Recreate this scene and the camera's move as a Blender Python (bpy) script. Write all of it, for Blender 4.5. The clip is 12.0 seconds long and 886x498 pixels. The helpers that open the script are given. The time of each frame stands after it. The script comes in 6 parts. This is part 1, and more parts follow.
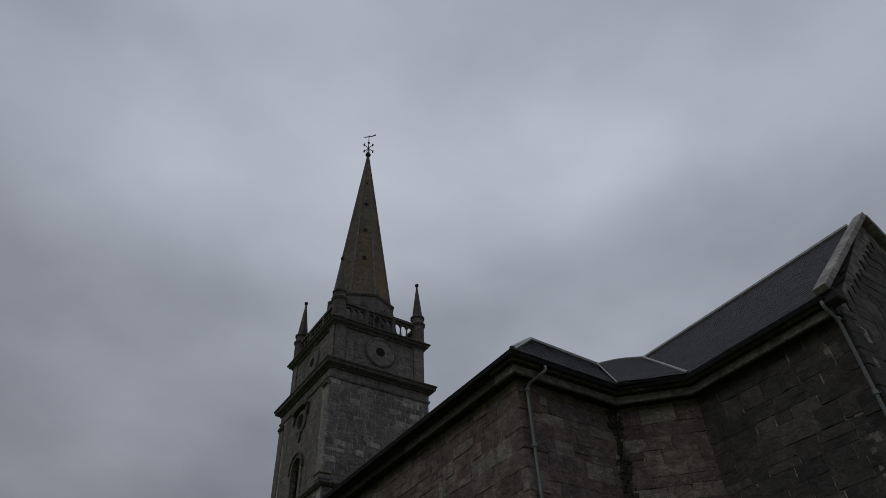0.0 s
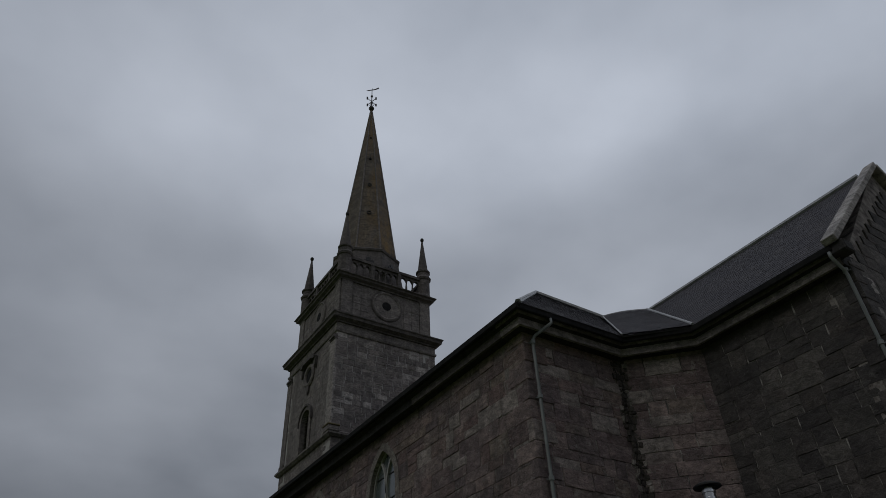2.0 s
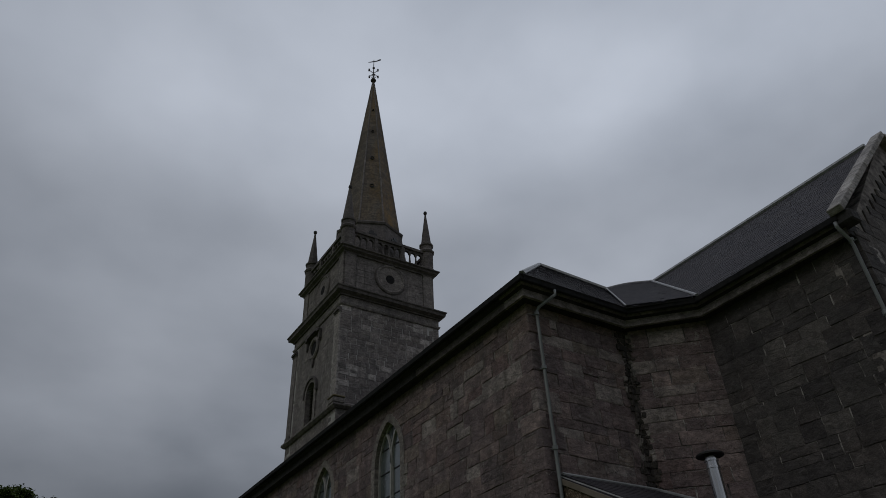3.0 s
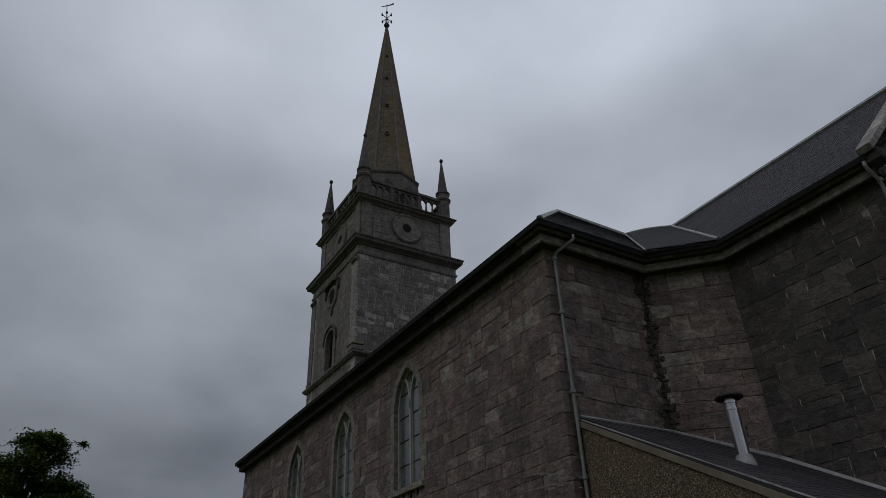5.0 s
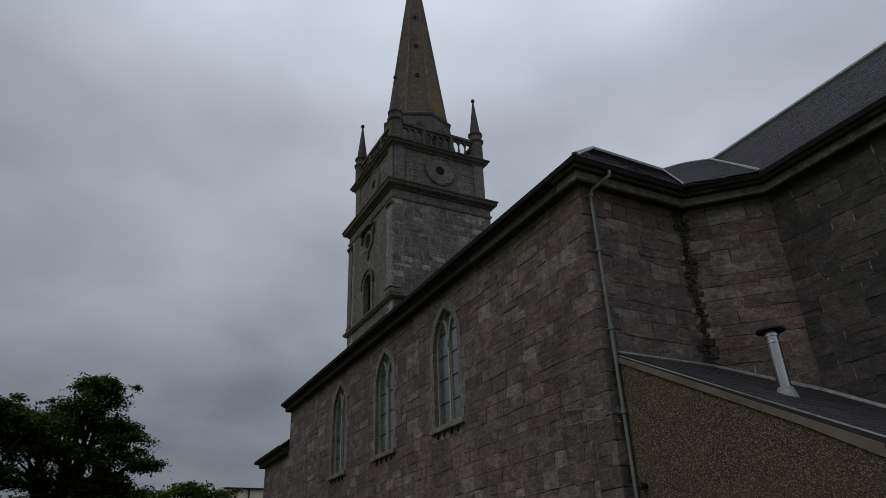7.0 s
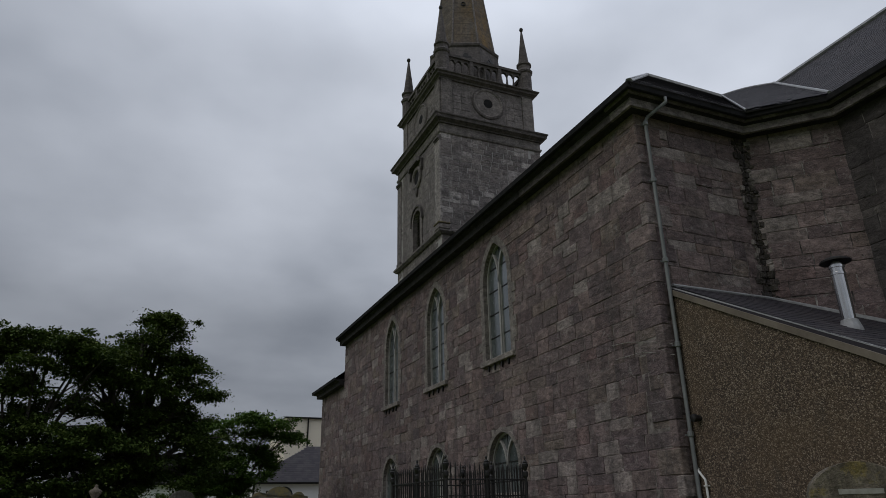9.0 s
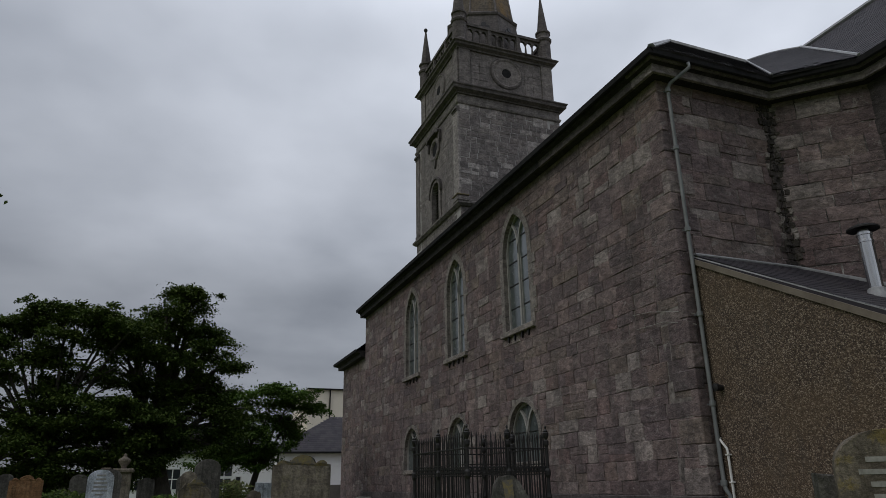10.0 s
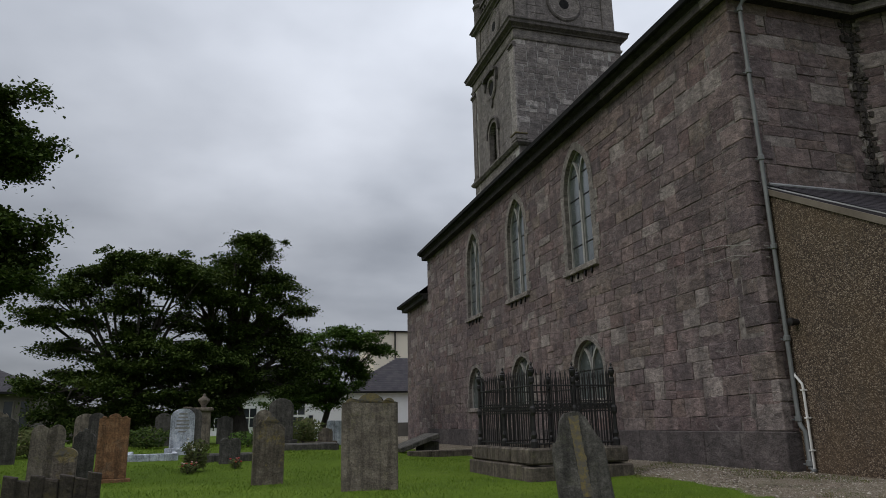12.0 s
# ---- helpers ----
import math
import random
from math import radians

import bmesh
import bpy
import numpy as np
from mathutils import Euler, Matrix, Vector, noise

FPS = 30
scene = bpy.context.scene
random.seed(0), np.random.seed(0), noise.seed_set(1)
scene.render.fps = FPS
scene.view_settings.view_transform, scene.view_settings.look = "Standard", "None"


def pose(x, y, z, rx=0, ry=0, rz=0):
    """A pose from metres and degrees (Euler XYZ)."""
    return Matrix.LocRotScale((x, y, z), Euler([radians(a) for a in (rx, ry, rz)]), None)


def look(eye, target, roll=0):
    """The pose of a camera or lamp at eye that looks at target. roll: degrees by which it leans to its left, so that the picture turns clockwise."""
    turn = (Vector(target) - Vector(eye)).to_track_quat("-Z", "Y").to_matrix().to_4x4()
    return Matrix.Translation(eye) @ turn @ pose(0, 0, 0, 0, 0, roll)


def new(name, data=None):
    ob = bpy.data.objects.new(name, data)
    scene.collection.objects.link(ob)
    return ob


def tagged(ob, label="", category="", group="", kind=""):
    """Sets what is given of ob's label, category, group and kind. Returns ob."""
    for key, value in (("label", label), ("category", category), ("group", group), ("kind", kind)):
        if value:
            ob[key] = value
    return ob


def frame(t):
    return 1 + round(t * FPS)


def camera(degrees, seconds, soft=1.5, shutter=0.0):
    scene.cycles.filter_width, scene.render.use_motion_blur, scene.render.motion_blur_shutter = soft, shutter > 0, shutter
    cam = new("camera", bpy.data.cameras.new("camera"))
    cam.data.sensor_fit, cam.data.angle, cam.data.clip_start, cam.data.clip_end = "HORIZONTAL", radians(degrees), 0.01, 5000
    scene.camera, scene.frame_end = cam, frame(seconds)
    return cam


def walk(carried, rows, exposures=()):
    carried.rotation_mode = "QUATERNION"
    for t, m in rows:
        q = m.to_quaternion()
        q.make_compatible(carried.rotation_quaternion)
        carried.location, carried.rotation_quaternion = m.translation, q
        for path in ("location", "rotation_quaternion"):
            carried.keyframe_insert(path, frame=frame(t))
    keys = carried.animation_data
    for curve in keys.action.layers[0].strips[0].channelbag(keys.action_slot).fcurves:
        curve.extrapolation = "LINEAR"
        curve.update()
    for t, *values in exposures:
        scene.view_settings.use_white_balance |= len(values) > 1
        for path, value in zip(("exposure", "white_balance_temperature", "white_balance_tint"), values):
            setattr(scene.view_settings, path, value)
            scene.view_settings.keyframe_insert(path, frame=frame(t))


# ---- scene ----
cam = camera(65.97, 12.0, soft=0.5)
PATH = [
    (0.0, -8.441, -9.643, 0.839, 131.307, 2.195, -32.983),
    (0.5, -8.429, -9.633, 0.852, 130.419, 2.266, -32.837),
    (1.0, -8.412, -9.622, 0.866, 129.406, 2.270, -32.694),
    (1.5, -8.409, -9.606, 0.874, 128.455, 2.212, -32.569),
    (2.0, -8.414, -9.598, 0.864, 127.527, 2.284, -32.361),
    (2.5, -8.407, -9.580, 0.853, 126.482, 2.316, -32.182),
    (3.0, -8.398, -9.550, 0.862, 125.309, 2.331, -32.002),
    (5.0, -8.317, -9.419, 0.864, 121.136, 2.046, -30.514),
    (5.5, -8.317, -9.408, 0.850, 119.891, 1.748, -29.618),
    (6.0, -8.316, -9.395, 0.839, 118.777, 1.650, -28.821),
    (6.5, -8.307, -9.387, 0.837, 117.627, 1.930, -28.128),
    (8.5, -8.255, -9.286, 0.858, 112.673, 1.376, -24.007),
    (9.0, -8.240, -9.258, 0.857, 111.235, 1.104, -23.117),
    (9.5, -8.238, -9.232, 0.850, 109.980, 1.036, -22.390),
    (10.0, -8.229, -9.209, 0.840, 108.980, 0.998, -21.467),
    (10.5, -8.220, -9.183, 0.836, 108.040, 1.000, -20.258),
    (11.0, -8.206, -9.142, 0.836, 106.796, 1.102, -18.921),
    (11.5, -8.200, -9.114, 0.831, 105.449, 1.381, -17.512),
    (12.0, -8.190, -9.079, 0.819, 104.292, 1.142, -16.206),
]
EXPOSURES = [(0.0, -0.8, 6480, 10), (3.0, -0.75, 6480, 10), (6.0, -0.47, 6480, 10), (9.0, 0.0, 6560, 10.5), (10.5, 0.26, 6620, 10.5), (12.0, 0.55, 6680, 10.5)]
walk(cam, [(row[0], pose(*row[1:])) for row in PATH], EXPOSURES)

# ---- sky and sun ----
SUN_ELEVATION, SUN_AZIMUTH = radians(45), radians(259)   # azimuth clockwise from +y
world = bpy.data.worlds.new("overcast_sky")
scene.world = world
world.use_nodes = True
wn, wl = world.node_tree.nodes, world.node_tree.links
wn.clear()


def wnode(kind, operation=""):
    node = wn.new(kind)
    if operation:
        node.operation = operation
    return node


w_out = wnode("ShaderNodeOutputWorld")
w_sky = wnode("ShaderNodeTexSky")
w_sky.sky_type, w_sky.sun_disc = "NISHITA", False
w_sky.sun_elevation, w_sky.sun_rotation = SUN_ELEVATION, SUN_AZIMUTH
w_co = wnode("ShaderNodeTexCoord")
w_sep = wnode("ShaderNodeSeparateXYZ")
wl.new(w_co.outputs["Generated"], w_sep.inputs[0])
w_h = wnode("ShaderNodeMath", operation="MAXIMUM")
w_h.inputs[1].default_value = 0.0
wl.new(w_sep.outputs["Z"], w_h.inputs[0])
w_add = wnode("ShaderNodeMath", operation="ADD")
w_add.inputs[1].default_value = 0.22
wl.new(w_h.outputs[0], w_add.inputs[0])
w_div = wnode("ShaderNodeVectorMath", operation="DIVIDE")
w_flat = wnode("ShaderNodeCombineXYZ")
wl.new(w_sep.outputs["X"], w_flat.inputs[0])
wl.new(w_sep.outputs["Y"], w_flat.inputs[1])
w_den = wnode("ShaderNodeCombineXYZ")
for i in range(3):
    wl.new(w_add.outputs[0], w_den.inputs[i])
wl.new(w_flat.outputs[0], w_div.inputs[0])
wl.new(w_den.outputs[0], w_div.inputs[1])
w_n1 = wnode("ShaderNodeTexNoise")
w_n1.inputs["Scale"].default_value, w_n1.inputs["Detail"].default_value = 0.95, 3.0
w_n1.inputs["Roughness"].default_value, w_n1.inputs["Distortion"].default_value = 0.45, 0.25
w_n2 = wnode("ShaderNodeTexNoise")
w_n2.inputs["Scale"].default_value, w_n2.inputs["Detail"].default_value = 3.8, 4.0
w_n2.inputs["Roughness"].default_value = 0.45
for nn in (w_n1, w_n2):
    wl.new(w_div.outputs[0], nn.inputs["Vector"])
w_mix = wnode("ShaderNodeMix")
w_mix.inputs[0].default_value = 0.24
wl.new(w_n1.outputs[0], w_mix.inputs[2])
wl.new(w_n2.outputs[0], w_mix.inputs[3])
w_ramp = wnode("ShaderNodeValToRGB")
w_ramp.color_ramp.elements[0].position, w_ramp.color_ramp.elements[0].color = 0.35, (0.24, 0.265, 0.31, 1)
w_ramp.color_ramp.elements[1].position, w_ramp.color_ramp.elements[1].color = 0.63, (0.46, 0.495, 0.56, 1)
wl.new(w_mix.outputs[0], w_ramp.inputs[0])
w_bg_cloud, w_bg_sky, w_sum = wnode("ShaderNodeBackground"), wnode("ShaderNodeBackground"), wnode("ShaderNodeAddShader")
# the cloud is thinner and brighter towards the far side of the church
w_dot = wnode("ShaderNodeVectorMath", "DOT_PRODUCT")
w_dot.inputs[1].default_value = (0.85, 0.15, 0.4)
wl.new(w_co.outputs["Generated"], w_dot.inputs[0])
w_side = wnode("ShaderNodeMapRange")
for i, value in enumerate((-0.8, 0.9, 0.57, 1.54)):
    w_side.inputs[i + 1].default_value = value
wl.new(w_dot.outputs["Value"], w_side.inputs[0])
w_low = wnode("ShaderNodeValToRGB")         # darker towards the horizon, brightest overhead
w_low.color_ramp.interpolation = "EASE"
for i, (place, value) in enumerate(((0.0, 0.4), (0.24, 0.58), (0.36, 0.81), (0.57, 1.01), (0.72, 1.5), (0.9, 1.56))):
    if i > 1:
        w_low.color_ramp.elements.new(place)
    w_low.color_ramp.elements[i].position = place
    w_low.color_ramp.elements[i].color = (value / 2, value / 2, value / 2, 1)
w_twice = wnode("ShaderNodeMath", "MULTIPLY")
w_twice.inputs[1].default_value = 2.0
wl.new(w_sep.outputs["Z"], w_low.inputs[0])
wl.new(w_low.outputs[0], w_twice.inputs[0])
w_str = wnode("ShaderNodeMath", "MULTIPLY")
wl.new(w_side.outputs[0], w_str.inputs[0])
wl.new(w_twice.outputs[0], w_str.inputs[1])
wl.new(w_str.outputs[0], w_bg_cloud.inputs["Strength"])
w_bg_sky.inputs["Strength"].default_value = 0.004
wl.new(w_ramp.outputs[0], w_bg_cloud.inputs["Color"])
wl.new(w_sky.outputs[0], w_bg_sky.inputs["Color"])
wl.new(w_bg_cloud.outputs[0], w_sum.inputs[0])
wl.new(w_bg_sky.outputs[0], w_sum.inputs[1])
wl.new(w_sum.outputs[0], w_out.inputs[0])

sun_data = bpy.data.lights.new("sun", "SUN")
sun_data.energy, sun_data.angle, sun_data.color = 0.6, radians(40), (1.0, 0.97, 0.93)
sun = new("sun", sun_data)
sun_dir = Vector((math.sin(SUN_AZIMUTH) * math.cos(SUN_ELEVATION), math.cos(SUN_AZIMUTH) * math.cos(SUN_ELEVATION), math.sin(SUN_ELEVATION)))
sun.matrix_world = look(sun_dir * 60, (0, 0, 0))

# ---- materials ----
class Mat:
    """A small builder for node materials in world-size coordinates."""

    def __init__(self, name, rough=0.85, metal=0.0, spec=0.35):
        self.m = bpy.data.materials.new(name)
        self.m.use_nodes = True
        self.t = self.m.node_tree
        self.b = self.t.nodes["Principled BSDF"]
        self.b.inputs["Roughness"].default_value = rough
        self.b.inputs["Metallic"].default_value = metal
        self.b.inputs["Specular IOR Level"].default_value = spec
        self.pos = self.t.nodes.new("ShaderNodeNewGeometry").outputs["Position"]

    def link(self, a, b):
        self.t.links.new(a, b)

    def node(self, kind, operation="", feature="", blend=""):
        n = self.t.nodes.new(kind)
        if operation:
            n.operation = operation
        if feature:
            n.feature = feature
        if blend:
            n.data_type, n.blend_type = "RGBA", blend
        return n

    def noise(self, scale, detail=4.0, rough=0.55, stretch=None, distort=0.0):
        n = self.node("ShaderNodeTexNoise")
        n.inputs["Scale"].default_value, n.inputs["Detail"].default_value = scale, detail
        n.inputs["Roughness"].default_value, n.inputs["Distortion"].default_value = rough, distort
        src = self.pos
        if stretch:
            v = self.node("ShaderNodeVectorMath", operation="MULTIPLY")
            v.inputs[1].default_value = stretch
            self.link(src, v.inputs[0])
            src = v.outputs[0]
        self.link(src, n.inputs["Vector"])
        return n.outputs[0]

    def voronoi(self, scale, feature="F1"):
        n = self.node("ShaderNodeTexVoronoi", feature=feature)
        n.inputs["Scale"].default_value = scale
        self.link(self.pos, n.inputs["Vector"])
        return n

    def ramp(self, src, *stops):
        n = self.node("ShaderNodeValToRGB")
        e = n.color_ramp.elements
        while len(e) < len(stops):
            e.new(0.5)
        for el, (p, c) in zip(e, stops):
            el.position, el.color = p, (*c, 1) if len(c) == 3 else c
        self.link(src, n.inputs[0])
        return n.outputs[0]

    def maprange(self, src, a, b, c=0.0, d=1.0):
        n = self.node("ShaderNodeMapRange")
        for i, v in enumerate((a, b, c, d)):
            n.inputs[i + 1].default_value = v
        self.link(src, n.inputs[0])
        return n.outputs[0]

    def mix(self, fac, a, b, blend="MIX"):
        n = self.node("ShaderNodeMix", blend=blend)
        for value, socket in ((fac, n.inputs[0]), (a, n.inputs[6]), (b, n.inputs[7])):
            if isinstance(value, (int, float)):
                socket.default_value = value
            elif isinstance(value, tuple):
                socket.default_value = (*value, 1)
            else:
                self.link(value, socket)
        return n.outputs[2]

    def math(self, op, a, b):
        n = self.node("ShaderNodeMath", operation=op)
        for value, socket in ((a, n.inputs[0]), (b, n.inputs[1])):
            if isinstance(value, (int, float)):
                socket.default_value = value
            else:
                self.link(value, socket)
        return n.outputs[0]

    def random(self):
        """A number of its own for every piece, whether an object or an island of a joined mesh."""
        a = self.node("ShaderNodeObjectInfo").outputs["Random"]
        b = self.node("ShaderNodeNewGeometry").outputs["Random Per Island"]
        return self.math("FRACT", self.math("ADD", a, b), 0.0)

    def colour(self, c):
        if isinstance(c, tuple):
            self.b.inputs["Base Color"].default_value = (*c, 1)
        else:
            self.link(c, self.b.inputs["Base Color"])
        return self

    def bump(self, src, distance=0.01, strength=0.6):
        n = self.node("ShaderNodeBump")
        n.inputs["Distance"].default_value, n.inputs["Strength"].default_value = distance, strength
        self.link(src, n.inputs["Height"])
        self.link(n.outputs[0], self.b.inputs["Normal"])
        return self


def masonry_material(name, tones, patch, patch_amount, grain=34.0, streak=0.35):
    """Weathered squared stone: a tone for each block, bedding lines, stains, pale mortar smears and pits."""
    k = Mat(name, 0.9)
    n = len(tones)
    base = k.ramp(k.random(), *[((i + 0.5) / n, c) for i, c in enumerate(tones)])
    fine = k.noise(grain, 5.0, 0.65)
    mid = k.noise(3.1, 5.0, 0.6)
    bed = k.noise(4.6, 6.0, 0.72, (1, 1, 2.0), 0.9)
    zone = k.noise(0.42, 3.0, 0.55)
    col = k.mix(0.3, base, k.ramp(fine, (0.32, (0.22, 0.21, 0.21)), (0.68, (0.8, 0.79, 0.78))), "OVERLAY")
    col = k.mix(0.42, col, k.ramp(mid, (0.34, (0.22, 0.21, 0.21)), (0.66, (0.78, 0.76, 0.74))), "OVERLAY")
    col = k.mix(0.5, col, k.ramp(bed, (0.38, (0.16, 0.15, 0.15)), (0.5, (0.48, 0.47, 0.47)), (0.62, (0.82, 0.81, 0.8))), "OVERLAY")
    col = k.mix(0.4, col, k.ramp(zone, (0.36, (0.34, 0.33, 0.34)), (0.64, (0.64, 0.63, 0.62))), "OVERLAY")
    blot = k.maprange(k.noise(2.6, 6.0, 0.72, (1, 1, 1.4), 1.3), 0.6, 0.64, 0.0, patch_amount * 0.6)
    col = k.mix(blot, col, patch)
    fleck = k.maprange(k.noise(6.5, 6.0, 0.76, (1, 1, 1.3), 1.2), 0.61, 0.64, 0.0, patch_amount * 0.8)
    col = k.mix(fleck, col, patch)
    run = k.maprange(k.noise(1.0, 5.0, 0.6, (2.6, 2.6, 0.28)), 0.48, 0.7, 0.0, streak)
    col = k.mix(run, col, (0.055, 0.052, 0.05))
    smear = k.maprange(k.noise(4.4, 6.0, 0.74, (1, 1, 1.4), 0.9), 0.4, 0.47, 0.42, 0.0)
    col = k.mix(smear, col, (0.06, 0.052, 0.05))
    pit = k.maprange(k.noise(11.0, 6.0, 0.78, (1, 1, 1.5)), 0.35, 0.4, 0.75, 0.0)
    col = k.mix(pit, col, (0.03, 0.027, 0.026))
    k.colour(col)
    relief = k.math("ADD", k.math("MULTIPLY", fine, 0.5), k.math("ADD", k.noise(9.0, 4.0), bed))
    k.bump(relief, 0.035, 0.8)
    return k.m


M = {}
M["stone"] = masonry_material("wall_stone", [(0.129, 0.097, 0.097), (0.192, 0.151, 0.148), (0.112, 0.090, 0.094), (0.224, 0.177, 0.169), (0.153, 0.107, 0.104), (0.192, 0.158, 0.136), (0.147, 0.115, 0.119), (0.163, 0.125, 0.123), (0.255, 0.226, 0.213)], (0.33, 0.31, 0.29), 0.7, streak=0.5)
# greyer chancel stone, tones lowered further to hold the recess's shade
M["chancel_stone"] = masonry_material("chancel_stone_with_shade", [(0.052, 0.048, 0.048), (0.074, 0.068, 0.066), (0.046, 0.042, 0.043), (0.089, 0.08, 0.076), (0.063, 0.054, 0.052), (0.058, 0.054, 0.052), (0.107, 0.099, 0.093)], (0.22, 0.21, 0.195), 0.35, streak=0.45)
M["tower_stone"] = masonry_material("tower_stone", [(0.15, 0.138, 0.136), (0.205, 0.188, 0.186), (0.14, 0.127, 0.126), (0.222, 0.204, 0.198), (0.176, 0.158, 0.155), (0.19, 0.172, 0.165), (0.36, 0.34, 0.33)], (0.32, 0.305, 0.295), 0.12, streak=0.3)
M["ashlar"] = masonry_material("dressed_stone", [(0.162, 0.149, 0.145), (0.19, 0.175, 0.168)], (0.29, 0.278, 0.26), 0.35, streak=0.5)
M["surround"] = masonry_material("window_surround_stone", [(0.206, 0.191, 0.176), (0.245, 0.225, 0.206)], (0.33, 0.32, 0.3), 0.3, streak=0.35)
M["tower_ashlar"] = masonry_material("tower_ashlar", [(0.172, 0.158, 0.155), (0.2, 0.185, 0.181), (0.185, 0.17, 0.164)], (0.32, 0.305, 0.295), 0.3, streak=0.45)
# near-black tones: the shade under the eaves is put into this stone
M["cornice"] = masonry_material("eaves_shaded_cornice_stone", [(0.022, 0.021, 0.022), (0.03, 0.028, 0.029)], (0.09, 0.086, 0.083), 0.3, streak=0.5)
M["tower_cornice"] = masonry_material("tower_cornice_stone", [(0.1, 0.091, 0.089), (0.125, 0.114, 0.111)], (0.22, 0.21, 0.195), 0.35, streak=0.6)
M["fascia"] = masonry_material("fascia_stone", [(0.21, 0.19, 0.19), (0.245, 0.223, 0.223)], (0.3, 0.29, 0.28), 0.35, streak=0.6)
M["dark_rubble"] = masonry_material("dark_rubble_stone", [(0.032, 0.028, 0.026), (0.055, 0.047, 0.043), (0.04, 0.037, 0.03), (0.09, 0.078, 0.07)], (0.15, 0.125, 0.06), 0.4, streak=0.5)
M["plinth"] = masonry_material("plinth_stone", [(0.085, 0.075, 0.076), (0.1, 0.09, 0.09), (0.115, 0.1, 0.097)], (0.15, 0.145, 0.14), 0.25)
M["coping"] = masonry_material("coping_stone", [(0.27, 0.26, 0.25), (0.32, 0.31, 0.3)], (0.36, 0.36, 0.34), 0.4, streak=0.3)

k = Mat("mortar", 0.95)
k.colour(k.ramp(k.noise(4.2, 6.0, 0.72), (0.34, (0.035, 0.031, 0.03)), (0.44, (0.12, 0.104, 0.096)), (0.62, (0.27, 0.243, 0.225))))
k.bump(k.noise(30, 4), 0.01, 0.5)
M["mortar"] = k.m

k = Mat("pale_mortar", 0.95)
k.colour(k.ramp(k.noise(2.9, 6.0, 0.7), (0.37, (0.03, 0.027, 0.026)), (0.5, (0.11, 0.1, 0.094)), (0.62, (0.36, 0.335, 0.315))))
k.bump(k.noise(30, 4), 0.01, 0.5)
M["pale_mortar"] = k.m

k = Mat("tower_mortar", 0.95)
k.colour(k.ramp(k.noise(1.8, 6.0, 0.7), (0.34, (0.25, 0.237, 0.23)), (0.64, (0.4, 0.385, 0.372))))
k.bump(k.noise(30, 4), 0.01, 0.5)
M["tower_mortar"] = k.m

k = Mat("spire_stone", 0.9)
z_sep = k.node("ShaderNodeSeparateXYZ")
k.link(k.pos, z_sep.inputs[0])
course = k.math("FRACT", k.math("MULTIPLY", z_sep.outputs["Z"], 2.1), 0.0)
row_noise = k.noise(1.0, 2.0, 0.5, (1.4, 1.4, 2.1))
col = k.ramp(row_noise, (0.35, (0.085, 0.073, 0.063)), (0.65, (0.155, 0.133, 0.113)))
lichen = k.math("MULTIPLY", k.maprange(k.noise(1.3, 6.0, 0.7, (1, 1, 0.35)), 0.38, 0.64, 0.0, 0.85), k.maprange(z_sep.outputs["X"], 7.2, 8.8, 0.2, 1.0))
col = k.mix(lichen, col, (0.29, 0.172, 0.045))
col = k.mix(k.maprange(k.noise(7, 6, 0.75), 0.42, 0.6, 0, 0.7), col, (0.055, 0.047, 0.04))
col = k.mix(k.maprange(course, 0.0, 0.07, 0.7, 0.0), col, (0.05, 0.045, 0.04))
k.colour(col)
k.bump(k.math("ADD", k.noise(22, 5), k.maprange(course, 0.0, 0.06, 0.0, 1.5)), 0.03, 0.5)
M["spire"] = k.m

k = Mat("slate", 0.75, spec=0.16)
col = k.ramp(k.random(), (0.0, (0.036, 0.033, 0.039)), (0.5, (0.043, 0.039, 0.045)), (1.0, (0.058, 0.051, 0.055)))
col = k.mix(k.maprange(k.noise(1.4, 5, 0.65), 0.5, 0.75, 0, 0.5), col, (0.085, 0.083, 0.077))
col = k.mix(k.maprange(k.noise(40, 3), 0.35, 0.7, 0, 0.5), col, (0.028, 0.026, 0.031))
k.colour(col).bump(k.noise(35, 4), 0.006, 0.4)
M["slate"] = k.m

k = Mat("lead", 0.5, 0.0, 0.5)
k.colour(k.ramp(k.noise(5, 5, 0.65), (0.3, (0.17, 0.172, 0.176)), (0.7, (0.33, 0.335, 0.34)))).bump(k.noise(12, 3), 0.004, 0.3)
M["lead"] = k.m

k = Mat("black_iron", 0.55, 0.0, 0.4)
k.colour(k.ramp(k.noise(14, 5, 0.65), (0.35, (0.008, 0.008, 0.009)), (0.7, (0.022, 0.019, 0.017)))).bump(k.noise(60, 3), 0.002, 0.4)
M["iron"] = k.m

k = Mat("gutter_paint", 0.85, spec=0.15)
k.colour(k.ramp(k.noise(6, 5, 0.65), (0.35, (0.009, 0.009, 0.01)), (0.72, (0.024, 0.023, 0.023))))
M["gutter"] = k.m

k = Mat("grey_pipe_paint", 0.45)
k.colour(k.ramp(k.noise(4, 5, 0.6, (4, 4, 0.8)), (0.3, (0.13, 0.138, 0.14)), (0.7, (0.21, 0.222, 0.222))))
M["pipe"] = k.m

k = Mat("white_plastic", 0.4)
k.colour(k.ramp(k.noise(6, 4), (0.3, (0.6, 0.6, 0.57)), (0.7, (0.74, 0.74, 0.72))))
M["white_pipe"] = k.m

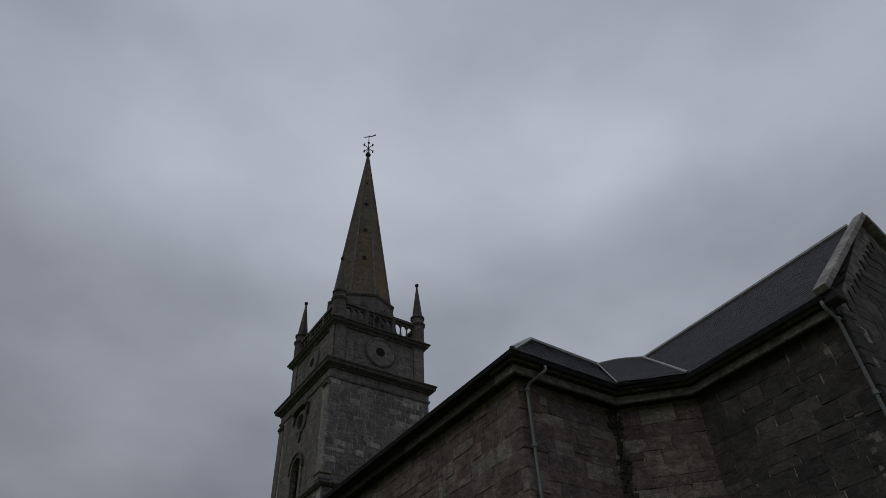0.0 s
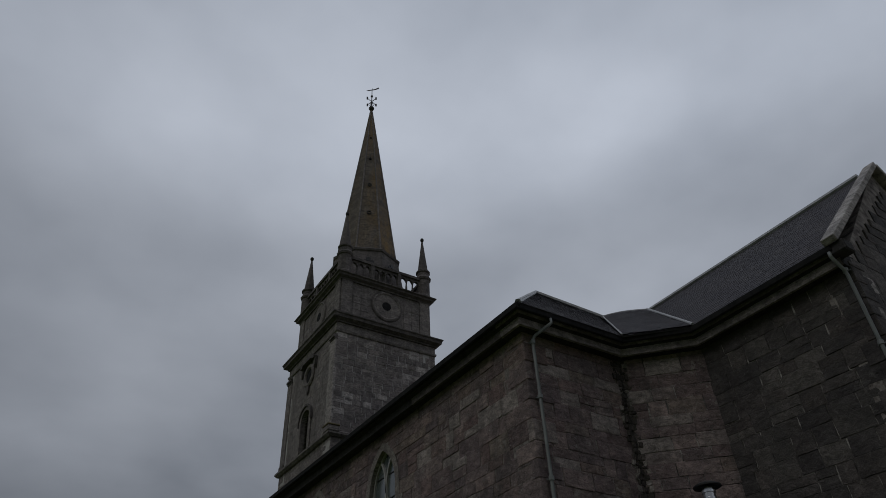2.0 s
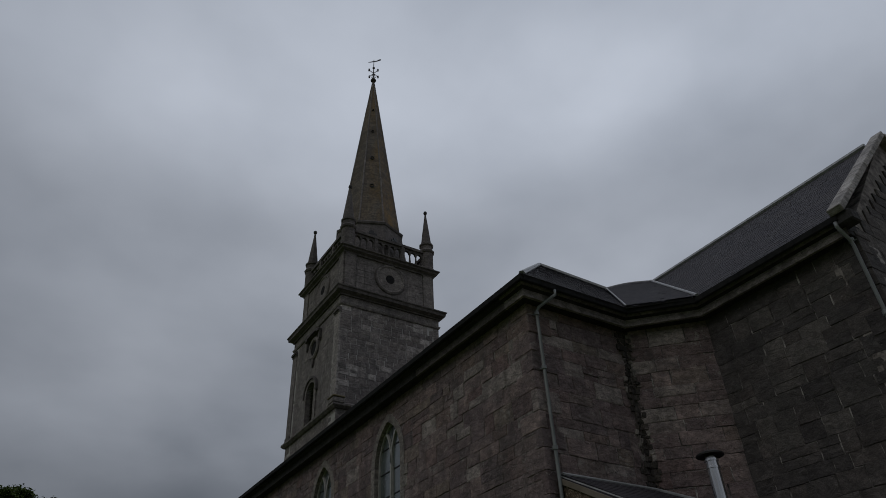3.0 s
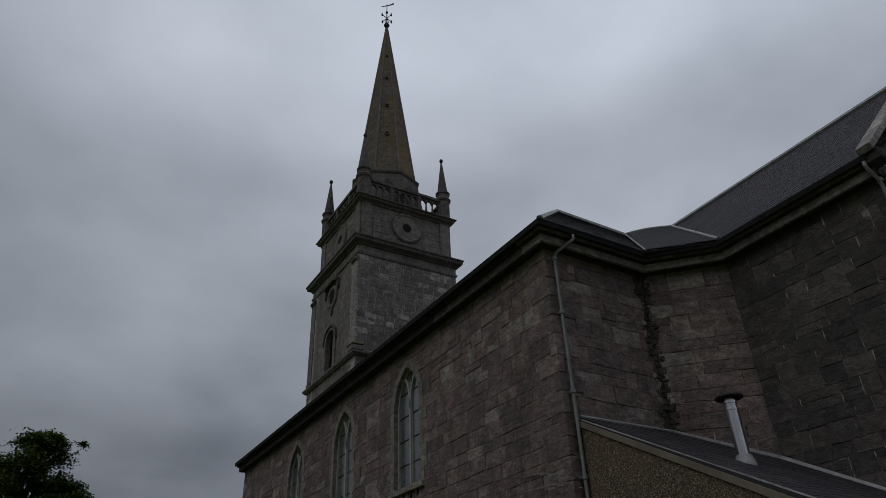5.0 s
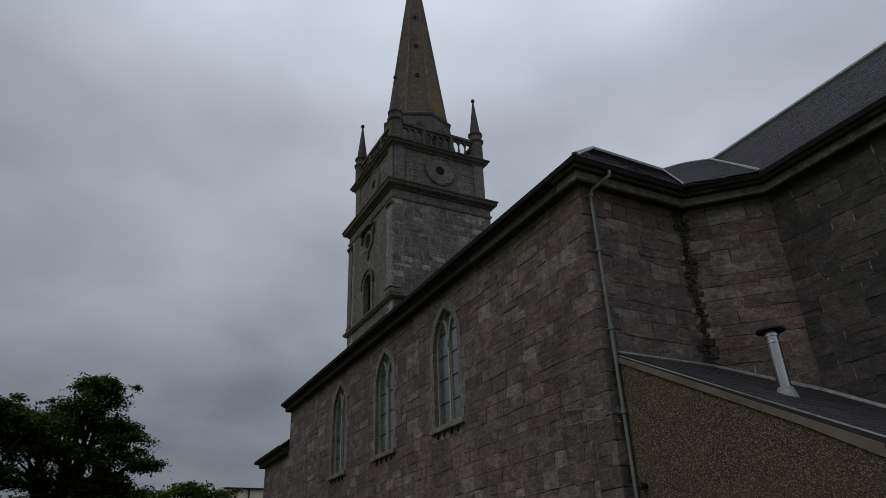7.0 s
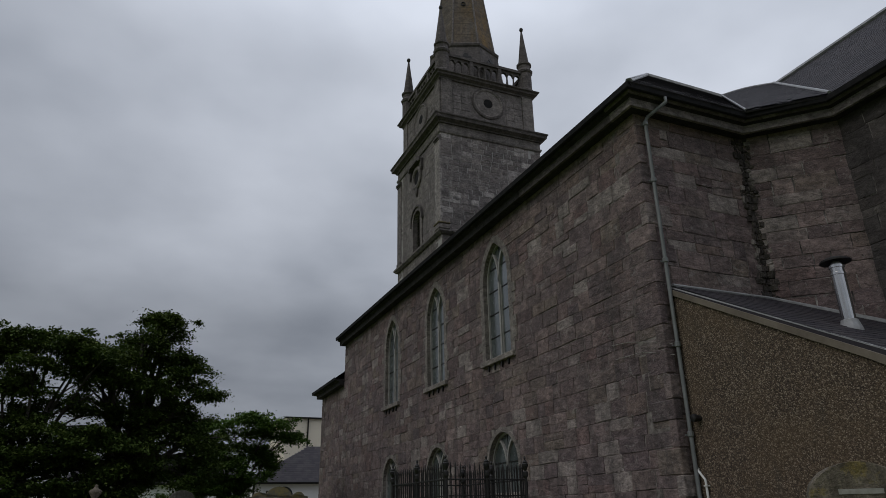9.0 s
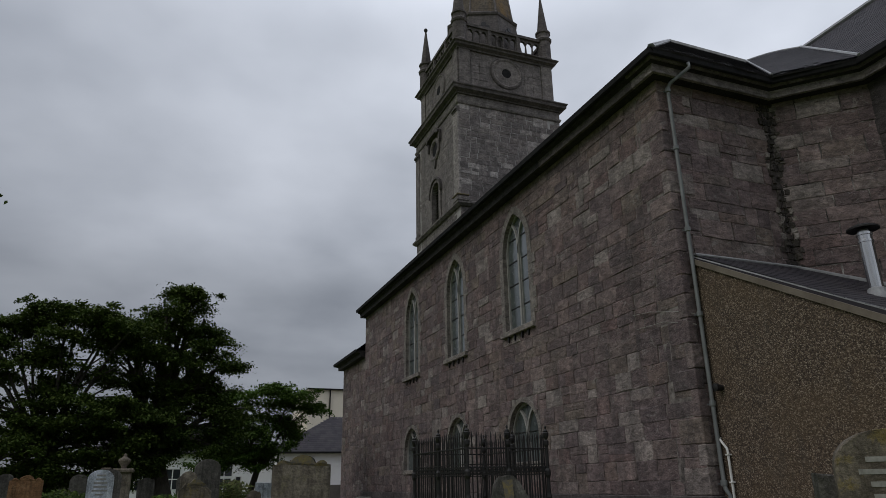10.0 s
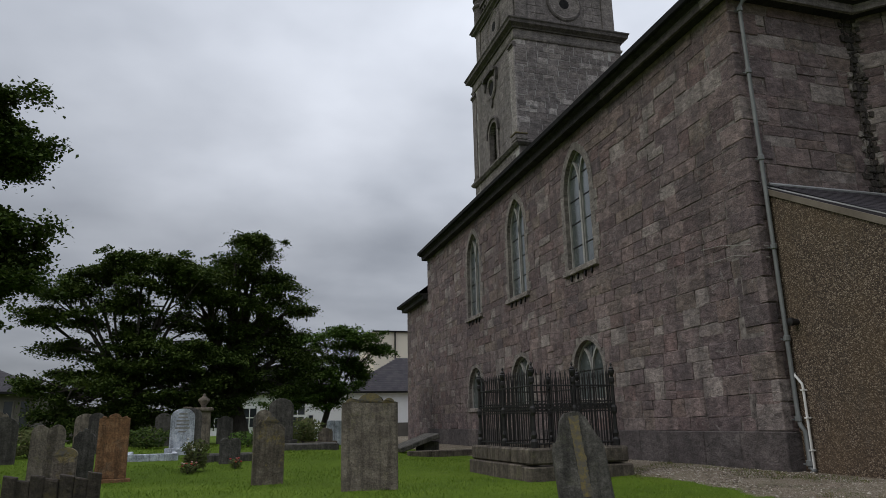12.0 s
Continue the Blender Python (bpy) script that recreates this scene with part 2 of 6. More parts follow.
k = Mat("roughcast", 0.95)
vor = k.voronoi(58.0)
peb = k.ramp(vor.outputs["Color"], (0.25, (0.04, 0.028, 0.021)), (0.48, (0.105, 0.074, 0.053)), (0.64, (0.168, 0.122, 0.085)), (0.84, (0.34, 0.275, 0.21)))
col = k.mix(k.maprange(vor.outputs["Distance"], 0.3, 0.75, 0.0, 0.75), peb, (0.06, 0.047, 0.036))
col = k.mix(k.maprange(k.noise(0.9, 5, 0.65), 0.45, 0.62, 0, 0.3), col, (0.13, 0.088, 0.048))
col = k.mix(k.maprange(k.noise(2.2, 5, 0.7, (1, 1, 0.4)), 0.55, 0.75, 0, 0.5), col, (0.065, 0.058, 0.05))
k.colour(col).bump(k.math("SUBTRACT", 1.0, vor.outputs["Distance"]), 0.012, 0.5)
M["roughcast"] = k.m

k = Mat("skew_board", 0.85)
k.colour(k.ramp(k.noise(2.5, 6, 0.65), (0.3, (0.12, 0.098, 0.076)), (0.7, (0.2, 0.17, 0.135)))).bump(k.noise(25, 4), 0.006, 0.4)
M["skew"] = k.m

k = Mat("stainless", 0.2, 1.0)
k.colour(k.ramp(k.noise(4, 4, 0.6, (3, 3, 0.5)), (0.3, (0.66, 0.65, 0.64)), (0.7, (0.85, 0.85, 0.84))))
M["steel"] = k.m

k = Mat("window_timber", 0.6)
k.colour(k.ramp(k.noise(7, 5), (0.3, (0.25, 0.245, 0.23)), (0.7, (0.37, 0.36, 0.34))))
M["tracery"] = k.m

k = Mat("window_glass", 0.25, 0.0, 0.22)
gl = k.noise(2.2, 3.0, 0.5)
k.colour(k.ramp(gl, (0.3, (0.05, 0.062, 0.062)), (0.7, (0.095, 0.112, 0.11))))
k.b.inputs["Transmission Weight"].default_value = 0.2
k.b.inputs["IOR"].default_value = 1.5
k.link(k.maprange(k.noise(5, 4), 0.3, 0.7, 0.12, 0.32), k.b.inputs["Roughness"])
k.bump(k.noise(6, 2), 0.006, 0.25)
M["glass"] = k.m

k = Mat("dark_interior", 0.95)
k.colour(k.ramp(k.noise(3, 3), (0.3, (0.03, 0.03, 0.03)), (0.7, (0.05, 0.047, 0.045))))
M["dark"] = k.m

k = Mat("louvre_timber", 0.8)
k.colour(k.ramp(k.noise(9, 4), (0.3, (0.02, 0.019, 0.018)), (0.7, (0.05, 0.046, 0.042))))
M["louvre"] = k.m

k = Mat("lawn", 0.95, spec=0.15)
col = k.ramp(k.noise(0.55, 6, 0.65), (0.3, (0.068, 0.118, 0.008)), (0.5, (0.098, 0.162, 0.011)), (0.7, (0.135, 0.2, 0.017)))
col = k.mix(k.maprange(k.noise(7, 6, 0.75), 0.4, 0.68, 0, 0.5), col, (0.06, 0.09, 0.012))
col = k.mix(k.maprange(k.noise(1.9, 5, 0.7), 0.6, 0.78, 0, 0.35), col, (0.13, 0.15, 0.035))
sep = k.node("ShaderNodeSeparateXYZ")
k.link(k.pos, sep.inputs[0])
wob = k.math("MULTIPLY", k.math("SUBTRACT", k.noise(1.6, 5, 0.7), 0.5), 0.9)
edge = k.math("ADD", k.math("ADD", sep.outputs["X"], wob), k.math("MULTIPLY", sep.outputs["Y"], 0.02))
on_path = k.maprange(edge, -1.98, -1.86, 0.0, 1.0)
gv = k.voronoi(62.0)
gravel = k.ramp(gv.outputs["Color"], (0.1, (0.13, 0.105, 0.078)), (0.5, (0.22, 0.183, 0.14)), (0.95, (0.42, 0.37, 0.3)))
gravel = k.mix(k.maprange(k.noise(2.2, 6, 0.72), 0.46, 0.66, 0, 0.65), gravel, (0.1, 0.1, 0.05))
gravel = k.mix(k.maprange(k.noise(0.8, 4, 0.6), 0.45, 0.7, 0, 0.5), gravel, (0.13, 0.098, 0.068))
k.colour(k.mix(on_path, col, gravel)).bump(k.math("ADD", k.noise(45, 5, 0.7), gv.outputs["Distance"]), 0.03, 0.7)
M["ground"] = k.m

k = Mat("grass_blade", 0.7, spec=0.25)
k.colour(k.ramp(k.random(), (0.0, (0.085, 0.15, 0.01)), (0.5, (0.125, 0.2, 0.014)), (1.0, (0.175, 0.245, 0.03))))
M["blade"] = k.m

k = Mat("pebble", 0.9, spec=0.2)
k.colour(k.ramp(k.random(), (0.0, (0.11, 0.09, 0.07)), (0.5, (0.24, 0.2, 0.155)), (0.9, (0.36, 0.33, 0.28)), (1.0, (0.55, 0.5, 0.43))))
M["pebble"] = k.m

k = Mat("weed_blade", 0.8, spec=0.15)
k.colour(k.ramp(k.random(), (0.0, (0.06, 0.085, 0.02)), (0.6, (0.1, 0.12, 0.03)), (1.0, (0.19, 0.15, 0.07))))
M["weed"] = k.m

k = Mat("bark", 0.95)
bk = k.noise(9, 6, 0.7, (1, 1, 0.25))
k.colour(k.ramp(bk, (0.3, (0.025, 0.022, 0.018)), (0.7, (0.085, 0.075, 0.062)))).bump(bk, 0.04, 0.8)
M["bark"] = k.m


def leaf_material(name, a, b, c):
    k = Mat(name, 0.7, spec=0.12)
    tone = k.ramp(k.random(), (0.0, a), (0.6, b), (1.0, c))
    tone = k.mix(k.maprange(k.noise(0.7, 3), 0.4, 0.65, 0, 0.35), tone, c)
    k.colour(tone)
    tr = k.node("ShaderNodeBsdfTranslucent")
    k.link(tone, tr.inputs[0])
    mx = k.node("ShaderNodeMixShader")
    mx.inputs[0].default_value = 0.18
    k.link(k.b.outputs[0], mx.inputs[1])
    k.link(tr.outputs[0], mx.inputs[2])
    k.link(mx.outputs[0], k.t.nodes["Material Output"].inputs[0])
    return k.m


M["leaf"] = leaf_material("sycamore_leaf", (0.02, 0.036, 0.007), (0.046, 0.08, 0.015), (0.092, 0.122, 0.026))
M["leaf_light"] = leaf_material("young_leaf", (0.03, 0.062, 0.01), (0.055, 0.11, 0.017), (0.1, 0.16, 0.03))
M["shrub"] = leaf_material("shrub_leaf", (0.05, 0.075, 0.02), (0.08, 0.11, 0.03), (0.13, 0.12, 0.05))


def grave_material(name, tone, light, lichen, amount, moss=0.3):
    k = Mat(name, 0.9)
    col = k.ramp(k.noise(3.2, 6, 0.7), (0.3, tuple(c * 0.6 for c in tone)), (0.5, tone), (0.72, light))
    run = k.maprange(k.noise(2.2, 5, 0.65, (4.0, 4.0, 0.22)), 0.44, 0.62, 0, 0.75)
    col = k.mix(run, col, tuple(c * 0.4 for c in tone))
    col = k.mix(k.maprange(k.noise(4.5, 6, 0.75), 0.55, 0.66, 0, amount), col, lichen)
    col = k.mix(k.maprange(k.noise(26, 4), 0.6, 0.75, 0, 0.4), col, light)
    col = k.mix(0.8, col, k.ramp(k.noise(34, 6, 0.75), (0.34, (0.3, 0.3, 0.3)), (0.66, (0.72, 0.71, 0.69))), "OVERLAY")
    col = k.mix(0.6, col, k.ramp(k.noise(8, 6, 0.7), (0.34, (0.22, 0.21, 0.2)), (0.66, (0.8, 0.79, 0.76))), "OVERLAY")
    k.colour(col).bump(k.math("ADD", k.noise(24, 6, 0.7), k.noise(7, 5, 0.7)), 0.03, 0.8)
    return k.m


M["grave_grey"] = grave_material("weathered_grey_gravestone", (0.165, 0.14, 0.117), (0.26, 0.227, 0.19), (0.16, 0.15, 0.06), 0.35)
M["grave_dark"] = grave_material("dark_gravestone", (0.088, 0.083, 0.077), (0.145, 0.138, 0.128), (0.1, 0.105, 0.065), 0.3)
M["grave_brown"] = grave_material("red_sandstone_gravestone", (0.2, 0.105, 0.052), (0.28, 0.165, 0.09), (0.18, 0.17, 0.135), 0.25)
M["grave_pale"] = grave_material("pale_granite_gravestone", (0.52, 0.57, 0.65), (0.63, 0.67, 0.73), (0.45, 0.45, 0.44), 0.12)
M["grave_old"] = grave_material("old_brown_gravestone", (0.045, 0.036, 0.029), (0.08, 0.068, 0.052), (0.12, 0.1, 0.04), 0.5)
M["tomb_stone"] = grave_material("tomb_plinth_stone", (0.11, 0.093, 0.077), (0.19, 0.165, 0.135), (0.12, 0.12, 0.06), 0.35)
M["grave_lichen"] = grave_material("lichened_gravestone", (0.125, 0.105, 0.083), (0.2, 0.175, 0.14), (0.22, 0.17, 0.05), 0.75)
k = Mat("yellow_lichen", 0.95)
k.colour(k.ramp(k.noise(14, 6, 0.75), (0.42, (0.11, 0.1, 0.085)), (0.53, (0.155, 0.125, 0.068)), (0.7, (0.225, 0.17, 0.06)))).bump(k.noise(40, 5), 0.01, 0.6)
M["lichen"] = k.m
k = Mat("worn_lettering", 0.9)
k.colour(k.ramp(k.noise(20, 4), (0.3, (0.2, 0.19, 0.17)), (0.7, (0.34, 0.33, 0.3))))
M["lettering"] = k.m

k = Mat("white_render", 0.85)
k.colour(k.mix(k.maprange(k.noise(0.9, 5, 0.65), 0.5, 0.75, 0, 0.4), (0.8, 0.8, 0.81), (0.68, 0.67, 0.66))).bump(k.noise(30, 3), 0.004, 0.3)
M["render_white"] = k.m
k = Mat("cream_render", 0.85)
k.colour(k.mix(k.maprange(k.noise(0.7, 5, 0.65), 0.5, 0.75, 0, 0.4), (0.74, 0.68, 0.56), (0.64, 0.58, 0.48)))
M["render_cream"] = k.m
k = Mat("grey_render", 0.9)
k.colour(k.ramp(k.noise(0.9, 6, 0.65), (0.3, (0.085, 0.076, 0.067)), (0.7, (0.14, 0.125, 0.11)))).bump(k.noise(25, 4), 0.01, 0.4)
M["render_grey"] = k.m
k = Mat("white_paint", 0.5)
k.colour(k.ramp(k.noise(5, 3), (0.3, (0.66, 0.66, 0.65)), (0.7, (0.76, 0.76, 0.75))))
M["white_paint"] = k.m
k = Mat("dark_window_glass", 0.08, 0.0, 0.6)
k.colour(k.ramp(k.noise(1.5, 2), (0.3, (0.02, 0.023, 0.027)), (0.7, (0.04, 0.044, 0.05))))
M["dark_glass"] = k.m
k = Mat("red_flower", 0.6)
k.colour(k.ramp(k.random(), (0.0, (0.35, 0.03, 0.03)), (0.6, (0.5, 0.06, 0.05)), (1.0, (0.6, 0.45, 0.4))))
M["flower"] = k.m
k = Mat("pale_flower", 0.6)
k.colour(k.ramp(k.random(), (0.0, (0.5, 0.46, 0.4)), (1.0, (0.7, 0.66, 0.6))))
M["pale_flower"] = k.m

# ---- builders ----
def mesh_of(bm, name, material, smooth=False):
    me = bpy.data.meshes.new(name)
    bm.normal_update()
    bm.to_mesh(me)
    bm.free()
    me.materials.append(M[material])
    if smooth:
        me.polygons.foreach_set("use_smooth", [True] * len(me.polygons))
    return me


def thing(name, at, label, category, group="", kind=""):
    """A top-level Empty at the base of a thing."""
    ob = new(name)
    ob.location, ob.empty_display_size = at, 0.2
    return tagged(ob, label, category, group, kind)


def attach(ob, parent):
    ob.parent = parent
    if parent.data is None:
        ob.matrix_parent_inverse = Matrix.Translation(parent.location).inverted()
    return ob


def part(name, bm, material, parent, label="", smooth=False, kind=""):
    ob = new(name, mesh_of(bm, name, material, smooth))
    return tagged(attach(ob, parent), label, kind=kind)


def box(bm, lo, hi, bevel=0.0, m=None):
    """An upright box, with bevelled edges when asked."""
    c = [(a + b) / 2 for a, b in zip(lo, hi)]
    s = [abs(b - a) for a, b in zip(lo, hi)]
    mat = Matrix.Translation(c) @ Matrix.Diagonal((*s, 1))
    r = bmesh.ops.create_cube(bm, size=1.0, matrix=(m @ mat) if m else mat)
    if bevel:
        edges = list({e for v in r["verts"] for e in v.link_edges})
        bmesh.ops.bevel(bm, geom=edges, offset=bevel, segments=1, affect="EDGES", profile=0.5)
    return bm


def prism(bm, outline, depth, m=None, bevel=0.0):
    """A flat outline in local x, z, pushed back along local y by depth."""
    front = [bm.verts.new((x, 0, z)) for x, z in outline]
    back = [bm.verts.new((x, depth, z)) for x, z in outline]
    n = len(outline)
    f1 = bm.faces.new(front)
    bm.faces.new(back[::-1])
    for i in range(n):
        bm.faces.new((front[i], back[i], back[(i + 1) % n], front[(i + 1) % n]))
    if bevel:
        rim = list(f1.edges)
        bmesh.ops.bevel(bm, geom=rim, offset=bevel, segments=2, affect="EDGES", profile=0.5)
    if m:
        bmesh.ops.transform(bm, matrix=m, verts=bm.verts)
    bmesh.ops.recalc_face_normals(bm, faces=bm.faces)
    return bm


def lathe(bm, profile, sides=12, m=None, turn=0.0, cap=True):
    """Turns (radius, z) rows round the local z axis."""
    rings = []
    for r, z in profile:
        ring = []
        for i in range(sides):
            a = turn + 2 * math.pi * i / sides
            p = Vector((r * math.cos(a), r * math.sin(a), z))
            ring.append(bm.verts.new(m @ p if m else p))
        rings.append(ring)
    for a, b in zip(rings, rings[1:]):
        for i in range(sides):
            j = (i + 1) % sides
            bm.faces.new((a[i], a[j], b[j], b[i]))
    if cap:
        bm.faces.new(rings[0][::-1])
        bm.faces.new(rings[-1])
    return bm


def tube(bm, points, radii, sides=8):
    """A round bar along points."""
    points = [Vector(p) for p in points]
    if isinstance(radii, (int, float)):
        radii = [radii] * len(points)
    rings = []
    for i, p in enumerate(points):
        d = (points[min(i + 1, len(points) - 1)] - points[max(i - 1, 0)]).normalized()
        side = d.cross(Vector((0.31, 0.92, 0.24))).normalized()
        up = d.cross(side)
        rings.append([bm.verts.new(p + radii[i] * (side * math.cos(a) + up * math.sin(a))) for a in (2 * math.pi * q / sides for q in range(sides))])
    for a, b in zip(rings, rings[1:]):
        for i in range(sides):
            j = (i + 1) % sides
            bm.faces.new((a[i], a[j], b[j], b[i]))
    bm.faces.new(rings[0][::-1])
    bm.faces.new(rings[-1])
    bmesh.ops.recalc_face_normals(bm, faces=bm.faces)
    return bm


def sweep(bm, path, profile, closed=False):
    """Runs a profile of (outward, z) along a plan line with mitred corners. Outward is to the right of the way."""
    n = len(path)
    rings = []
    for i, p in enumerate(path):
        p = Vector(p)
        before = Vector(path[i - 1]) if (i or closed) else None
        after = Vector(path[(i + 1) % n]) if (i < n - 1 or closed) else None
        dirs = [d.normalized() for d in ((p - before) if before is not None else None, (after - p) if after is not None else None) if d is not None]
        normals = [Vector((d.y, -d.x)) for d in dirs]
        if len(normals) == 2:
            mid = (normals[0] + normals[1]).normalized()
            mid = mid / max(0.3, mid.dot(normals[0]))
        else:
            mid = normals[0]
        rings.append([bm.verts.new((p.x + mid.x * o, p.y + mid.y * o, z)) for o, z in profile])
    pairs = list(zip(rings, rings[1:])) + ([(rings[-1], rings[0])] if closed else [])
    m = len(profile)
    for a, b in pairs:
        for i in range(m):
            j = (i + 1) % m
            bm.faces.new((a[i], a[j], b[j], b[i]))
    if not closed:
        bm.faces.new(rings[0])
        bm.faces.new(rings[-1][::-1])
    bmesh.ops.recalc_face_normals(bm, faces=bm.faces)
    return bm


class Opening:
    """An arched opening: centre along the wall, sill, spring line, half width, and how pointed its head is."""

    def __init__(self, c, sill, spring, hw, point=0.0):
        self.c, self.sill, self.spring, self.hw, self.off = c, sill, spring, hw, point
        self.top = spring + math.sqrt((hw + point) ** 2 - point ** 2)

    def half(self, z, grow=0.0):
        if z < self.sill - 1e-6:
            return 0.0
        if z <= self.spring:
            return self.hw + grow
        r = self.hw + self.off + grow
        v = r * r - (z - self.spring) ** 2
        return max(0.0, math.sqrt(v) - self.off) if v > 0 else 0.0

    def head(self, grow=0.0):
        return self.spring + math.sqrt(max(0.0, (self.hw + self.off + grow) ** 2 - self.off ** 2))

    def levels(self, n=9):
        return [self.sill] + [self.spring + (self.top - self.spring) * math.sin(math.pi / 2 * i / n) for i in range(n + 1)]

    def outline(self, grow=0.0, low=None, n=10):
        """Up the near side, over the head, down the far side, as (along, z)."""
        low = self.sill if low is None else low
        top = self.head(grow)
        zs = [low] + [self.spring + (top - self.spring) * math.sin(math.pi / 2 * i / n) for i in range(n)]
        left = [(self.c - self.half(max(z, self.sill), grow), z) for z in zs]
        right = [(self.c + self.half(max(z, self.sill), grow), z) for z in zs[::-1]]
        return left + [(self.c, top)] + right


class Face:
    """A wall face: a plan point, the way along it and its outward normal."""

    def __init__(self, origin, along, out):
        self.o, self.u, self.n = Vector((*origin, 0)), Vector((*along, 0)).normalized(), Vector((*out, 0)).normalized()

    def at(self, a, z, out=0.0):
        return self.o + self.u * a + self.n * out + Vector((0, 0, z))

    def matrix(self, a=0.0, z=0.0, out=0.0):
        """Local x along the wall, local y into it, local z up."""
        p = self.at(a, z, out)
        inw = -self.n
        return Matrix(((self.u.x, inw.x, 0, p.x), (self.u.y, inw.y, 0, p.y), (0, 0, 1, p.z), (0, 0, 0, 1)))


def wall_mesh(face, length, z0, z1, thick, openings=(), out=-0.011, start=0.0):
    """A thick wall with its openings cut through."""
    bm = bmesh.new()
    cuts = {z0, z1}
    for o in openings:
        cuts.update(z for z in o.levels() if z0 < z < z1)
    cuts = sorted(cuts)
    slabs, marks = [], {z: set() for z in cuts}
    for za, zb in zip(cuts, cuts[1:]):
        zm = (za + zb) / 2
        left = (start, start)
        for o in sorted((o for o in openings if o.sill <= zm <= o.top), key=lambda o: o.c):
            ha, hb = o.half(za + 1e-5), o.half(zb - 1e-5)
            slabs.append((za, zb, left, (o.c - ha, o.c - hb)))
            left = (o.c + ha, o.c + hb)
        slabs.append((za, zb, left, (length, length)))
    for za, zb, (la, lb), (ra, rb) in slabs:
        marks[za].update((la, ra))
        marks[zb].update((lb, rb))
    for za, zb, (la, lb), (ra, rb) in slabs:
        low = [(a, za) for a in sorted(marks[za]) if la <= a <= ra]
        high = [(a, zb) for a in sorted(marks[zb]) if lb <= a <= rb][::-1]
        line = low + high
        f = [bm.verts.new(face.at(a, z, out)) for a, z in line]
        b = [bm.verts.new(face.at(a, z, out - thick)) for a, z in line]
        bm.faces.new(f)
        bm.faces.new(b[::-1])
        r, t, n = len(low) - 1, len(low), len(line) - 1
        bm.faces.new((f[0], f[n], b[n], b[0]))
        bm.faces.new((f[r], b[r], b[t], f[t]))
        if za == z0:
            bm.faces.new(f[:t] + b[:t][::-1])
        if zb == z1:
            bm.faces.new(f[t:] + b[t:][::-1])
    for o in openings:      # flat sill of each opening
        q = [face.at(o.c + s * o.hw, o.sill, d) for s, d in ((-1, out), (1, out), (1, out - thick), (-1, out - thick))]
        bm.faces.new([bm.verts.new(p) for p in q])
    bmesh.ops.remove_doubles(bm, verts=bm.verts, dist=1e-5)
    bmesh.ops.recalc_face_normals(bm, faces=bm.faces)
    return bm


def rough_block(seed):
    """A unit block with a worn face: back at y 0, face near y -1."""
    rng = random.Random(seed)
    bm = bmesh.new()
    j = lambda s: rng.uniform(-s, s)
    rings = []
    for y, inset in ((0.0, 0.0), (-0.74, 0.0), (-0.95, 0.02)):
        ring = []
        for x, z in ((-1, -1), (0, -1), (1, -1), (1, 0), (1, 1), (0, 1), (-1, 1), (-1, 0)):
            sx, sz = x * (0.5 - inset), z * (0.5 - inset)
            ring.append(bm.verts.new((sx + j(0.02), y + (j(0.07) if y < -0.7 else 0), sz + j(0.045))))
        rings.append(ring)
    for a, b in zip(rings, rings[1:]):
        for i in range(8):
            bm.faces.new((a[i], a[(i + 1) % 8], b[(i + 1) % 8], b[i]))
    mid = bm.verts.new((j(0.1), -1.0 + j(0.12), j(0.1)))
    for i in range(8):
        bm.faces.new((rings[-1][i], rings[-1][(i + 1) % 8], mid))
    bmesh.ops.recalc_face_normals(bm, faces=bm.faces)
    bm.normal_update()
    me = bpy.data.meshes.new("stone")
    bm.to_mesh(me)
    bm.free()
    return me


BLOCKS = {}


def blocks(material):
    if material not in BLOCKS:
        BLOCKS[material] = [rough_block(s) for s in range(9)]
        for me in BLOCKS[material]:
            me.materials.append(M[material])
    return BLOCKS[material]


def courses(rng, z0, z1, low, high):
    zs = [z0]
    while zs[-1] < z1 - high:
        zs.append(zs[-1] + rng.uniform(low, high))
    if z1 - zs[-1] > low * 0.55:
        zs.append(z1)
    else:
        zs[-1] = z1
    return zs


def lay(face, a0, a1, z0, z1, openings, seed, low=0.22, high=0.41, long=(0.3, 0.9), margin=0.16, clip=None):
    """Places of the stones: (centre along, centre height, width, height)."""
    rng = random.Random(seed)
    out = []
    zs = courses(rng, z0, z1, low, high)
    for za, zb in zip(zs, zs[1:]):
        zm = (za + zb) / 2
        gaps = sorted((o.c - o.half(zm, margin), o.c + o.half(zm, margin)) for o in openings if o.sill - 0.14 < zm < o.head(margin))
        left, spans = a0, []
        right_end = a1
        if clip:
            left, right_end = clip(zm)
        for ga, gb in gaps:
            spans.append((left, ga))
            left = gb
        spans.append((left, right_end))
        for sa, sb in spans:
            a = sa
            while sb - a > 0.06:
                w = rng.uniform(*long)
                if sb - a - w < long[0] * 0.6:
                    w = sb - a
                if w > long[1] * 1.15:
                    w *= 0.5
                if (zb - za) > 0.32 and rng.random() < 0.24 and w > 0.3:
                    h1 = (zb - za) * rng.uniform(0.4, 0.6)
                    out.append((a + w / 2, za + h1 / 2, w, h1))
                    out.append((a + w / 2, za + h1 + (zb - za - h1) / 2, w, zb - za - h1))
                else:
                    out.append((a + w / 2, zm, w, zb - za))
                a += w
    return out


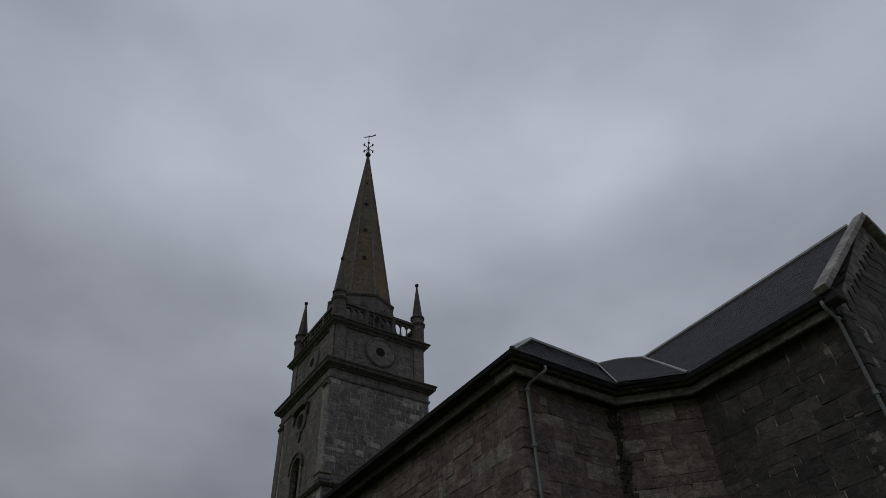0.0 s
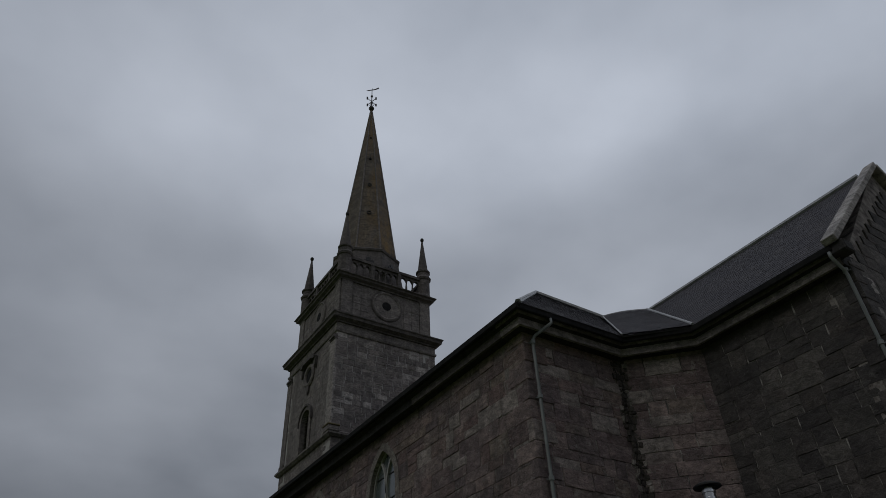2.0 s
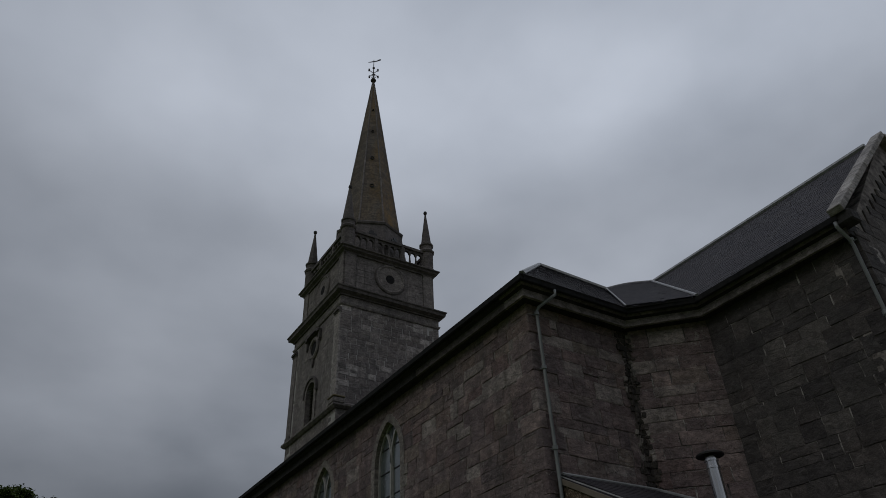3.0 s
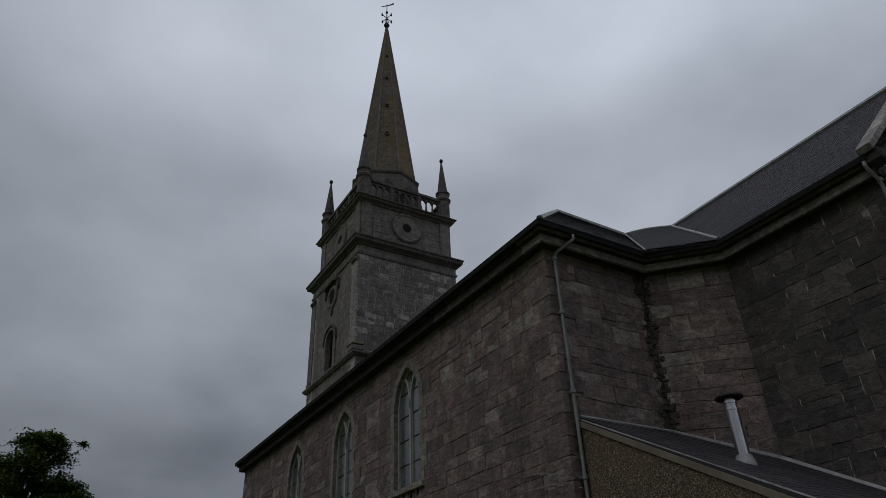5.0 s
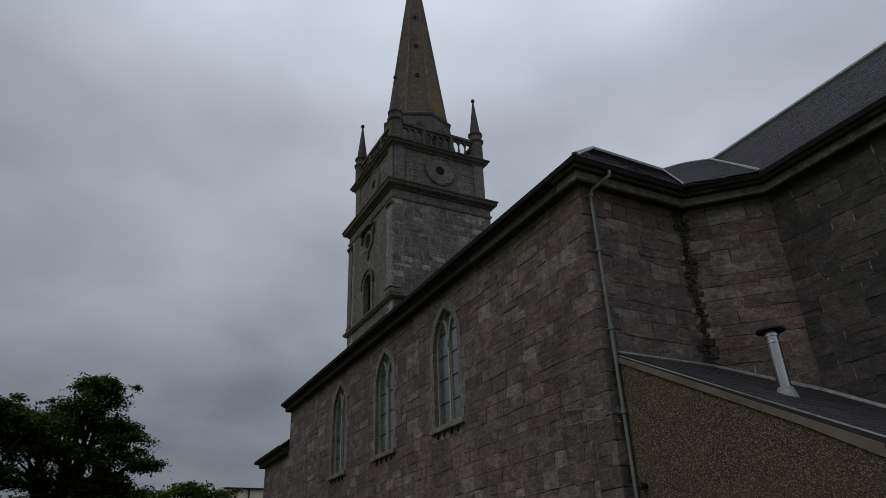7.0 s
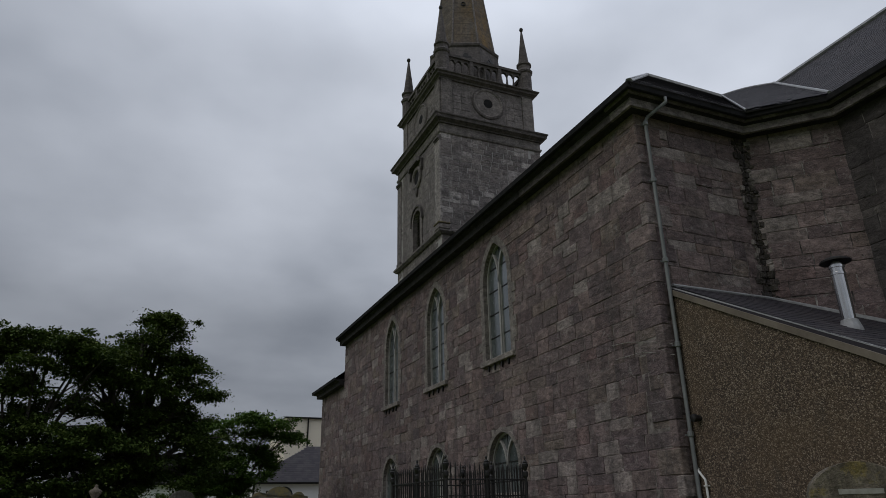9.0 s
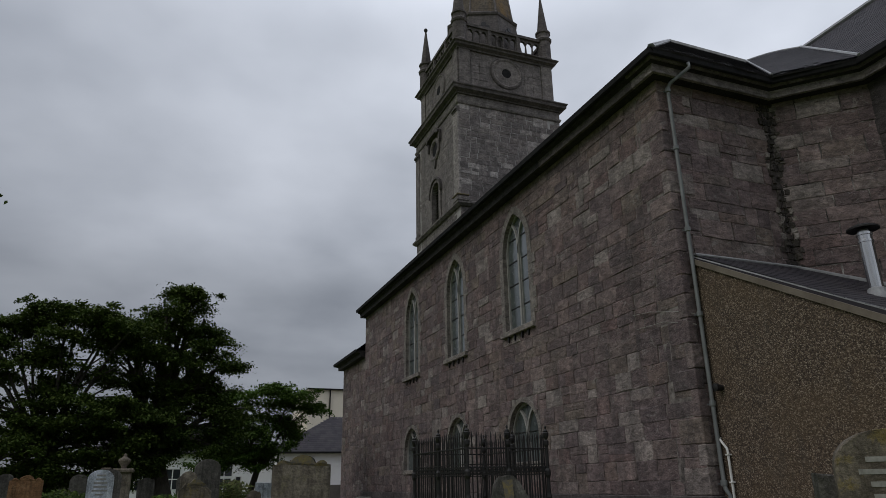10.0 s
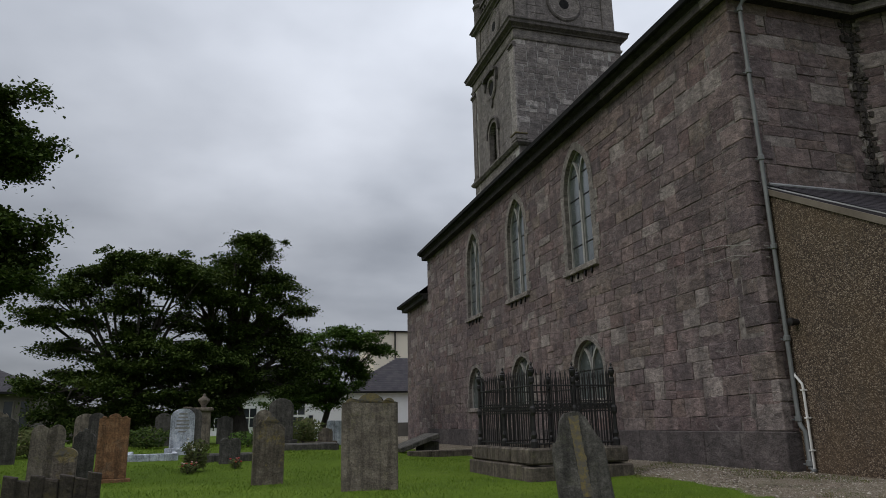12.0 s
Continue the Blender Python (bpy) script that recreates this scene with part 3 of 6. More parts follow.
def set_stones(wall, face, stones, material, single, seed, joint=0.013, depth=0.046, name="stone"):
    """single(a, z) tells which stones are objects of their own; the rest go into one mesh."""
    rng = random.Random(seed)
    meshes = blocks(material)
    rest_v, rest_f = [], []
    for a, z, w, h in stones:
        me = rng.choice(meshes)
        d = depth * rng.uniform(0.85, 1.2)
        tilt = Matrix.Rotation(rng.uniform(-0.01, 0.01), 4, "Y")
        m = face.matrix(a, z + rng.uniform(-0.009, 0.009), -0.04) @ tilt @ Matrix.Diagonal((w - joint * rng.uniform(0.3, 2.6), d, h - joint * rng.uniform(-0.5, 1.6), 1))
        if single(a, z):
            ob = new(name, me)
            ob.parent = wall
            ob.matrix_basis = m
        else:
            base = len(rest_v)
            rest_v += [tuple(m @ v.co) for v in me.vertices]
            rest_f += [tuple(base + i for i in p.vertices) for p in me.polygons]
    if rest_v:
        me = bpy.data.meshes.new("stonework")
        me.from_pydata(rest_v, [], rest_f)
        me.materials.append(M[material])
        ob = new("stonework", me)
        ob.parent = wall
        tagged(ob, "coursed stone blocks set in mortar", kind="stuff")


def ring_mesh(bm, face, inner, outer, out0, out1):
    """A band between two outlines of the same count, from depth out1 to face out0."""
    rows = [[bm.verts.new(face.at(a, z, o)) for a, z in line] for line, o in ((inner, out1), (inner, out0), (outer, out0), (outer, out1))]
    for r0, r1 in zip(rows, rows[1:]):
        for i in range(len(r0) - 1):
            bm.faces.new((r0[i], r0[i + 1], r1[i + 1], r1[i]))
    for i in (0, -1):
        bm.faces.new([r[i] for r in rows])
    bmesh.ops.recalc_face_normals(bm, faces=bm.faces)
    return bm


def bar_path(bm, face, line, half_w, out0, out1):
    """A flat bar that follows a line of (along, z) on a face."""
    pts = [Vector(p) for p in line]
    rows = [[], [], [], []]
    for i, p in enumerate(pts):
        d = (pts[min(i + 1, len(pts) - 1)] - pts[max(i - 1, 0)]).normalized()
        n = Vector((-d.y, d.x)) * half_w
        for row, q, o in ((0, p - n, out1), (1, p - n, out0), (2, p + n, out0), (3, p + n, out1)):
            rows[row].append(bm.verts.new(face.at(q.x, q.y, o)))
    for k0 in range(4):
        r0, r1 = rows[k0], rows[(k0 + 1) % 4]
        for i in range(len(pts) - 1):
            bm.faces.new((r0[i], r0[i + 1], r1[i + 1], r1[i]))
    for i in (0, -1):
        bm.faces.new([r[i] for r in rows])
    bmesh.ops.recalc_face_normals(bm, faces=bm.faces)
    return bm


def window(parent, face, o, surround, label, sill_out=0.1, sill_h=0.14, deep=0.15, panes=4, brackets=True):
    """A traceried two-light window with its stone surround, sill, glass and bars."""
    frame_bm = ring_mesh(bmesh.new(), face, o.outline(-0.001), o.outline(surround), 0.018, -0.3)
    win = part("window", frame_bm, "surround", parent, label)
    # long and short jamb stones
    rng = random.Random(int(o.c * 100))
    z = o.sill + 0.05
    while z < o.spring - 0.2:
        h = rng.uniform(0.24, 0.32)
        for s in (-1, 1):
            if rng.random() < 0.42:
                bm = bmesh.new()
                w = rng.uniform(0.12, 0.22)
                a = o.c + s * (o.hw + surround + w / 2 - 0.01)
                box(bm, (-w / 2, -0.02, 0), (w / 2, 0.06, h - 0.015), 0.01)
                bmesh.ops.transform(bm, matrix=face.matrix(a, z), verts=bm.verts)
                part("jamb_stone", bm, "surround", win)
        z += h
    bm = box(bmesh.new(), (-o.hw - surround, -sill_out, -sill_h), (o.hw + surround, 0.25, 0.0), 0.012)
    bmesh.ops.transform(bm, matrix=face.matrix(o.c, o.sill + 0.01), verts=bm.verts)
    part("window_sill", bm, "surround", win)
    if brackets:
        for q in (-0.42, -0.16, 0.14, 0.4):
            bm = prism(bmesh.new(), [(-0.03, 0), (0.03, 0), (0.035, -0.07), (0.0, -0.16), (-0.03, -0.09)], 0.06)
            bmesh.ops.transform(bm, matrix=face.matrix(o.c + q * o.hw * 1.9, o.sill - sill_h + 0.012, 0.05), verts=bm.verts)
            part("bracket", bm, "iron", win, "rusted iron fixing under the sill")
    # glass in one sheet of panes, each its own part
    d0, d1 = -deep, -deep - 0.012
    rows = panes
    step = (o.top - o.sill) / rows
    for r in range(rows):
        za, zb = o.sill + r * step + 0.008, o.sill + (r + 1) * step - 0.008
        zs = [za + (zb - za) * i / 4 for i in range(5)]
        for s in (-1, 1):
            line = [(o.c + s * 0.02, z) for z in zs], [(o.c + s * max(0.021, o.half(z) - 0.02), z) for z in zs]
            bm = bmesh.new()
            for i in range(4):
                quad = [(line[0][i]), (line[1][i]), (line[1][i + 1]), (line[0][i + 1])]
                f = [bm.verts.new(face.at(a, z, d0)) for a, z in quad]
                b = [bm.verts.new(face.at(a, z, d1)) for a, z in quad]
                bm.faces.new(f)
                bm.faces.new(b[::-1])
            bmesh.ops.remove_doubles(bm, verts=bm.verts, dist=1e-5)
            bmesh.ops.recalc_face_normals(bm, faces=bm.faces)
            part("pane", bm, "glass", win).visible_shadow = False
    # frame, mullion, curved tracery and bars
    bm = ring_mesh(bmesh.new(), face, o.outline(-0.055), o.outline(-0.005), -deep + 0.05, -deep - 0.03)
    part("window_frame", bm, "tracery", win)
    fork = o.spring - 0.05
    mull = bar_path(bmesh.new(), face, [(o.c, o.sill), (o.c, fork)], 0.04, -deep + 0.06, -deep - 0.03)
    part("mullion", mull, "tracery", win)
    for s in (-1, 1):
        line = []
        for i in range(9):
            x = i / 8
            zz = fork + (o.top - fork) * 0.86 * math.sin(x * math.pi / 2)
            aa = o.c + s * o.hw * 0.5 * (1 - math.cos(x * math.pi / 2)) * 1.35
            if abs(aa - o.c) > o.half(zz) - 0.03:
                break
            line.append((aa, zz))
        part("tracery", bar_path(bmesh.new(), face, line, 0.03, -deep + 0.055, -deep - 0.03), "tracery", win)
        # inner edge of each light
        side = [(o.c + s * 0.07, o.sill), (o.c + s * 0.07, fork - 0.1)]
        part("glazing_stop", bar_path(bmesh.new(), face, side, 0.012, -deep + 0.03, -deep - 0.02), "tracery", win)
    for r in range(1, rows):
        zz = o.sill + r * step
        hw = o.half(zz) - 0.03
        part("saddle_bar", bar_path(bmesh.new(), face, [(o.c - hw, zz), (o.c + hw, zz)], 0.011, -deep + 0.018, -deep - 0.02), "iron", win)
    return win


def quoins(parent, corner, ax, ay, z0, z1, material, seed, height=0.36, size=(0.34, 0.62), proud=0.012):
    """Alternating corner stones; ax and ay point along the two walls away from the corner."""
    rng = random.Random(seed)
    z, turn = z0, 0
    cx, cy = corner
    while z < z1 - 0.1:
        h = min(height * rng.uniform(0.85, 1.15), z1 - z)
        la, lb = (size[1], size[0]) if turn % 2 else size
        la, lb = la * rng.uniform(0.9, 1.12), lb * rng.uniform(0.9, 1.12)
        pts = [(cx - ax * proud, cy - ay * proud), (cx + ax * la, cy + ay * lb)]
        lo = (min(p[0] for p in pts), min(p[1] for p in pts), z + 0.006)
        hi = (max(p[0] for p in pts), max(p[1] for p in pts), z + h - 0.006)
        bm = box(bmesh.new(), lo, hi, 0.014)
        for v in bm.verts:
            v.co += Vector((rng.uniform(-1, 1), rng.uniform(-1, 1), rng.uniform(-1, 1))) * 0.005
        part("quoin", bm, material, parent)
        z += h
        turn += 1


# ---- ground ----
def smooth(v):
    v = min(1.0, max(0.0, v))
    return v * v * (3 - 2 * v)


def ground_z(x, y):
    s = -0.1 - 0.65 * smooth((1 - y) / 10) + 0.38 * smooth((y - 2.5) / 10) * smooth((-x - 2.5) / 4)
    w = min(1.0, max(0.0, (x + 3.2) / 2.6))
    level = -0.02 - 0.03 * max(0.0, min(1.0, -y / 3)) - 0.5 * smooth((-y - 3) / 8)
    return s + (level - s) * w


def ground_sheet():
    xs = sorted(set([-900, -400, -180, -90, -60, -45, -35] + [-30 + 0.6 * i for i in range(59)] + [5.4 + 2.5 * i for i in range(10)] + [40, 60, 90, 180, 400, 900]))
    ys = sorted(set([-900, -400, -180, -90, -60, -40] + [-26 + 1.2 * i for i in range(12)] + [-12 + 0.5 * i for i in range(62)] + [19 + 2 * i for i in range(14)] + [60, 90, 180, 400, 900]))
    verts = [(x, y, ground_z(x, y) + (0.02 * noise.noise(Vector((x * 0.7, y * 0.7, 0))) if abs(x) < 30 and abs(y) < 40 else 0)) for y in ys for x in xs]
    n = len(xs)
    faces = [(j * n + i, j * n + i + 1, (j + 1) * n + i + 1, (j + 1) * n + i) for j in range(len(ys) - 1) for i in range(n - 1)]
    me = bpy.data.meshes.new("ground")
    me.from_pydata(verts, [], faces)
    me.materials.append(M["ground"])
    me.polygons.foreach_set("use_smooth", [True] * len(faces))
    return tagged(new("ground", me), "mown green churchyard grass with a gravel strip along the church wall", "ground", kind="structure")


ground_sheet()

# ---- church: nave, corner and chancel ----
EAVE, PITCH = 8.6, 0.94
church = thing("church", (4, 10, 0), "dark grey coursed stone church with slate roof and pointed windows", "church")

SIDE = Face((0, 0), (0, 1), (-1, 0))
END = Face((0, 0), (1, 0), (0, -1))
DIAGONAL_LENGTH = math.hypot(1.3, 1.35)
DIAGONAL = Face((2.8, 0), (1.3, -1.35), (-1.35, -1.3))
CHANCEL = Face((4.1, -1.35), (0, -1), (-1, 0))
GABLE = Face((4.1, -5.0), (1, 0), (0, -1))

UPPER = [Opening(c, 4.6, 6.72, 0.7, 0.45) for c in (6.18, 10.38, 14.62)]
LOWER = [Opening(c, 1.3, 1.92, 0.78, 0.04) for c in (6.22, 10.42, 14.7)]

wall_side = part("wall", wall_mesh(SIDE, 21.16, -0.4, 8.36, 0.7, UPPER + LOWER, start=0.05), "mortar", church, "long side wall of squared grey-brown stone")
wall_end = part("wall", wall_mesh(END, 2.8, -0.4, 8.36, 0.7), "mortar", church, "short end wall of squared dark stone")
wall_diag = part("wall", wall_mesh(DIAGONAL, DIAGONAL_LENGTH, -0.4, 8.36, 0.6), "pale_mortar", church, "canted wall in the inner corner")
wall_chancel = part("wall", wall_mesh(CHANCEL, 3.65, -0.4, 8.36, 0.7), "pale_mortar", church, "chancel side wall of large stone blocks darkened for the recess shade")

# plinth: large dark stones proud of the wall
plinth_rng = random.Random(4)
a = -0.04
while a < 21.0:
    w = plinth_rng.uniform(0.9, 1.5)
    bm = box(bmesh.new(), (0, -0.05, -0.35), (min(w, 21.12 - a) - 0.008, 0.1, 0.58), 0.014)
    bmesh.ops.transform(bm, matrix=SIDE.matrix(a, 0), verts=bm.verts)
    part("plinth_stone", bm, "plinth", wall_side)
    a += w
bm = box(bmesh.new(), (-0.045, -0.048, -0.35), (0.36, 0.1, 0.575), 0.014)
bmesh.ops.transform(bm, matrix=END.matrix(0, 0), verts=bm.verts)
part("plinth_stone", bm, "plinth", wall_end)

for o in UPPER:
    window(church, SIDE, o, 0.2, "tall pointed window with grey tracery and pale stone surround", panes=5)
for o in LOWER:
    window(church, SIDE, o, 0.12, "low round-headed window with grey tracery bars", panes=2, brackets=False, sill_out=0.06)
# dark inside of the nave
bm = box(bmesh.new(), (0.78, 0.75, -0.2), (15.4, 20.3, 8.3))
bmesh.ops.reverse_faces(bm, faces=bm.faces)
part("interior", bm, "dark", church, "dim interior behind the windows")

# cornice and gutter round the eaves
EAVES_LINE = [(0, 21.3), (0, 0), (2.8, 0), (4.1, -1.35), (4.1, -5.0)]
# outward lies to the right of the way, so the line runs from chancel to tower
EAVES_LINE = EAVES_LINE[::-1]
cor = [(-0.3, 8.24), (0.19, 8.245), (0.25, 8.255), (0.265, 8.4), (0.29, 8.425), (0.37, 8.44), (0.395, 8.52), (-0.3, 8.57)]
EAVES_RIGHT = [(-o, z) for o, z in cor]
part("cornice", sweep(bmesh.new(), EAVES_LINE, EAVES_RIGHT), "cornice", church, "moulded stone cornice, eaves shade in its colour")
fas = [(0.35, 8.434), (0.378, 8.438), (0.402, 8.515), (0.35, 8.52)]
bed = [(0.2, 8.238), (0.254, 8.248), (0.272, 8.402), (0.22, 8.405)]
CORNER_LINE = EAVES_LINE[:-1] + [(0, 0.4)]
part("fascia", sweep(bmesh.new(), CORNER_LINE, [(-o, z) for o, z in fas]), "tower_cornice", church, "narrow stone fascia under the gutter")
part("bed_moulding", sweep(bmesh.new(), CORNER_LINE, [(-o, z) for o, z in bed]), "fascia", church, "paler stone strip of the cornice")
# same moulding in darker stones along the long wall, to imitate its shade
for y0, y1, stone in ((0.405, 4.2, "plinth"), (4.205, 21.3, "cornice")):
    part("bed_moulding", sweep(bmesh.new(), [(0, y0), (0, y1)], [(-o, z) for o, z in bed]), stone, church, "stone strip under the long cornice, darkened for its shade")
gut = [(0.4, 8.52), (0.41, 8.48), (0.44, 8.465), (0.465, 8.49), (0.475, 8.6), (0.46, 8.6), (0.45, 8.51), (0.432, 8.49), (0.418, 8.52), (0.412, 8.6), (0.4, 8.6)]
part("gutter", sweep(bmesh.new(), EAVES_LINE, [(-o, z) for o, z in gut]), "gutter", church, "black cast iron gutter")


def slates(poly, eave_a, eave_b, up, seed, gauge=0.19, wide=0.27, lift=0.003):
    """Rows of single slates over a sloping polygon: eave from a to b, up the slope along up."""
    rng = random.Random(seed)
    a, b, up = Vector(eave_a), Vector(eave_b), Vector(up).normalized()
    u = (b - a).normalized()
    n = u.cross(up).normalized()
    if n.z < 0:
        n = -n
    flat = [((Vector(p) - a).dot(u), (Vector(p) - a).dot(up)) for p in poly]

    def span(v):
        xs = []
        for (x0, y0), (x1, y1) in zip(flat, flat[1:] + flat[:1]):
            if (y0 - v) * (y1 - v) <= 0 and abs(y1 - y0) > 1e-9:
                xs.append(x0 + (x1 - x0) * (v - y0) / (y1 - y0))
        return (min(xs), max(xs)) if len(xs) > 1 else None

    verts, faces = [], []
    top = max(y for _, y in flat)
    v, row = 0.02, 0
    while v < top:
        s = span(min(v + gauge * 0.5, top - 1e-4))
        if s:
            x = s[0] - rng.uniform(0, wide) * 0.6
            while x < s[1]:
                w = wide * rng.uniform(0.8, 1.15)
                x0, x1 = max(x, s[0]), min(x + w - 0.006, s[1])
                if x1 - x0 > 0.02:
                    dz = rng.uniform(0.0, 0.0025) * (2 if rng.random() < 0.05 else 1)
                    v1 = v + gauge * 1.35
                    low, dr = v - rng.uniform(0, 0.03), lift + dz
                    base = len(verts)
                    for xx, vv, hh in ((x0, low, dr + 0.003), (x1, low, dr + 0.003), (x1, v1, dr * 0.2), (x0, v1, dr * 0.2), (x0, low, dr - 0.008), (x1, low, dr - 0.008)):
                        verts.append(tuple(a + u * xx + up * vv + n * hh))
                    faces += [(base, base + 1, base + 2, base + 3), (base + 4, base + 5, base + 1, base)]
                x += w
        v += gauge
        row += 1
    me = bpy.data.meshes.new("slating")
    me.from_pydata(verts, [], faces)
    me.materials.append(M["slate"])
    return me


def roof_plane(name, poly, parent, up, seed, label, thick=0.1):
    bm = bmesh.new()
    n = (Vector(poly[1]) - Vector(poly[0])).cross(Vector(poly[-1]) - Vector(poly[0])).normalized()
    if n.z < 0:
        n = -n
    t = [bm.verts.new(Vector(p) - n * 0.004) for p in poly]
    b = [bm.verts.new(Vector(p) - n * thick) for p in poly]
    bm.faces.new(t)
    bm.faces.new(b[::-1])
    for i in range(len(poly)):
        j = (i + 1) % len(poly)
        bm.faces.new((t[i], b[i], b[j], t[j]))
    bmesh.ops.recalc_face_normals(bm, faces=bm.faces)
    roof = part(name, bm, "slate", parent, label)
    if up:
        ob = new("slating", slates(poly, poly[0], poly[1], up, seed))
        ob.parent = roof
        tagged(ob, "grey slates laid in courses", kind="stuff")
    return roof


XE, YE, XC = -0.44, -0.49, 8.06            # eaves of the nave and its middle line
XR = 2 * XC - XE
RUN = XC - XE
HIP = (XC, YE + RUN, EAVE + PITCH * RUN)
FAR = (XC, 21.2, EAVE + PITCH * RUN)
CH = 3.67                                   # chancel eave
RIDGE = EAVE + PITCH * (XC - CH)
MEET = (XC, YE + (RIDGE - EAVE) / PITCH, RIDGE)
roof_plane("roof", [(XE, 21.2, EAVE), (XE, YE, EAVE), HIP, FAR], church, (PITCH ** -1, 0, 1), 1, "slate slope of the nave")
roof_plane("roof", [(XR, YE, EAVE), (XR, 21.2, EAVE), FAR, HIP], church, None, 2, "far slate slope of the nave")
roof_plane("roof", [(XE, YE, EAVE), (XR, YE, EAVE), HIP], church, (0, PITCH ** -1, 1), 3, "hipped slate end of the nave roof")
roof_plane("roof", [(CH, -1.6, EAVE), (CH, -4.95, EAVE), (XC, -4.95, RIDGE), (XC, 4.1, RIDGE)], church, (PITCH ** -1, 0, 1), 4, "slate slope of the chancel")
roof_plane("roof", [(2 * XC - CH, -4.95, EAVE), (2 * XC - CH, -1.6, EAVE), (XC, 4.1, RIDGE), (XC, -4.95, RIDGE)], church, None, 5, "far slate slope of the chancel")

# bell-shaped slate piece over the canted corner, between the two valleys
bm = bmesh.new()
rows = []
for i in range(9):
    s = i / 8
    e = Vector((2.55, -0.52, EAVE)).lerp(Vector((3.68, -1.62, EAVE)), s)
    top = Vector((8.6, 5.19, 14.02)).lerp(Vector((8.0, 2.72, RIDGE + 0.03)), s) + Vector((0, 0, 0.06 * math.sin(math.pi * s)))
    rows.append([bm.verts.new(e.lerp(top, q / 6)) for q in range(7)])
for r0, r1 in zip(rows, rows[1:]):
    for q in range(6):
        bm.faces.new((r0[q], r1[q], r1[q + 1], r0[q + 1]))
crown_line = [tuple(r[-1].co) for r in rows]
valley_line = [tuple(v.co + Vector((-0.02, 0, 0.05))) for v in rows[-1]]
valley_left = [tuple(v.co + Vector((0, 0, 0.04))) for v in rows[0]]
bmesh.ops.recalc_face_normals(bm, faces=bm.faces)
bmesh.ops.solidify(bm, geom=bm.faces[:], thickness=0.04)
corner_roof = part("roof", bm, "slate", church, "curved slate roof piece over the canted corner")
# its slate courses
verts, fcs = [], []
rngc = random.Random(9)
for q in range(44):
    for i in range(18):
        if rngc.random() < 0.03:
            continue
        t0, t1 = q / 44, min(1.0, (q + 1.3) / 44)
        s0, s1 = (i + 0.5 * (q % 2)) / 18.5, (i + 0.96 + 0.5 * (q % 2)) / 18.5
        lift = rngc.uniform(0.007, 0.012)
        b0 = len(verts)
        for ss, tt, hh in ((s0, t0, lift), (s1, t0, lift), (s1, t1, 0.004), (s0, t1, 0.004)):
            e = Vector((2.55, -0.52, EAVE)).lerp(Vector((3.68, -1.62, EAVE)), ss)
            top = Vector((8.6, 5.19, 14.02)).lerp(Vector((8.0, 2.72, RIDGE + 0.03)), ss) + Vector((0, 0, 0.06 * math.sin(math.pi * ss)))
            verts.append(tuple(e.lerp(top, tt) + Vector((-0.5, -0.5, 0.7)) * (hh + 0.03)))
        fcs.append((b0, b0 + 1, b0 + 2, b0 + 3))
me = bpy.data.meshes.new("slating")
me.from_pydata(verts, [], fcs)
me.materials.append(M["slate"])
ob = new("slating", me)
ob.parent = corner_roof
tagged(ob, "grey slates laid in courses", kind="stuff")
part("ridge_flashing", tube(bmesh.new(), crown_line, 0.07, 6), "lead", corner_roof)
part("valley_flashing", tube(bmesh.new(), valley_line, 0.035, 6), "lead", corner_roof)
part("valley_flashing", tube(bmesh.new(), valley_left, 0.022, 6), "lead", corner_roof)
part("ridge_flashing", tube(bmesh.new(), [(XC, -4.7, RIDGE + 0.02), (XC, 3.4, RIDGE + 0.02)], 0.09, 6), "lead", church, "lead roll along the chancel ridge")
part("hip_flashing", tube(bmesh.new(), [(XE + 0.12, YE + 0.12, EAVE + 0.09), tuple(Vector(HIP) + Vector((0, 0, 0.03)))], 0.08, 6), "lead", church, "pale lead roll on the roof hip")
part("hip_flashing", tube(bmesh.new(), [(XR - 0.1, YE + 0.1, EAVE + 0.1), tuple(Vector(HIP) + Vector((0, 0, 0.03)))], 0.09, 6), "lead", church, "pale lead roll on the roof hip")

# chancel gable with its coping
gable_top = RIDGE - 0.1
bm = prism(bmesh.new(), [(0, -0.4), (2 * (XC - 4.1), -0.4), (2 * (XC - 4.1), 8.45), (XC - 4.1, gable_top), (0, 8.45)], 0.6)
bmesh.ops.transform(bm, matrix=GABLE.matrix(0, 0, -0.03), verts=bm.verts)
wall_gable = part("wall", bm, "mortar", church, "chancel gable in the shade-darkened chancel stone")
far_chancel = wall_mesh(Face((2 * XC - 4.1, -5.0), (0, 1), (1, 0)), 5.6, -0.4, 8.5, 0.6)
part("wall", far_chancel, "mortar", church, "far side wall of the chancel")
part("wall", wall_mesh(Face((16.1, 0), (0, 1), (1, 0)), 21.16, -0.4, 8.5, 0.6), "mortar", church, "far side wall of the nave")
part("wall", wall_mesh(Face((0, 21.16), (1, 0), (0, 1)), 16.1, -0.4, 8.5, 0.6), "mortar", church, "tower end wall of the nave")
part("wall", wall_mesh(Face((11.9, 0), (1, 0), (0, -1)), 4.2, -0.4, 8.5, 0.6), "mortar", church, "end wall of the nave")
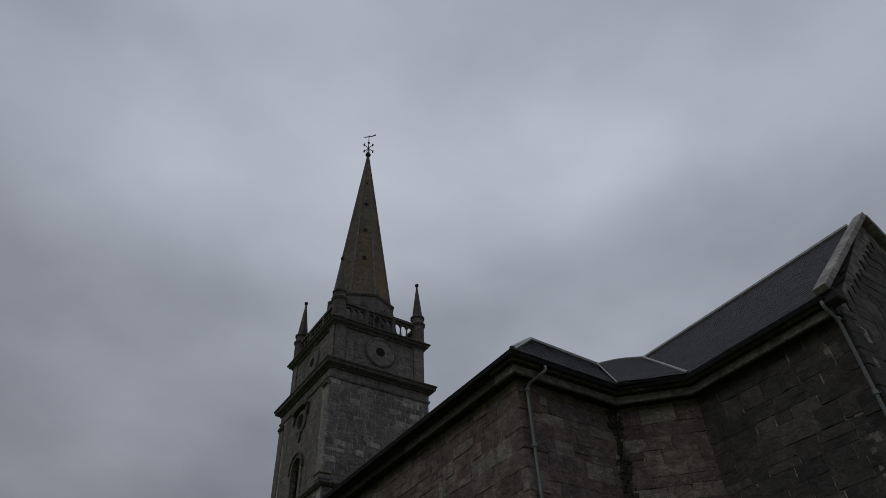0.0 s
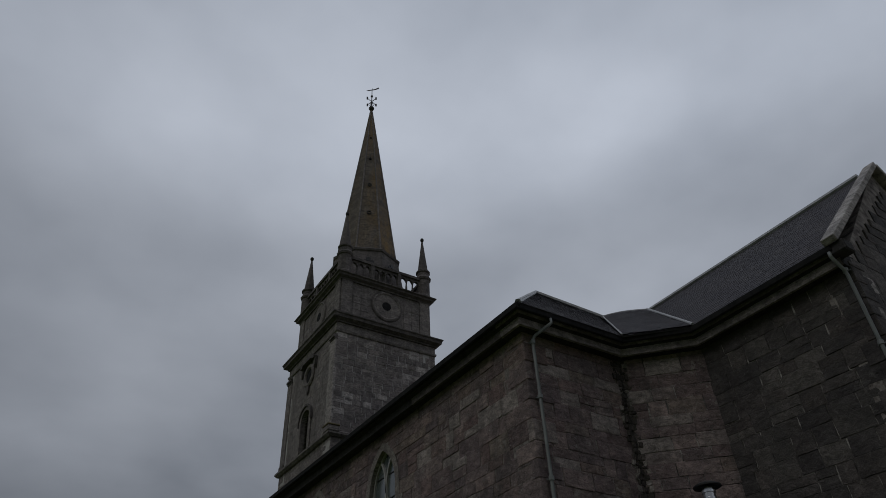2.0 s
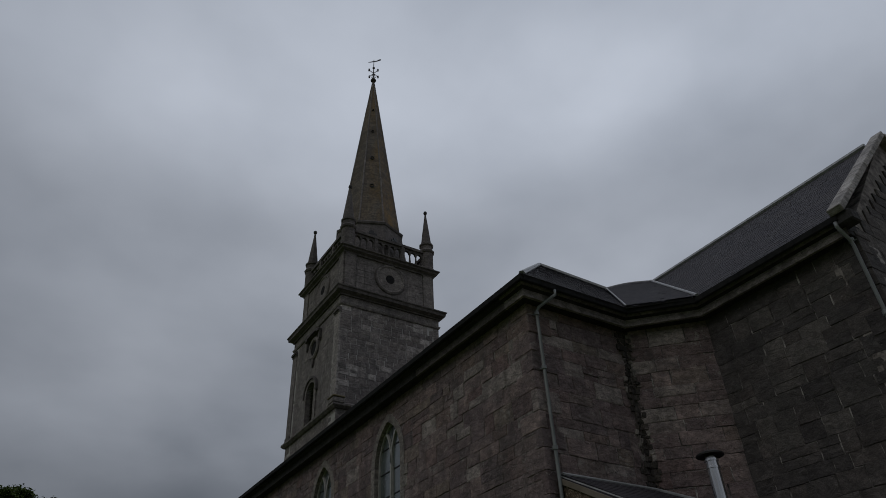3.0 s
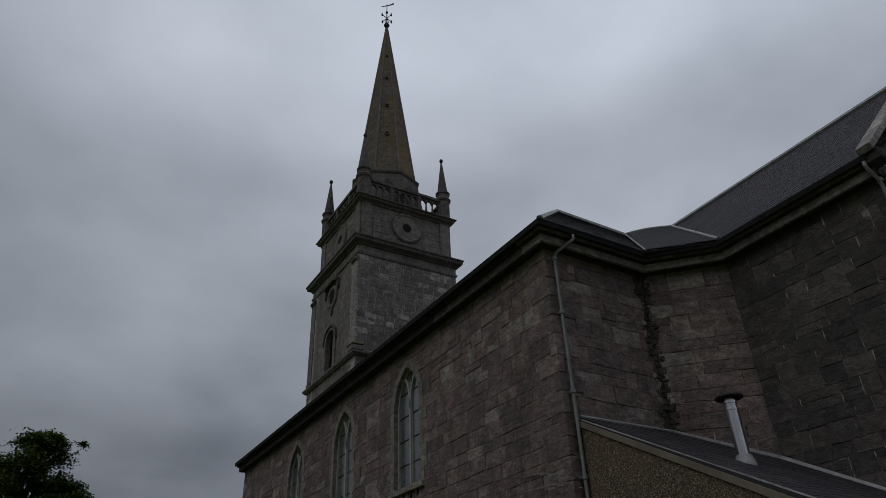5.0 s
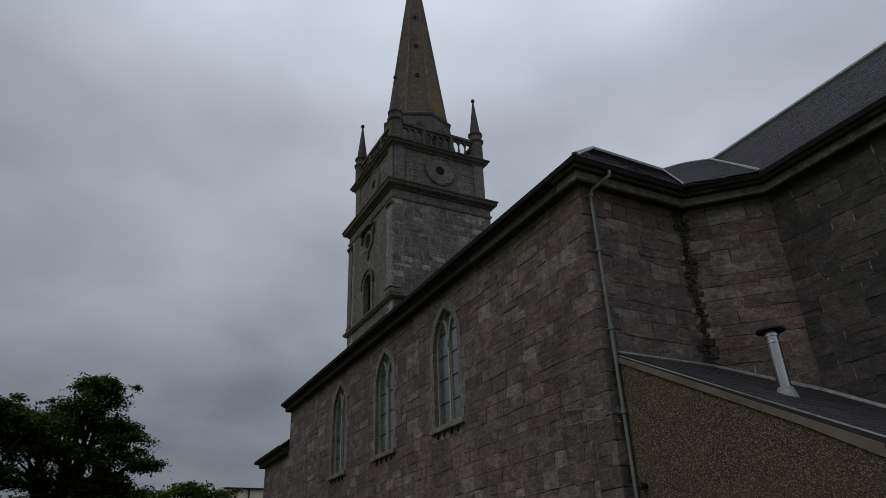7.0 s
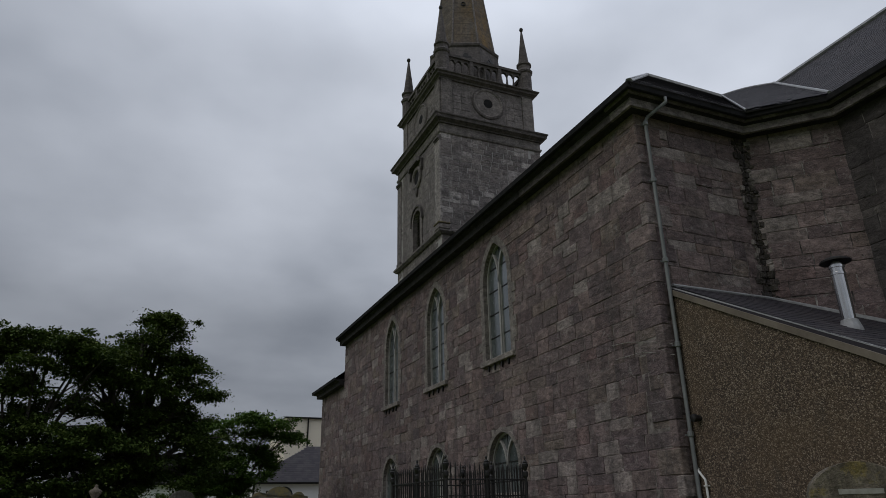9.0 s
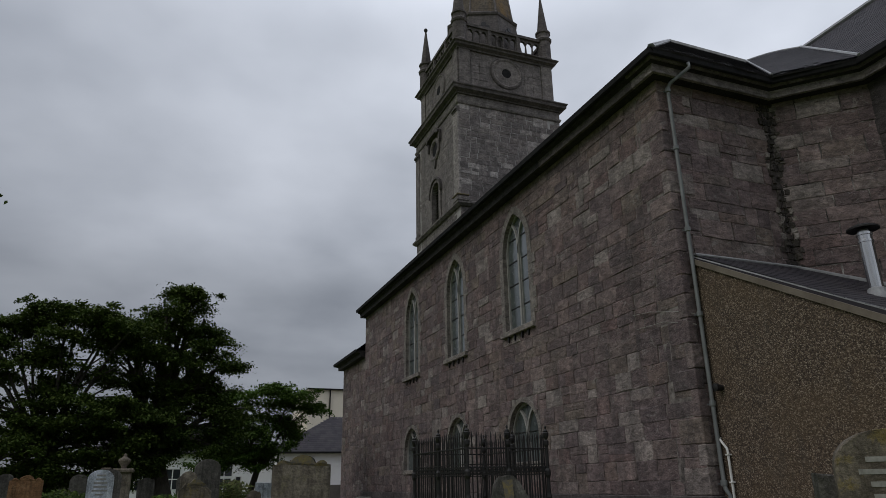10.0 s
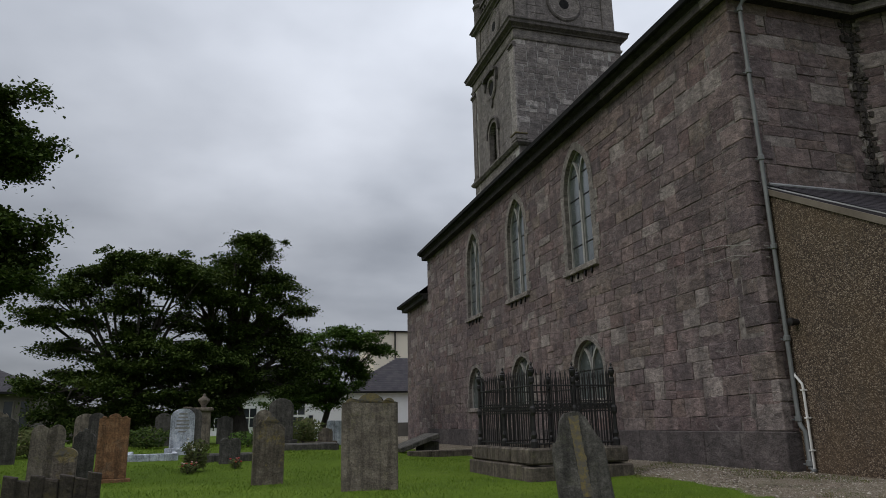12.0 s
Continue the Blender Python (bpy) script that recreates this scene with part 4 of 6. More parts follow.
for s in (-1, 1):
    run = Vector((s * (XC - CH + 0.08), 0, -(RIDGE - EAVE) - 0.02))
    length, n_stone = run.length, 6
    ux = run.normalized()
    up = Vector((0, 1, 0)).cross(ux) * (1 if s > 0 else -1)
    if up.z < 0:
        up = -up
    for i in range(n_stone):
        bm = box(bmesh.new(), (i * length / n_stone + 0.006, -0.2, -0.03), ((i + 1) * length / n_stone - 0.006, 0.085, 0.12), 0.015)
        m = Matrix((( ux.x, 0, up.x, XC), (ux.y, 1, up.y, -5.0), (ux.z, 0, up.z, RIDGE + 0.02), (0, 0, 0, 1)))
        bmesh.ops.transform(bm, matrix=m, verts=bm.verts)
        bmesh.ops.recalc_face_normals(bm, faces=bm.faces)
        part("coping_stone", bm, "coping", wall_gable)
    bm = box(bmesh.new(), (-0.13, -0.26, -0.2), (0.2, 0.1, 0.05), 0.03)
    bmesh.ops.transform(bm, matrix=Matrix.Translation((XC + s * (XC - CH - 0.12), -5.0, EAVE - 0.02)), verts=bm.verts)
    part("kneeler", bm, "cornice", wall_gable, "carved kneeler stone at the foot of the coping")

# low block beside the tower
LOWBLOCK = Face((0.02, 21.16), (0, 1), (-1, 0))
wall_low = part("wall", wall_mesh(LOWBLOCK, 4.2, -0.4, 6.5, 0.6), "mortar", church, "lower side wall beside the tower")
part("wall", wall_mesh(Face((0.02, 25.36), (1, 0), (0, 1)), 5.0, -0.4, 6.5, 0.6), "mortar", church, "end wall of the low block")
part("cornice", sweep(bmesh.new(), [(0.02, 21.2), (0.02, 25.36), (5.0, 25.36)], [(-o, z - 1.83) for o, z in cor]), "cornice", church, "moulded stone cornice of the low block, eaves shade in its colour")
part("gutter", sweep(bmesh.new(), [(0.02, 21.25), (0.02, 25.36), (5.0, 25.36)], [(-o, z - 1.83) for o, z in gut]), "gutter", church, "black gutter of the low block")
bm = bmesh.new()
tip = [bm.verts.new(p) for p in ((-0.4, 21.2, 6.77), (-0.4, 25.8, 6.77), (5.0, 25.8, 6.77), (5.0, 21.2, 6.77))]
high = [bm.verts.new(p) for p in ((4.7, 21.2, 10.6), (4.9, 21.3, 10.6))]
bm.faces.new((tip[0], tip[1], high[1], high[0]))
bm.faces.new((tip[1], tip[2], high[1]))
bm.faces.new((tip[0], tip[3], tip[2], tip[1]))
bmesh.ops.recalc_face_normals(bm, faces=bm.faces)
part("roof", bm, "slate", church, "slate roof of the low block")


# ---- rainwater pipes ----
def downpipe(points, collars, label, parent, r=0.036):
    pipe = part("downpipe", tube(bmesh.new(), points, r, 10), "pipe", parent, label, smooth=True)
    for z, (x, y), n in collars:
        bm = lathe(bmesh.new(), [(r + 0.012, -0.05), (r + 0.018, -0.045), (r + 0.018, 0.03), (r + 0.012, 0.035)], 10, Matrix.Translation((x, y, z)))
        part("collar", bm, "pipe", pipe)
        bm = box(bmesh.new(), (-0.08, -0.006, -0.012), (0.08, 0.006, 0.012), 0.003)
        bmesh.ops.transform(bm, matrix=Matrix.Translation((x + n[0] * 0.045, y + n[1] * 0.045, z - 0.02)) @ Matrix.Rotation(math.atan2(n[0], -n[1]), 4, "Z"), verts=bm.verts)
        part("bracket", bm, "pipe", pipe)
    return pipe


downpipe([(0.46, -0.45, 8.47), (0.46, -0.46, 8.36), (0.22, -0.16, 8.14), (0.18, -0.11, 8.04), (0.18, -0.11, 0.78), (0.18, -0.13, 0.68), (0.2, -0.19, 0.58), (0.2, -0.19, 0.04), (0.18, -0.3, 0.0)],
         [(z, (0.18, -0.11), (0, 1)) for z in (8.0, 6.76, 5.12, 3.55, 2.03, 0.78)] + [(0.12, (0.2, -0.19), (0, 1))], "grey painted iron downpipe with collars", church)
downpipe([(3.66, -4.93, 8.47), (3.65, -4.93, 8.36), (3.95, -4.93, 8.16), (3.99, -4.93, 8.05), (3.99, -4.93, 2.2), (3.99, -4.93, -0.1)],
         [(z, (3.99, -4.93), (1, 0)) for z in (8.18, 6.6, 4.6, 2.9)], "grey painted iron downpipe at the chancel corner", church)

cable = thing("cable", (-0.04, 0.6, 3.6), "thin pale cables slung along the stone wall", "cable")
for line in ([(-0.03, 1.45, 3.85), (-0.035, 0.92, 3.8), (-0.03, 0.24, 3.65), (0.1, -0.09, 3.55)], [(-0.03, 1.38, 3.56), (-0.035, 0.58, 3.54), (-0.03, 0.28, 3.46), (0.1, -0.09, 3.36)]):
    part("strand", tube(bmesh.new(), line, 0.006, 5), "lettering", cable)

# ---- roughcast lean-to in the corner ----
lean = thing("lean_to", (2, -2.2, 0), "brown roughcast lean-to with slate roof against the church", "outbuilding")
LX, LEND, LTOP, LLOW = 0.25, -4.35, 4.56, 2.2
slope = (LTOP - LLOW) / -LEND
LEAN = Face((LX, 0), (0, -1), (-1, 0))
bm = prism(bmesh.new(), [(0.02, -0.7), (-LEND + 0.08, -0.7), (-LEND + 0.08, LLOW - 0.06), (0.02, LTOP - 0.02)], 0.3)
bmesh.ops.transform(bm, matrix=LEAN.matrix(), verts=bm.verts)
bmesh.ops.recalc_face_normals(bm, faces=bm.faces)
part("wall", bm, "roughcast", lean, "roughcast side wall with exposed pebbles")
bm = box(bmesh.new(), (LX + 0.302, LEND - 0.078, -0.7), (4.08, LEND + 0.2, LLOW - 0.05))
part("wall", bm, "roughcast", lean, "low roughcast front wall")
roof_plane("roof", [(LX + 0.02, LEND - 0.12, LLOW + 0.05), (4.08, LEND - 0.12, LLOW + 0.05), (4.08, -0.02, LTOP + 0.06), (LX + 0.02, -0.02, LTOP + 0.06)], lean, (0, 1, slope), 7, "slate roof of the lean-to", 0.08)
bm = prism(bmesh.new(), [(0.03, LTOP - 0.075), (-LEND * 0.78, LTOP - 0.075 - slope * -LEND * 0.78), (-LEND + 0.06, LLOW - 0.17), (-LEND + 0.06, LLOW - 0.0), (0.03, LTOP + 0.03)], 0.05)
bmesh.ops.transform(bm, matrix=LEAN.matrix(0, 0, 0.04), verts=bm.verts)
part("skew_board", bm, "skew", lean, "weathered timber verge board")
bm = tube(bmesh.new(), [(LX + 0.06, -0.05, LTOP + 0.08), (2.75, -0.05, LTOP + 0.08), (4.02, -1.4, LTOP + 0.08 - 1.35 * slope + 0.03), (4.04, LEND, LLOW + 0.12)], 0.055, 6)
part("flashing", bm, "lead", lean, "lead flashing along the church wall")
bm = tube(bmesh.new(), [(LX + 0.04, -0.02, LTOP + 0.06), (LX + 0.04, LEND - 0.1, LLOW + 0.06)], 0.022, 6)
part("verge_flashing", bm, "lead", lean, "lead strip along the roof verge")
gp = [(-0.02, -0.02), (0.02, -0.07), (0.09, -0.07), (0.12, 0.0), (0.1, 0.0), (0.08, -0.05), (0.03, -0.05), (0.0, 0.0)]
part("gutter", sweep(bmesh.new(), [(LX - 0.05, LEND - 0.1), (4.0, LEND - 0.1)], [(o, LLOW + 0.02 + z) for o, z in gp]), "gutter", lean, "black gutter along the low eave")

part("downpipe", tube(bmesh.new(), [(LX + 0.16, LEND - 0.16, LLOW - 0.03), (LX + 0.16, LEND - 0.16, LLOW - 0.14), (LX + 0.16, LEND - 0.13, LLOW - 0.3), (LX + 0.16, LEND - 0.13, -0.5)], 0.035, 8), "iron", lean, "black downpipe from the low gutter", smooth=True)

flue = thing("flue_pipe", (1.72, -2.25, 3.3), "shiny steel flue pipe with a dark cap, on the lean-to roof", "flue")
FX, FY = 1.72, -2.25
FZ = LTOP + 0.06 + slope * FY
part("pipe", lathe(bmesh.new(), [(0.105, FZ - 0.15), (0.105, FZ + 0.9), (0.115, FZ + 0.905), (0.115, FZ + 0.94), (0.105, FZ + 0.945), (0.105, FZ + 1.02), (0.12, FZ + 1.025), (0.12, FZ + 1.06), (0.1, FZ + 1.065), (0.1, FZ + 1.12)], 18, Matrix.Translation((FX, FY, 0))), "steel", flue, smooth=False)
part("cap", lathe(bmesh.new(), [(0.02, FZ + 1.18), (0.19, FZ + 1.13), (0.235, FZ + 1.12), (0.235, FZ + 1.145), (0.15, FZ + 1.19), (0.03, FZ + 1.21)], 18, Matrix.Translation((FX, FY, 0))), "iron", flue, "dark flat rain cap")
part("collar", lathe(bmesh.new(), [(0.2, FZ - 0.14), (0.17, FZ + 0.02), (0.125, FZ + 0.16), (0.108, FZ + 0.17)], 14, Matrix.Translation((FX, FY, 0))), "lead", flue, "lead slate collar at the roof")

waste = thing("waste_pipe", (LX - 0.03, -0.25, 0), "white plastic waste pipe on the roughcast wall", "pipe")
part("pipe", tube(bmesh.new(), [(LX + 0.02, -0.1, 1.47), (LX - 0.05, -0.12, 1.46), (LX - 0.05, -0.26, 1.3), (LX - 0.05, -0.27, 1.25), (LX - 0.05, -0.27, 0.0), (LX - 0.07, -0.2, -0.03)], 0.021, 8), "white_pipe", waste, smooth=True)
for z in (1.2, 0.78, 0.3):
    part("clip", box(bmesh.new(), (LX - 0.08, -0.3, z - 0.012), (LX + 0.0, -0.235, z + 0.012), 0.004), "white_pipe", waste)
ventob = thing("vent_outlet", (LX, -0.3, 2.3), "small dark vent outlet on the roughcast wall", "vent")
part("hood", lathe(bmesh.new(), [(0.05, 0), (0.05, 0.1), (0.065, 0.1), (0.065, 0.16), (0.02, 0.17)], 12, Matrix.Translation((LX + 0.01, -0.3, 2.26)) @ Matrix.Rotation(-math.pi / 2, 4, "Y")), "iron", ventob)


# near-black broken rubble up the inner corner
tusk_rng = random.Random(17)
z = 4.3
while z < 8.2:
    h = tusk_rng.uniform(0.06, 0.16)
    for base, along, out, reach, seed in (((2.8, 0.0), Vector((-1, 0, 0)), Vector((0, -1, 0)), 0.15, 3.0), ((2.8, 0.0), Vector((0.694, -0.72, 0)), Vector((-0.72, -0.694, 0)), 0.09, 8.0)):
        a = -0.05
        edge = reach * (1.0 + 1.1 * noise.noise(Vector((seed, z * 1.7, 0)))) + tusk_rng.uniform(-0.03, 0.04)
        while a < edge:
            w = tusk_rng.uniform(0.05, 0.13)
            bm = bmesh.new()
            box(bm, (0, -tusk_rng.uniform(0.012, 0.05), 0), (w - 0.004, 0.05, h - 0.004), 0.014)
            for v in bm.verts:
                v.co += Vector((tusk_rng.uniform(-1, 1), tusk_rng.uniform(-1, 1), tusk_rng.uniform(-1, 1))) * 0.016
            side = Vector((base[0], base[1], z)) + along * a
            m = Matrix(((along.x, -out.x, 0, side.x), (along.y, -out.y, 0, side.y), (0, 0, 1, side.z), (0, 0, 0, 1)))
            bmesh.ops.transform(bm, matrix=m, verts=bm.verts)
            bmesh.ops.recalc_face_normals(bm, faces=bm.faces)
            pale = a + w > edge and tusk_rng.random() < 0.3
            part("rubble_stone", bm, "surround" if pale else "dark_rubble", wall_end)
            a += w
    z += h

# ---- tower and spire ----
TX, TY = 8.06, 24.12
tower = thing("church_tower", (TX, TY, 0), "tall grey stone church tower with balustrade, pinnacles and spire", "tower")


EX = 0.4        # the lower stage is a little deeper than it is wide


def square(half):
    far = TY + half + (EX if half > 3.1 else 0.0)
    return [(TX - half, TY - half), (TX - half, far), (TX + half, far), (TX + half, TY - half)]


def band(half, rows, name, material, label=""):
    """A moulding round the tower; rows of (outward, z)."""
    return part(name, sweep(bmesh.new(), square(half), [(-o, z) for o, z in rows], closed=True), material, tower, label)


H1, H2 = 3.2, 3.02
faces_low = [Face((TX - H1, TY - H1), (1, 0), (0, -1)), Face((TX - H1, TY + H1 + EX), (0, -1), (-1, 0)), Face((TX + H1, TY + H1 + EX), (-1, 0), (0, 1)), Face((TX + H1, TY - H1), (0, 1), (1, 0))]
TWIN = Opening(H1 + 0.15, 14.7, 16.65, 0.6, 0.0)
walls_low = []
for i, f in enumerate(faces_low):
    walls_low.append(part("wall", wall_mesh(f, 2 * H1 + (EX if i % 2 else 0.0) - (0.05 if i == 1 else 0.0), -0.4, 20.8, 0.8, [TWIN] if i == 1 else []), "tower_mortar", tower, "lower stage wall of the tower in coursed grey stone"))
part("core", box(bmesh.new(), (TX - 2.3, TY - 2.3, 0), (TX + 2.3, TY + 2.3, 21)), "dark", tower, "dark inside of the tower")
band(H1, [(-0.2, 14.45), (0.1, 14.5), (0.22, 14.62), (0.22, 14.72), (0.02, 14.86), (-0.2, 14.86)], "string_course", "ashlar", "sloping string course with yellow-green lichen")
band(H1, [(-0.2, 20.6), (0.05, 20.6), (0.08, 20.66), (0.1, 20.74), (0.02, 20.76), (0.02, 21.2), (-0.2, 21.2)], "frieze", "tower_ashlar", "plain stone frieze under the cornice")
band(H1, [(-0.2, 21.205), (0.1, 21.205), (0.12, 21.28), (0.34, 21.4), (0.36, 21.55), (0.42, 21.62), (0.42, 21.68), (-0.2, 21.8)], "cornice", "tower_cornice", "deep moulded stone cornice")
faces_up = [Face((TX - H2, TY - H2), (1, 0), (0, -1)), Face((TX - H2, TY + H2), (0, -1), (-1, 0)), Face((TX + H2, TY + H2), (-1, 0), (0, 1)), Face((TX + H2, TY - H2), (0, 1), (1, 0))]
band(H2, [(-0.2, 21.7), (0.14, 21.74), (0.14, 21.95), (0.05, 22.02), (-0.2, 22.02)], "base_course", "ashlar")
for i, f in enumerate(faces_up):
    w = part("wall", wall_mesh(f, 2 * H2, 21.7, 24.35, 0.7, (), 0.0), "ashlar", tower, "upper stage wall of dressed stone with a blind clock disc")
    for s in (0.02, 2 * H2 - 0.72):     # corner pilasters
        bm = box(bmesh.new(), (s, -0.07, 22.0), (s + 0.7, 0.1, 24.33), 0.012)
        bmesh.ops.transform(bm, matrix=f.matrix(), verts=bm.verts)
        part("pilaster", bm, "ashlar", w)
    for z in (22.45, 22.9, 23.35, 23.8):    # ashlar courses
        for a0, a1 in ((0.75, 1.85), (4.2, 2 * H2 - 0.75)):
            n = 2
            for q in range(n):
                bm = box(bmesh.new(), (a0 + (a1 - a0) * q / n + 0.006, -0.02, z - 0.44), (a0 + (a1 - a0) * (q + 1) / n - 0.006, 0.05, z - 0.008), 0.008)
                bmesh.ops.transform(bm, matrix=f.matrix(), verts=bm.verts)
                part("ashlar_block", bm, "tower_ashlar", w)
    to_face = f.matrix(H2, 23.28, 0.0) @ Matrix.Rotation(math.pi / 2, 4, "X")
    disc = part("disc", lathe(bmesh.new(), [(0.98, -0.05), (0.98, 0.05), (0.9, 0.09), (0.84, 0.06), (0.8, 0.03), (0.3, 0.03), (0.27, -0.03)], 40, to_face), "ashlar", w, "round blind clock disc of stone")
    part("disc_hole", lathe(bmesh.new(), [(0.285, -0.04), (0.285, 0.034), (0.02, 0.036)], 24, to_face), "gutter", disc, "dark round hole in the disc")
    part("disc_ring", lathe(bmesh.new(), [(1.06, -0.03), (1.06, 0.02), (1.0, 0.07), (0.96, 0.07), (0.96, -0.03)], 40, to_face, cap=False), "tower_cornice", disc)
band(H2, [(-0.2, 24.3), (0.08, 24.3), (0.1, 24.4), (0.26, 24.5), (0.28, 24.6), (0.37, 24.66), (0.37, 24.72), (-0.2, 24.8)], "cornice", "tower_cornice", "moulded stone cornice under the balustrade")
part("tower_roof", box(bmesh.new(), (TX - H2, TY - H2, 24.6), (TX + H2, TY + H2, 24.78)), "lead", tower)

# balustrade: rails, piers and turned balusters
HB = 2.82
for z0, z1, o in ((24.74, 24.84, 0.15), (26.06, 26.24, 0.18)):
    part("rail", sweep(bmesh.new(), square(HB), [(o, z0), (o, z1), (0.0, z1 + 0.02), (-o, z1), (-o, z0)], closed=True), "tower_cornice", tower)
bal_mesh = mesh_of(lathe(bmesh.new(), [(0.085, 0), (0.085, 0.09), (0.05, 0.14), (0.075, 0.36), (0.055, 0.62), (0.045, 0.82), (0.07, 0.88), (0.075, 0.95)], 8), "baluster", "tower_cornice")
BAYS = ((0.42, 1.76, 3), (1.98, 3.66, 4), (3.88, 5.22, 3))       # from, to and arches of each bay
for f in (Face((TX - HB, TY - HB), (1, 0), (0, -1)), Face((TX - HB, TY + HB), (0, -1), (-1, 0)), Face((TX + HB, TY + HB), (-1, 0), (0, 1)), Face((TX + HB, TY - HB), (0, 1), (1, 0))):
    for c in (1.87, 3.77):
        bm = box(bmesh.new(), (-0.12, -0.16, 24.8), (0.12, 0.16, 26.1), 0.015)
        bmesh.ops.transform(bm, matrix=f.matrix(c), verts=bm.verts)
        part("pier", bm, "tower_cornice", tower)
    for a0, a1, count in BAYS:
        step = (a1 - a0) / count
        arch = step / 2 - 0.07
        outline = [(a0, 26.08), (a0, 25.76)]
        for q in range(count):
            mid = a0 + (q + 0.5) * step
            outline += [(mid - arch * math.cos(math.pi * w / 8), 25.76 + arch * math.sin(math.pi * w / 8)) for w in range(9)]
        outline += [(a1, 25.76), (a1, 26.08)]
        bm = prism(bmesh.new(), outline, 0.16)
        bmesh.ops.transform(bm, matrix=f.matrix(0, 0, 0.08), verts=bm.verts)
        part("arcade", bm, "tower_cornice", tower, "row of small stone arches under the rail")
        for q in range(count + 1):
            ob = new("baluster", bal_mesh)
            attach(ob, tower)
            ob.matrix_basis = f.matrix(a0 + q * step, 24.82)

# corner pinnacles
for sx in (-1, 1):
    for sy in (-1, 1):
        m = Matrix.Translation((TX + sx * 2.79, TY + sy * 2.79, 0))
        pin = part("pinnacle", lathe(bmesh.new(), [(0.5, 24.7), (0.5, 24.9), (0.42, 25.0), (0.42, 26.15), (0.48, 26.2), (0.52, 26.32), (0.44, 26.42), (0.4, 26.5), (0.4, 26.72), (0.47, 26.78), (0.47, 26.88), (0.36, 26.95)], 12, m, math.pi / 12), "tower_cornice", tower, "drum pedestal with a slender stone spike")
        part("spike", lathe(bmesh.new(), [(0.35, 26.9), (0.2, 28.2), (0.06, 29.4), (0.05, 29.5)], 8, m, math.pi / 8), "tower_cornice", pin)
        part("finial", lathe(bmesh.new(), [(0.03, 29.45), (0.1, 29.52), (0.13, 29.62), (0.1, 29.72), (0.02, 29.78)], 10, m), "louvre", pin)

# belfry window and oculus on the churchyard side
f = faces_low[1]
bw = part("window", ring_mesh(bmesh.new(), f, TWIN.outline(-0.001), TWIN.outline(0.2), 0.07, -0.5), "ashlar", tower, "arched louvred belfry window")
part("hood_mould", ring_mesh(bmesh.new(), f, TWIN.outline(0.2, 16.5), TWIN.outline(0.31, 16.5), 0.14, -0.02), "tower_cornice", bw)
part("window_sill", (lambda b: (bmesh.ops.transform(b, matrix=f.matrix(TWIN.c, TWIN.sill), verts=b.verts), b)[1])(box(bmesh.new(), (-0.9, -0.12, -0.15), (0.9, 0.1, 0.02), 0.015)), "ashlar", bw)
z = TWIN.sill + 0.1
while z < TWIN.top - 0.05:
    hw = TWIN.half(z) - 0.01
    if hw > 0.06:
        bm = box(bmesh.new(), (-hw, 0, -0.012), (hw, 0.16, 0.012))
        bmesh.ops.transform(bm, matrix=f.matrix(TWIN.c, z, -0.2) @ Matrix.Rotation(radians(35), 4, "X"), verts=bm.verts)
        part("slat", bm, "louvre", bw)
    z += 0.17
part("mullion", bar_path(bmesh.new(), f, [(TWIN.c, TWIN.sill), (TWIN.c, TWIN.top)], 0.05, -0.14, -0.3), "ashlar", bw)
to_face = f.matrix(H1 + 0.15, 19.38, 0.0) @ Matrix.Rotation(math.pi / 2, 4, "X")
oc = part("oculus", lathe(bmesh.new(), [(0.72, -0.05), (0.72, 0.07), (0.62, 0.13), (0.5, 0.12), (0.43, 0.04), (0.42, -0.04)], 28, to_face, cap=False), "ashlar", tower, "round carved window with a hood and drop ornament")
part("oculus_glass", lathe(bmesh.new(), [(0.44, -0.04), (0.44, 0.02), (0.02, 0.022)], 24, to_face), "gutter", oc)
bm = prism(bmesh.new(), [(-0.95, 20.1), (-0.75, 20.1), (-0.6, 20.25), (0.6, 20.25), (0.75, 20.1), (0.95, 20.1), (0.95, 20.25), (0.75, 20.42), (-0.75, 20.42), (-0.95, 20.25)], 0.3)
bmesh.ops.transform(bm, matrix=f.matrix(H1 + 0.15, 0, 0.27), verts=bm.verts)
part("hood", bm, "tower_cornice", oc)
for s in (-1, 1):
    bm = prism(bmesh.new(), [(s * 0.78, 20.12), (s * 0.98, 20.12), (s * 0.98, 19.7), (s * 0.88, 19.5), (s * 0.78, 19.7)], 0.2)
    bmesh.ops.transform(bm, matrix=f.matrix(H1 + 0.15, 0, 0.17), verts=bm.verts)
    part("scroll", bm, "tower_cornice", oc)
bm = prism(bmesh.new(), [(-0.16, 18.72), (0.16, 18.72), (0.12, 18.4), (0.0, 18.15), (-0.12, 18.4)], 0.14)
bmesh.ops.transform(bm, matrix=f.matrix(H1 + 0.15, 0, 0.11), verts=bm.verts)
part("drop", bm, "tower_cornice", oc)

# weathered block on the string course at the corner, yellow with lichen on top
block = part("corner_block", box(bmesh.new(), (TX - H1 - 0.26, TY - H1 - 0.26, 14.72), (TX - H1 + 0.4, TY - H1 + 0.4, 15.0), 0.03), "ashlar", tower)
part("lichen_crust", box(bmesh.new(), (TX - H1 - 0.3, TY - H1 - 0.3, 15.0), (TX - H1 + 0.4, TY - H1 + 0.44, 15.1), 0.03), "lichen", block, "yellow-green lichen crust")

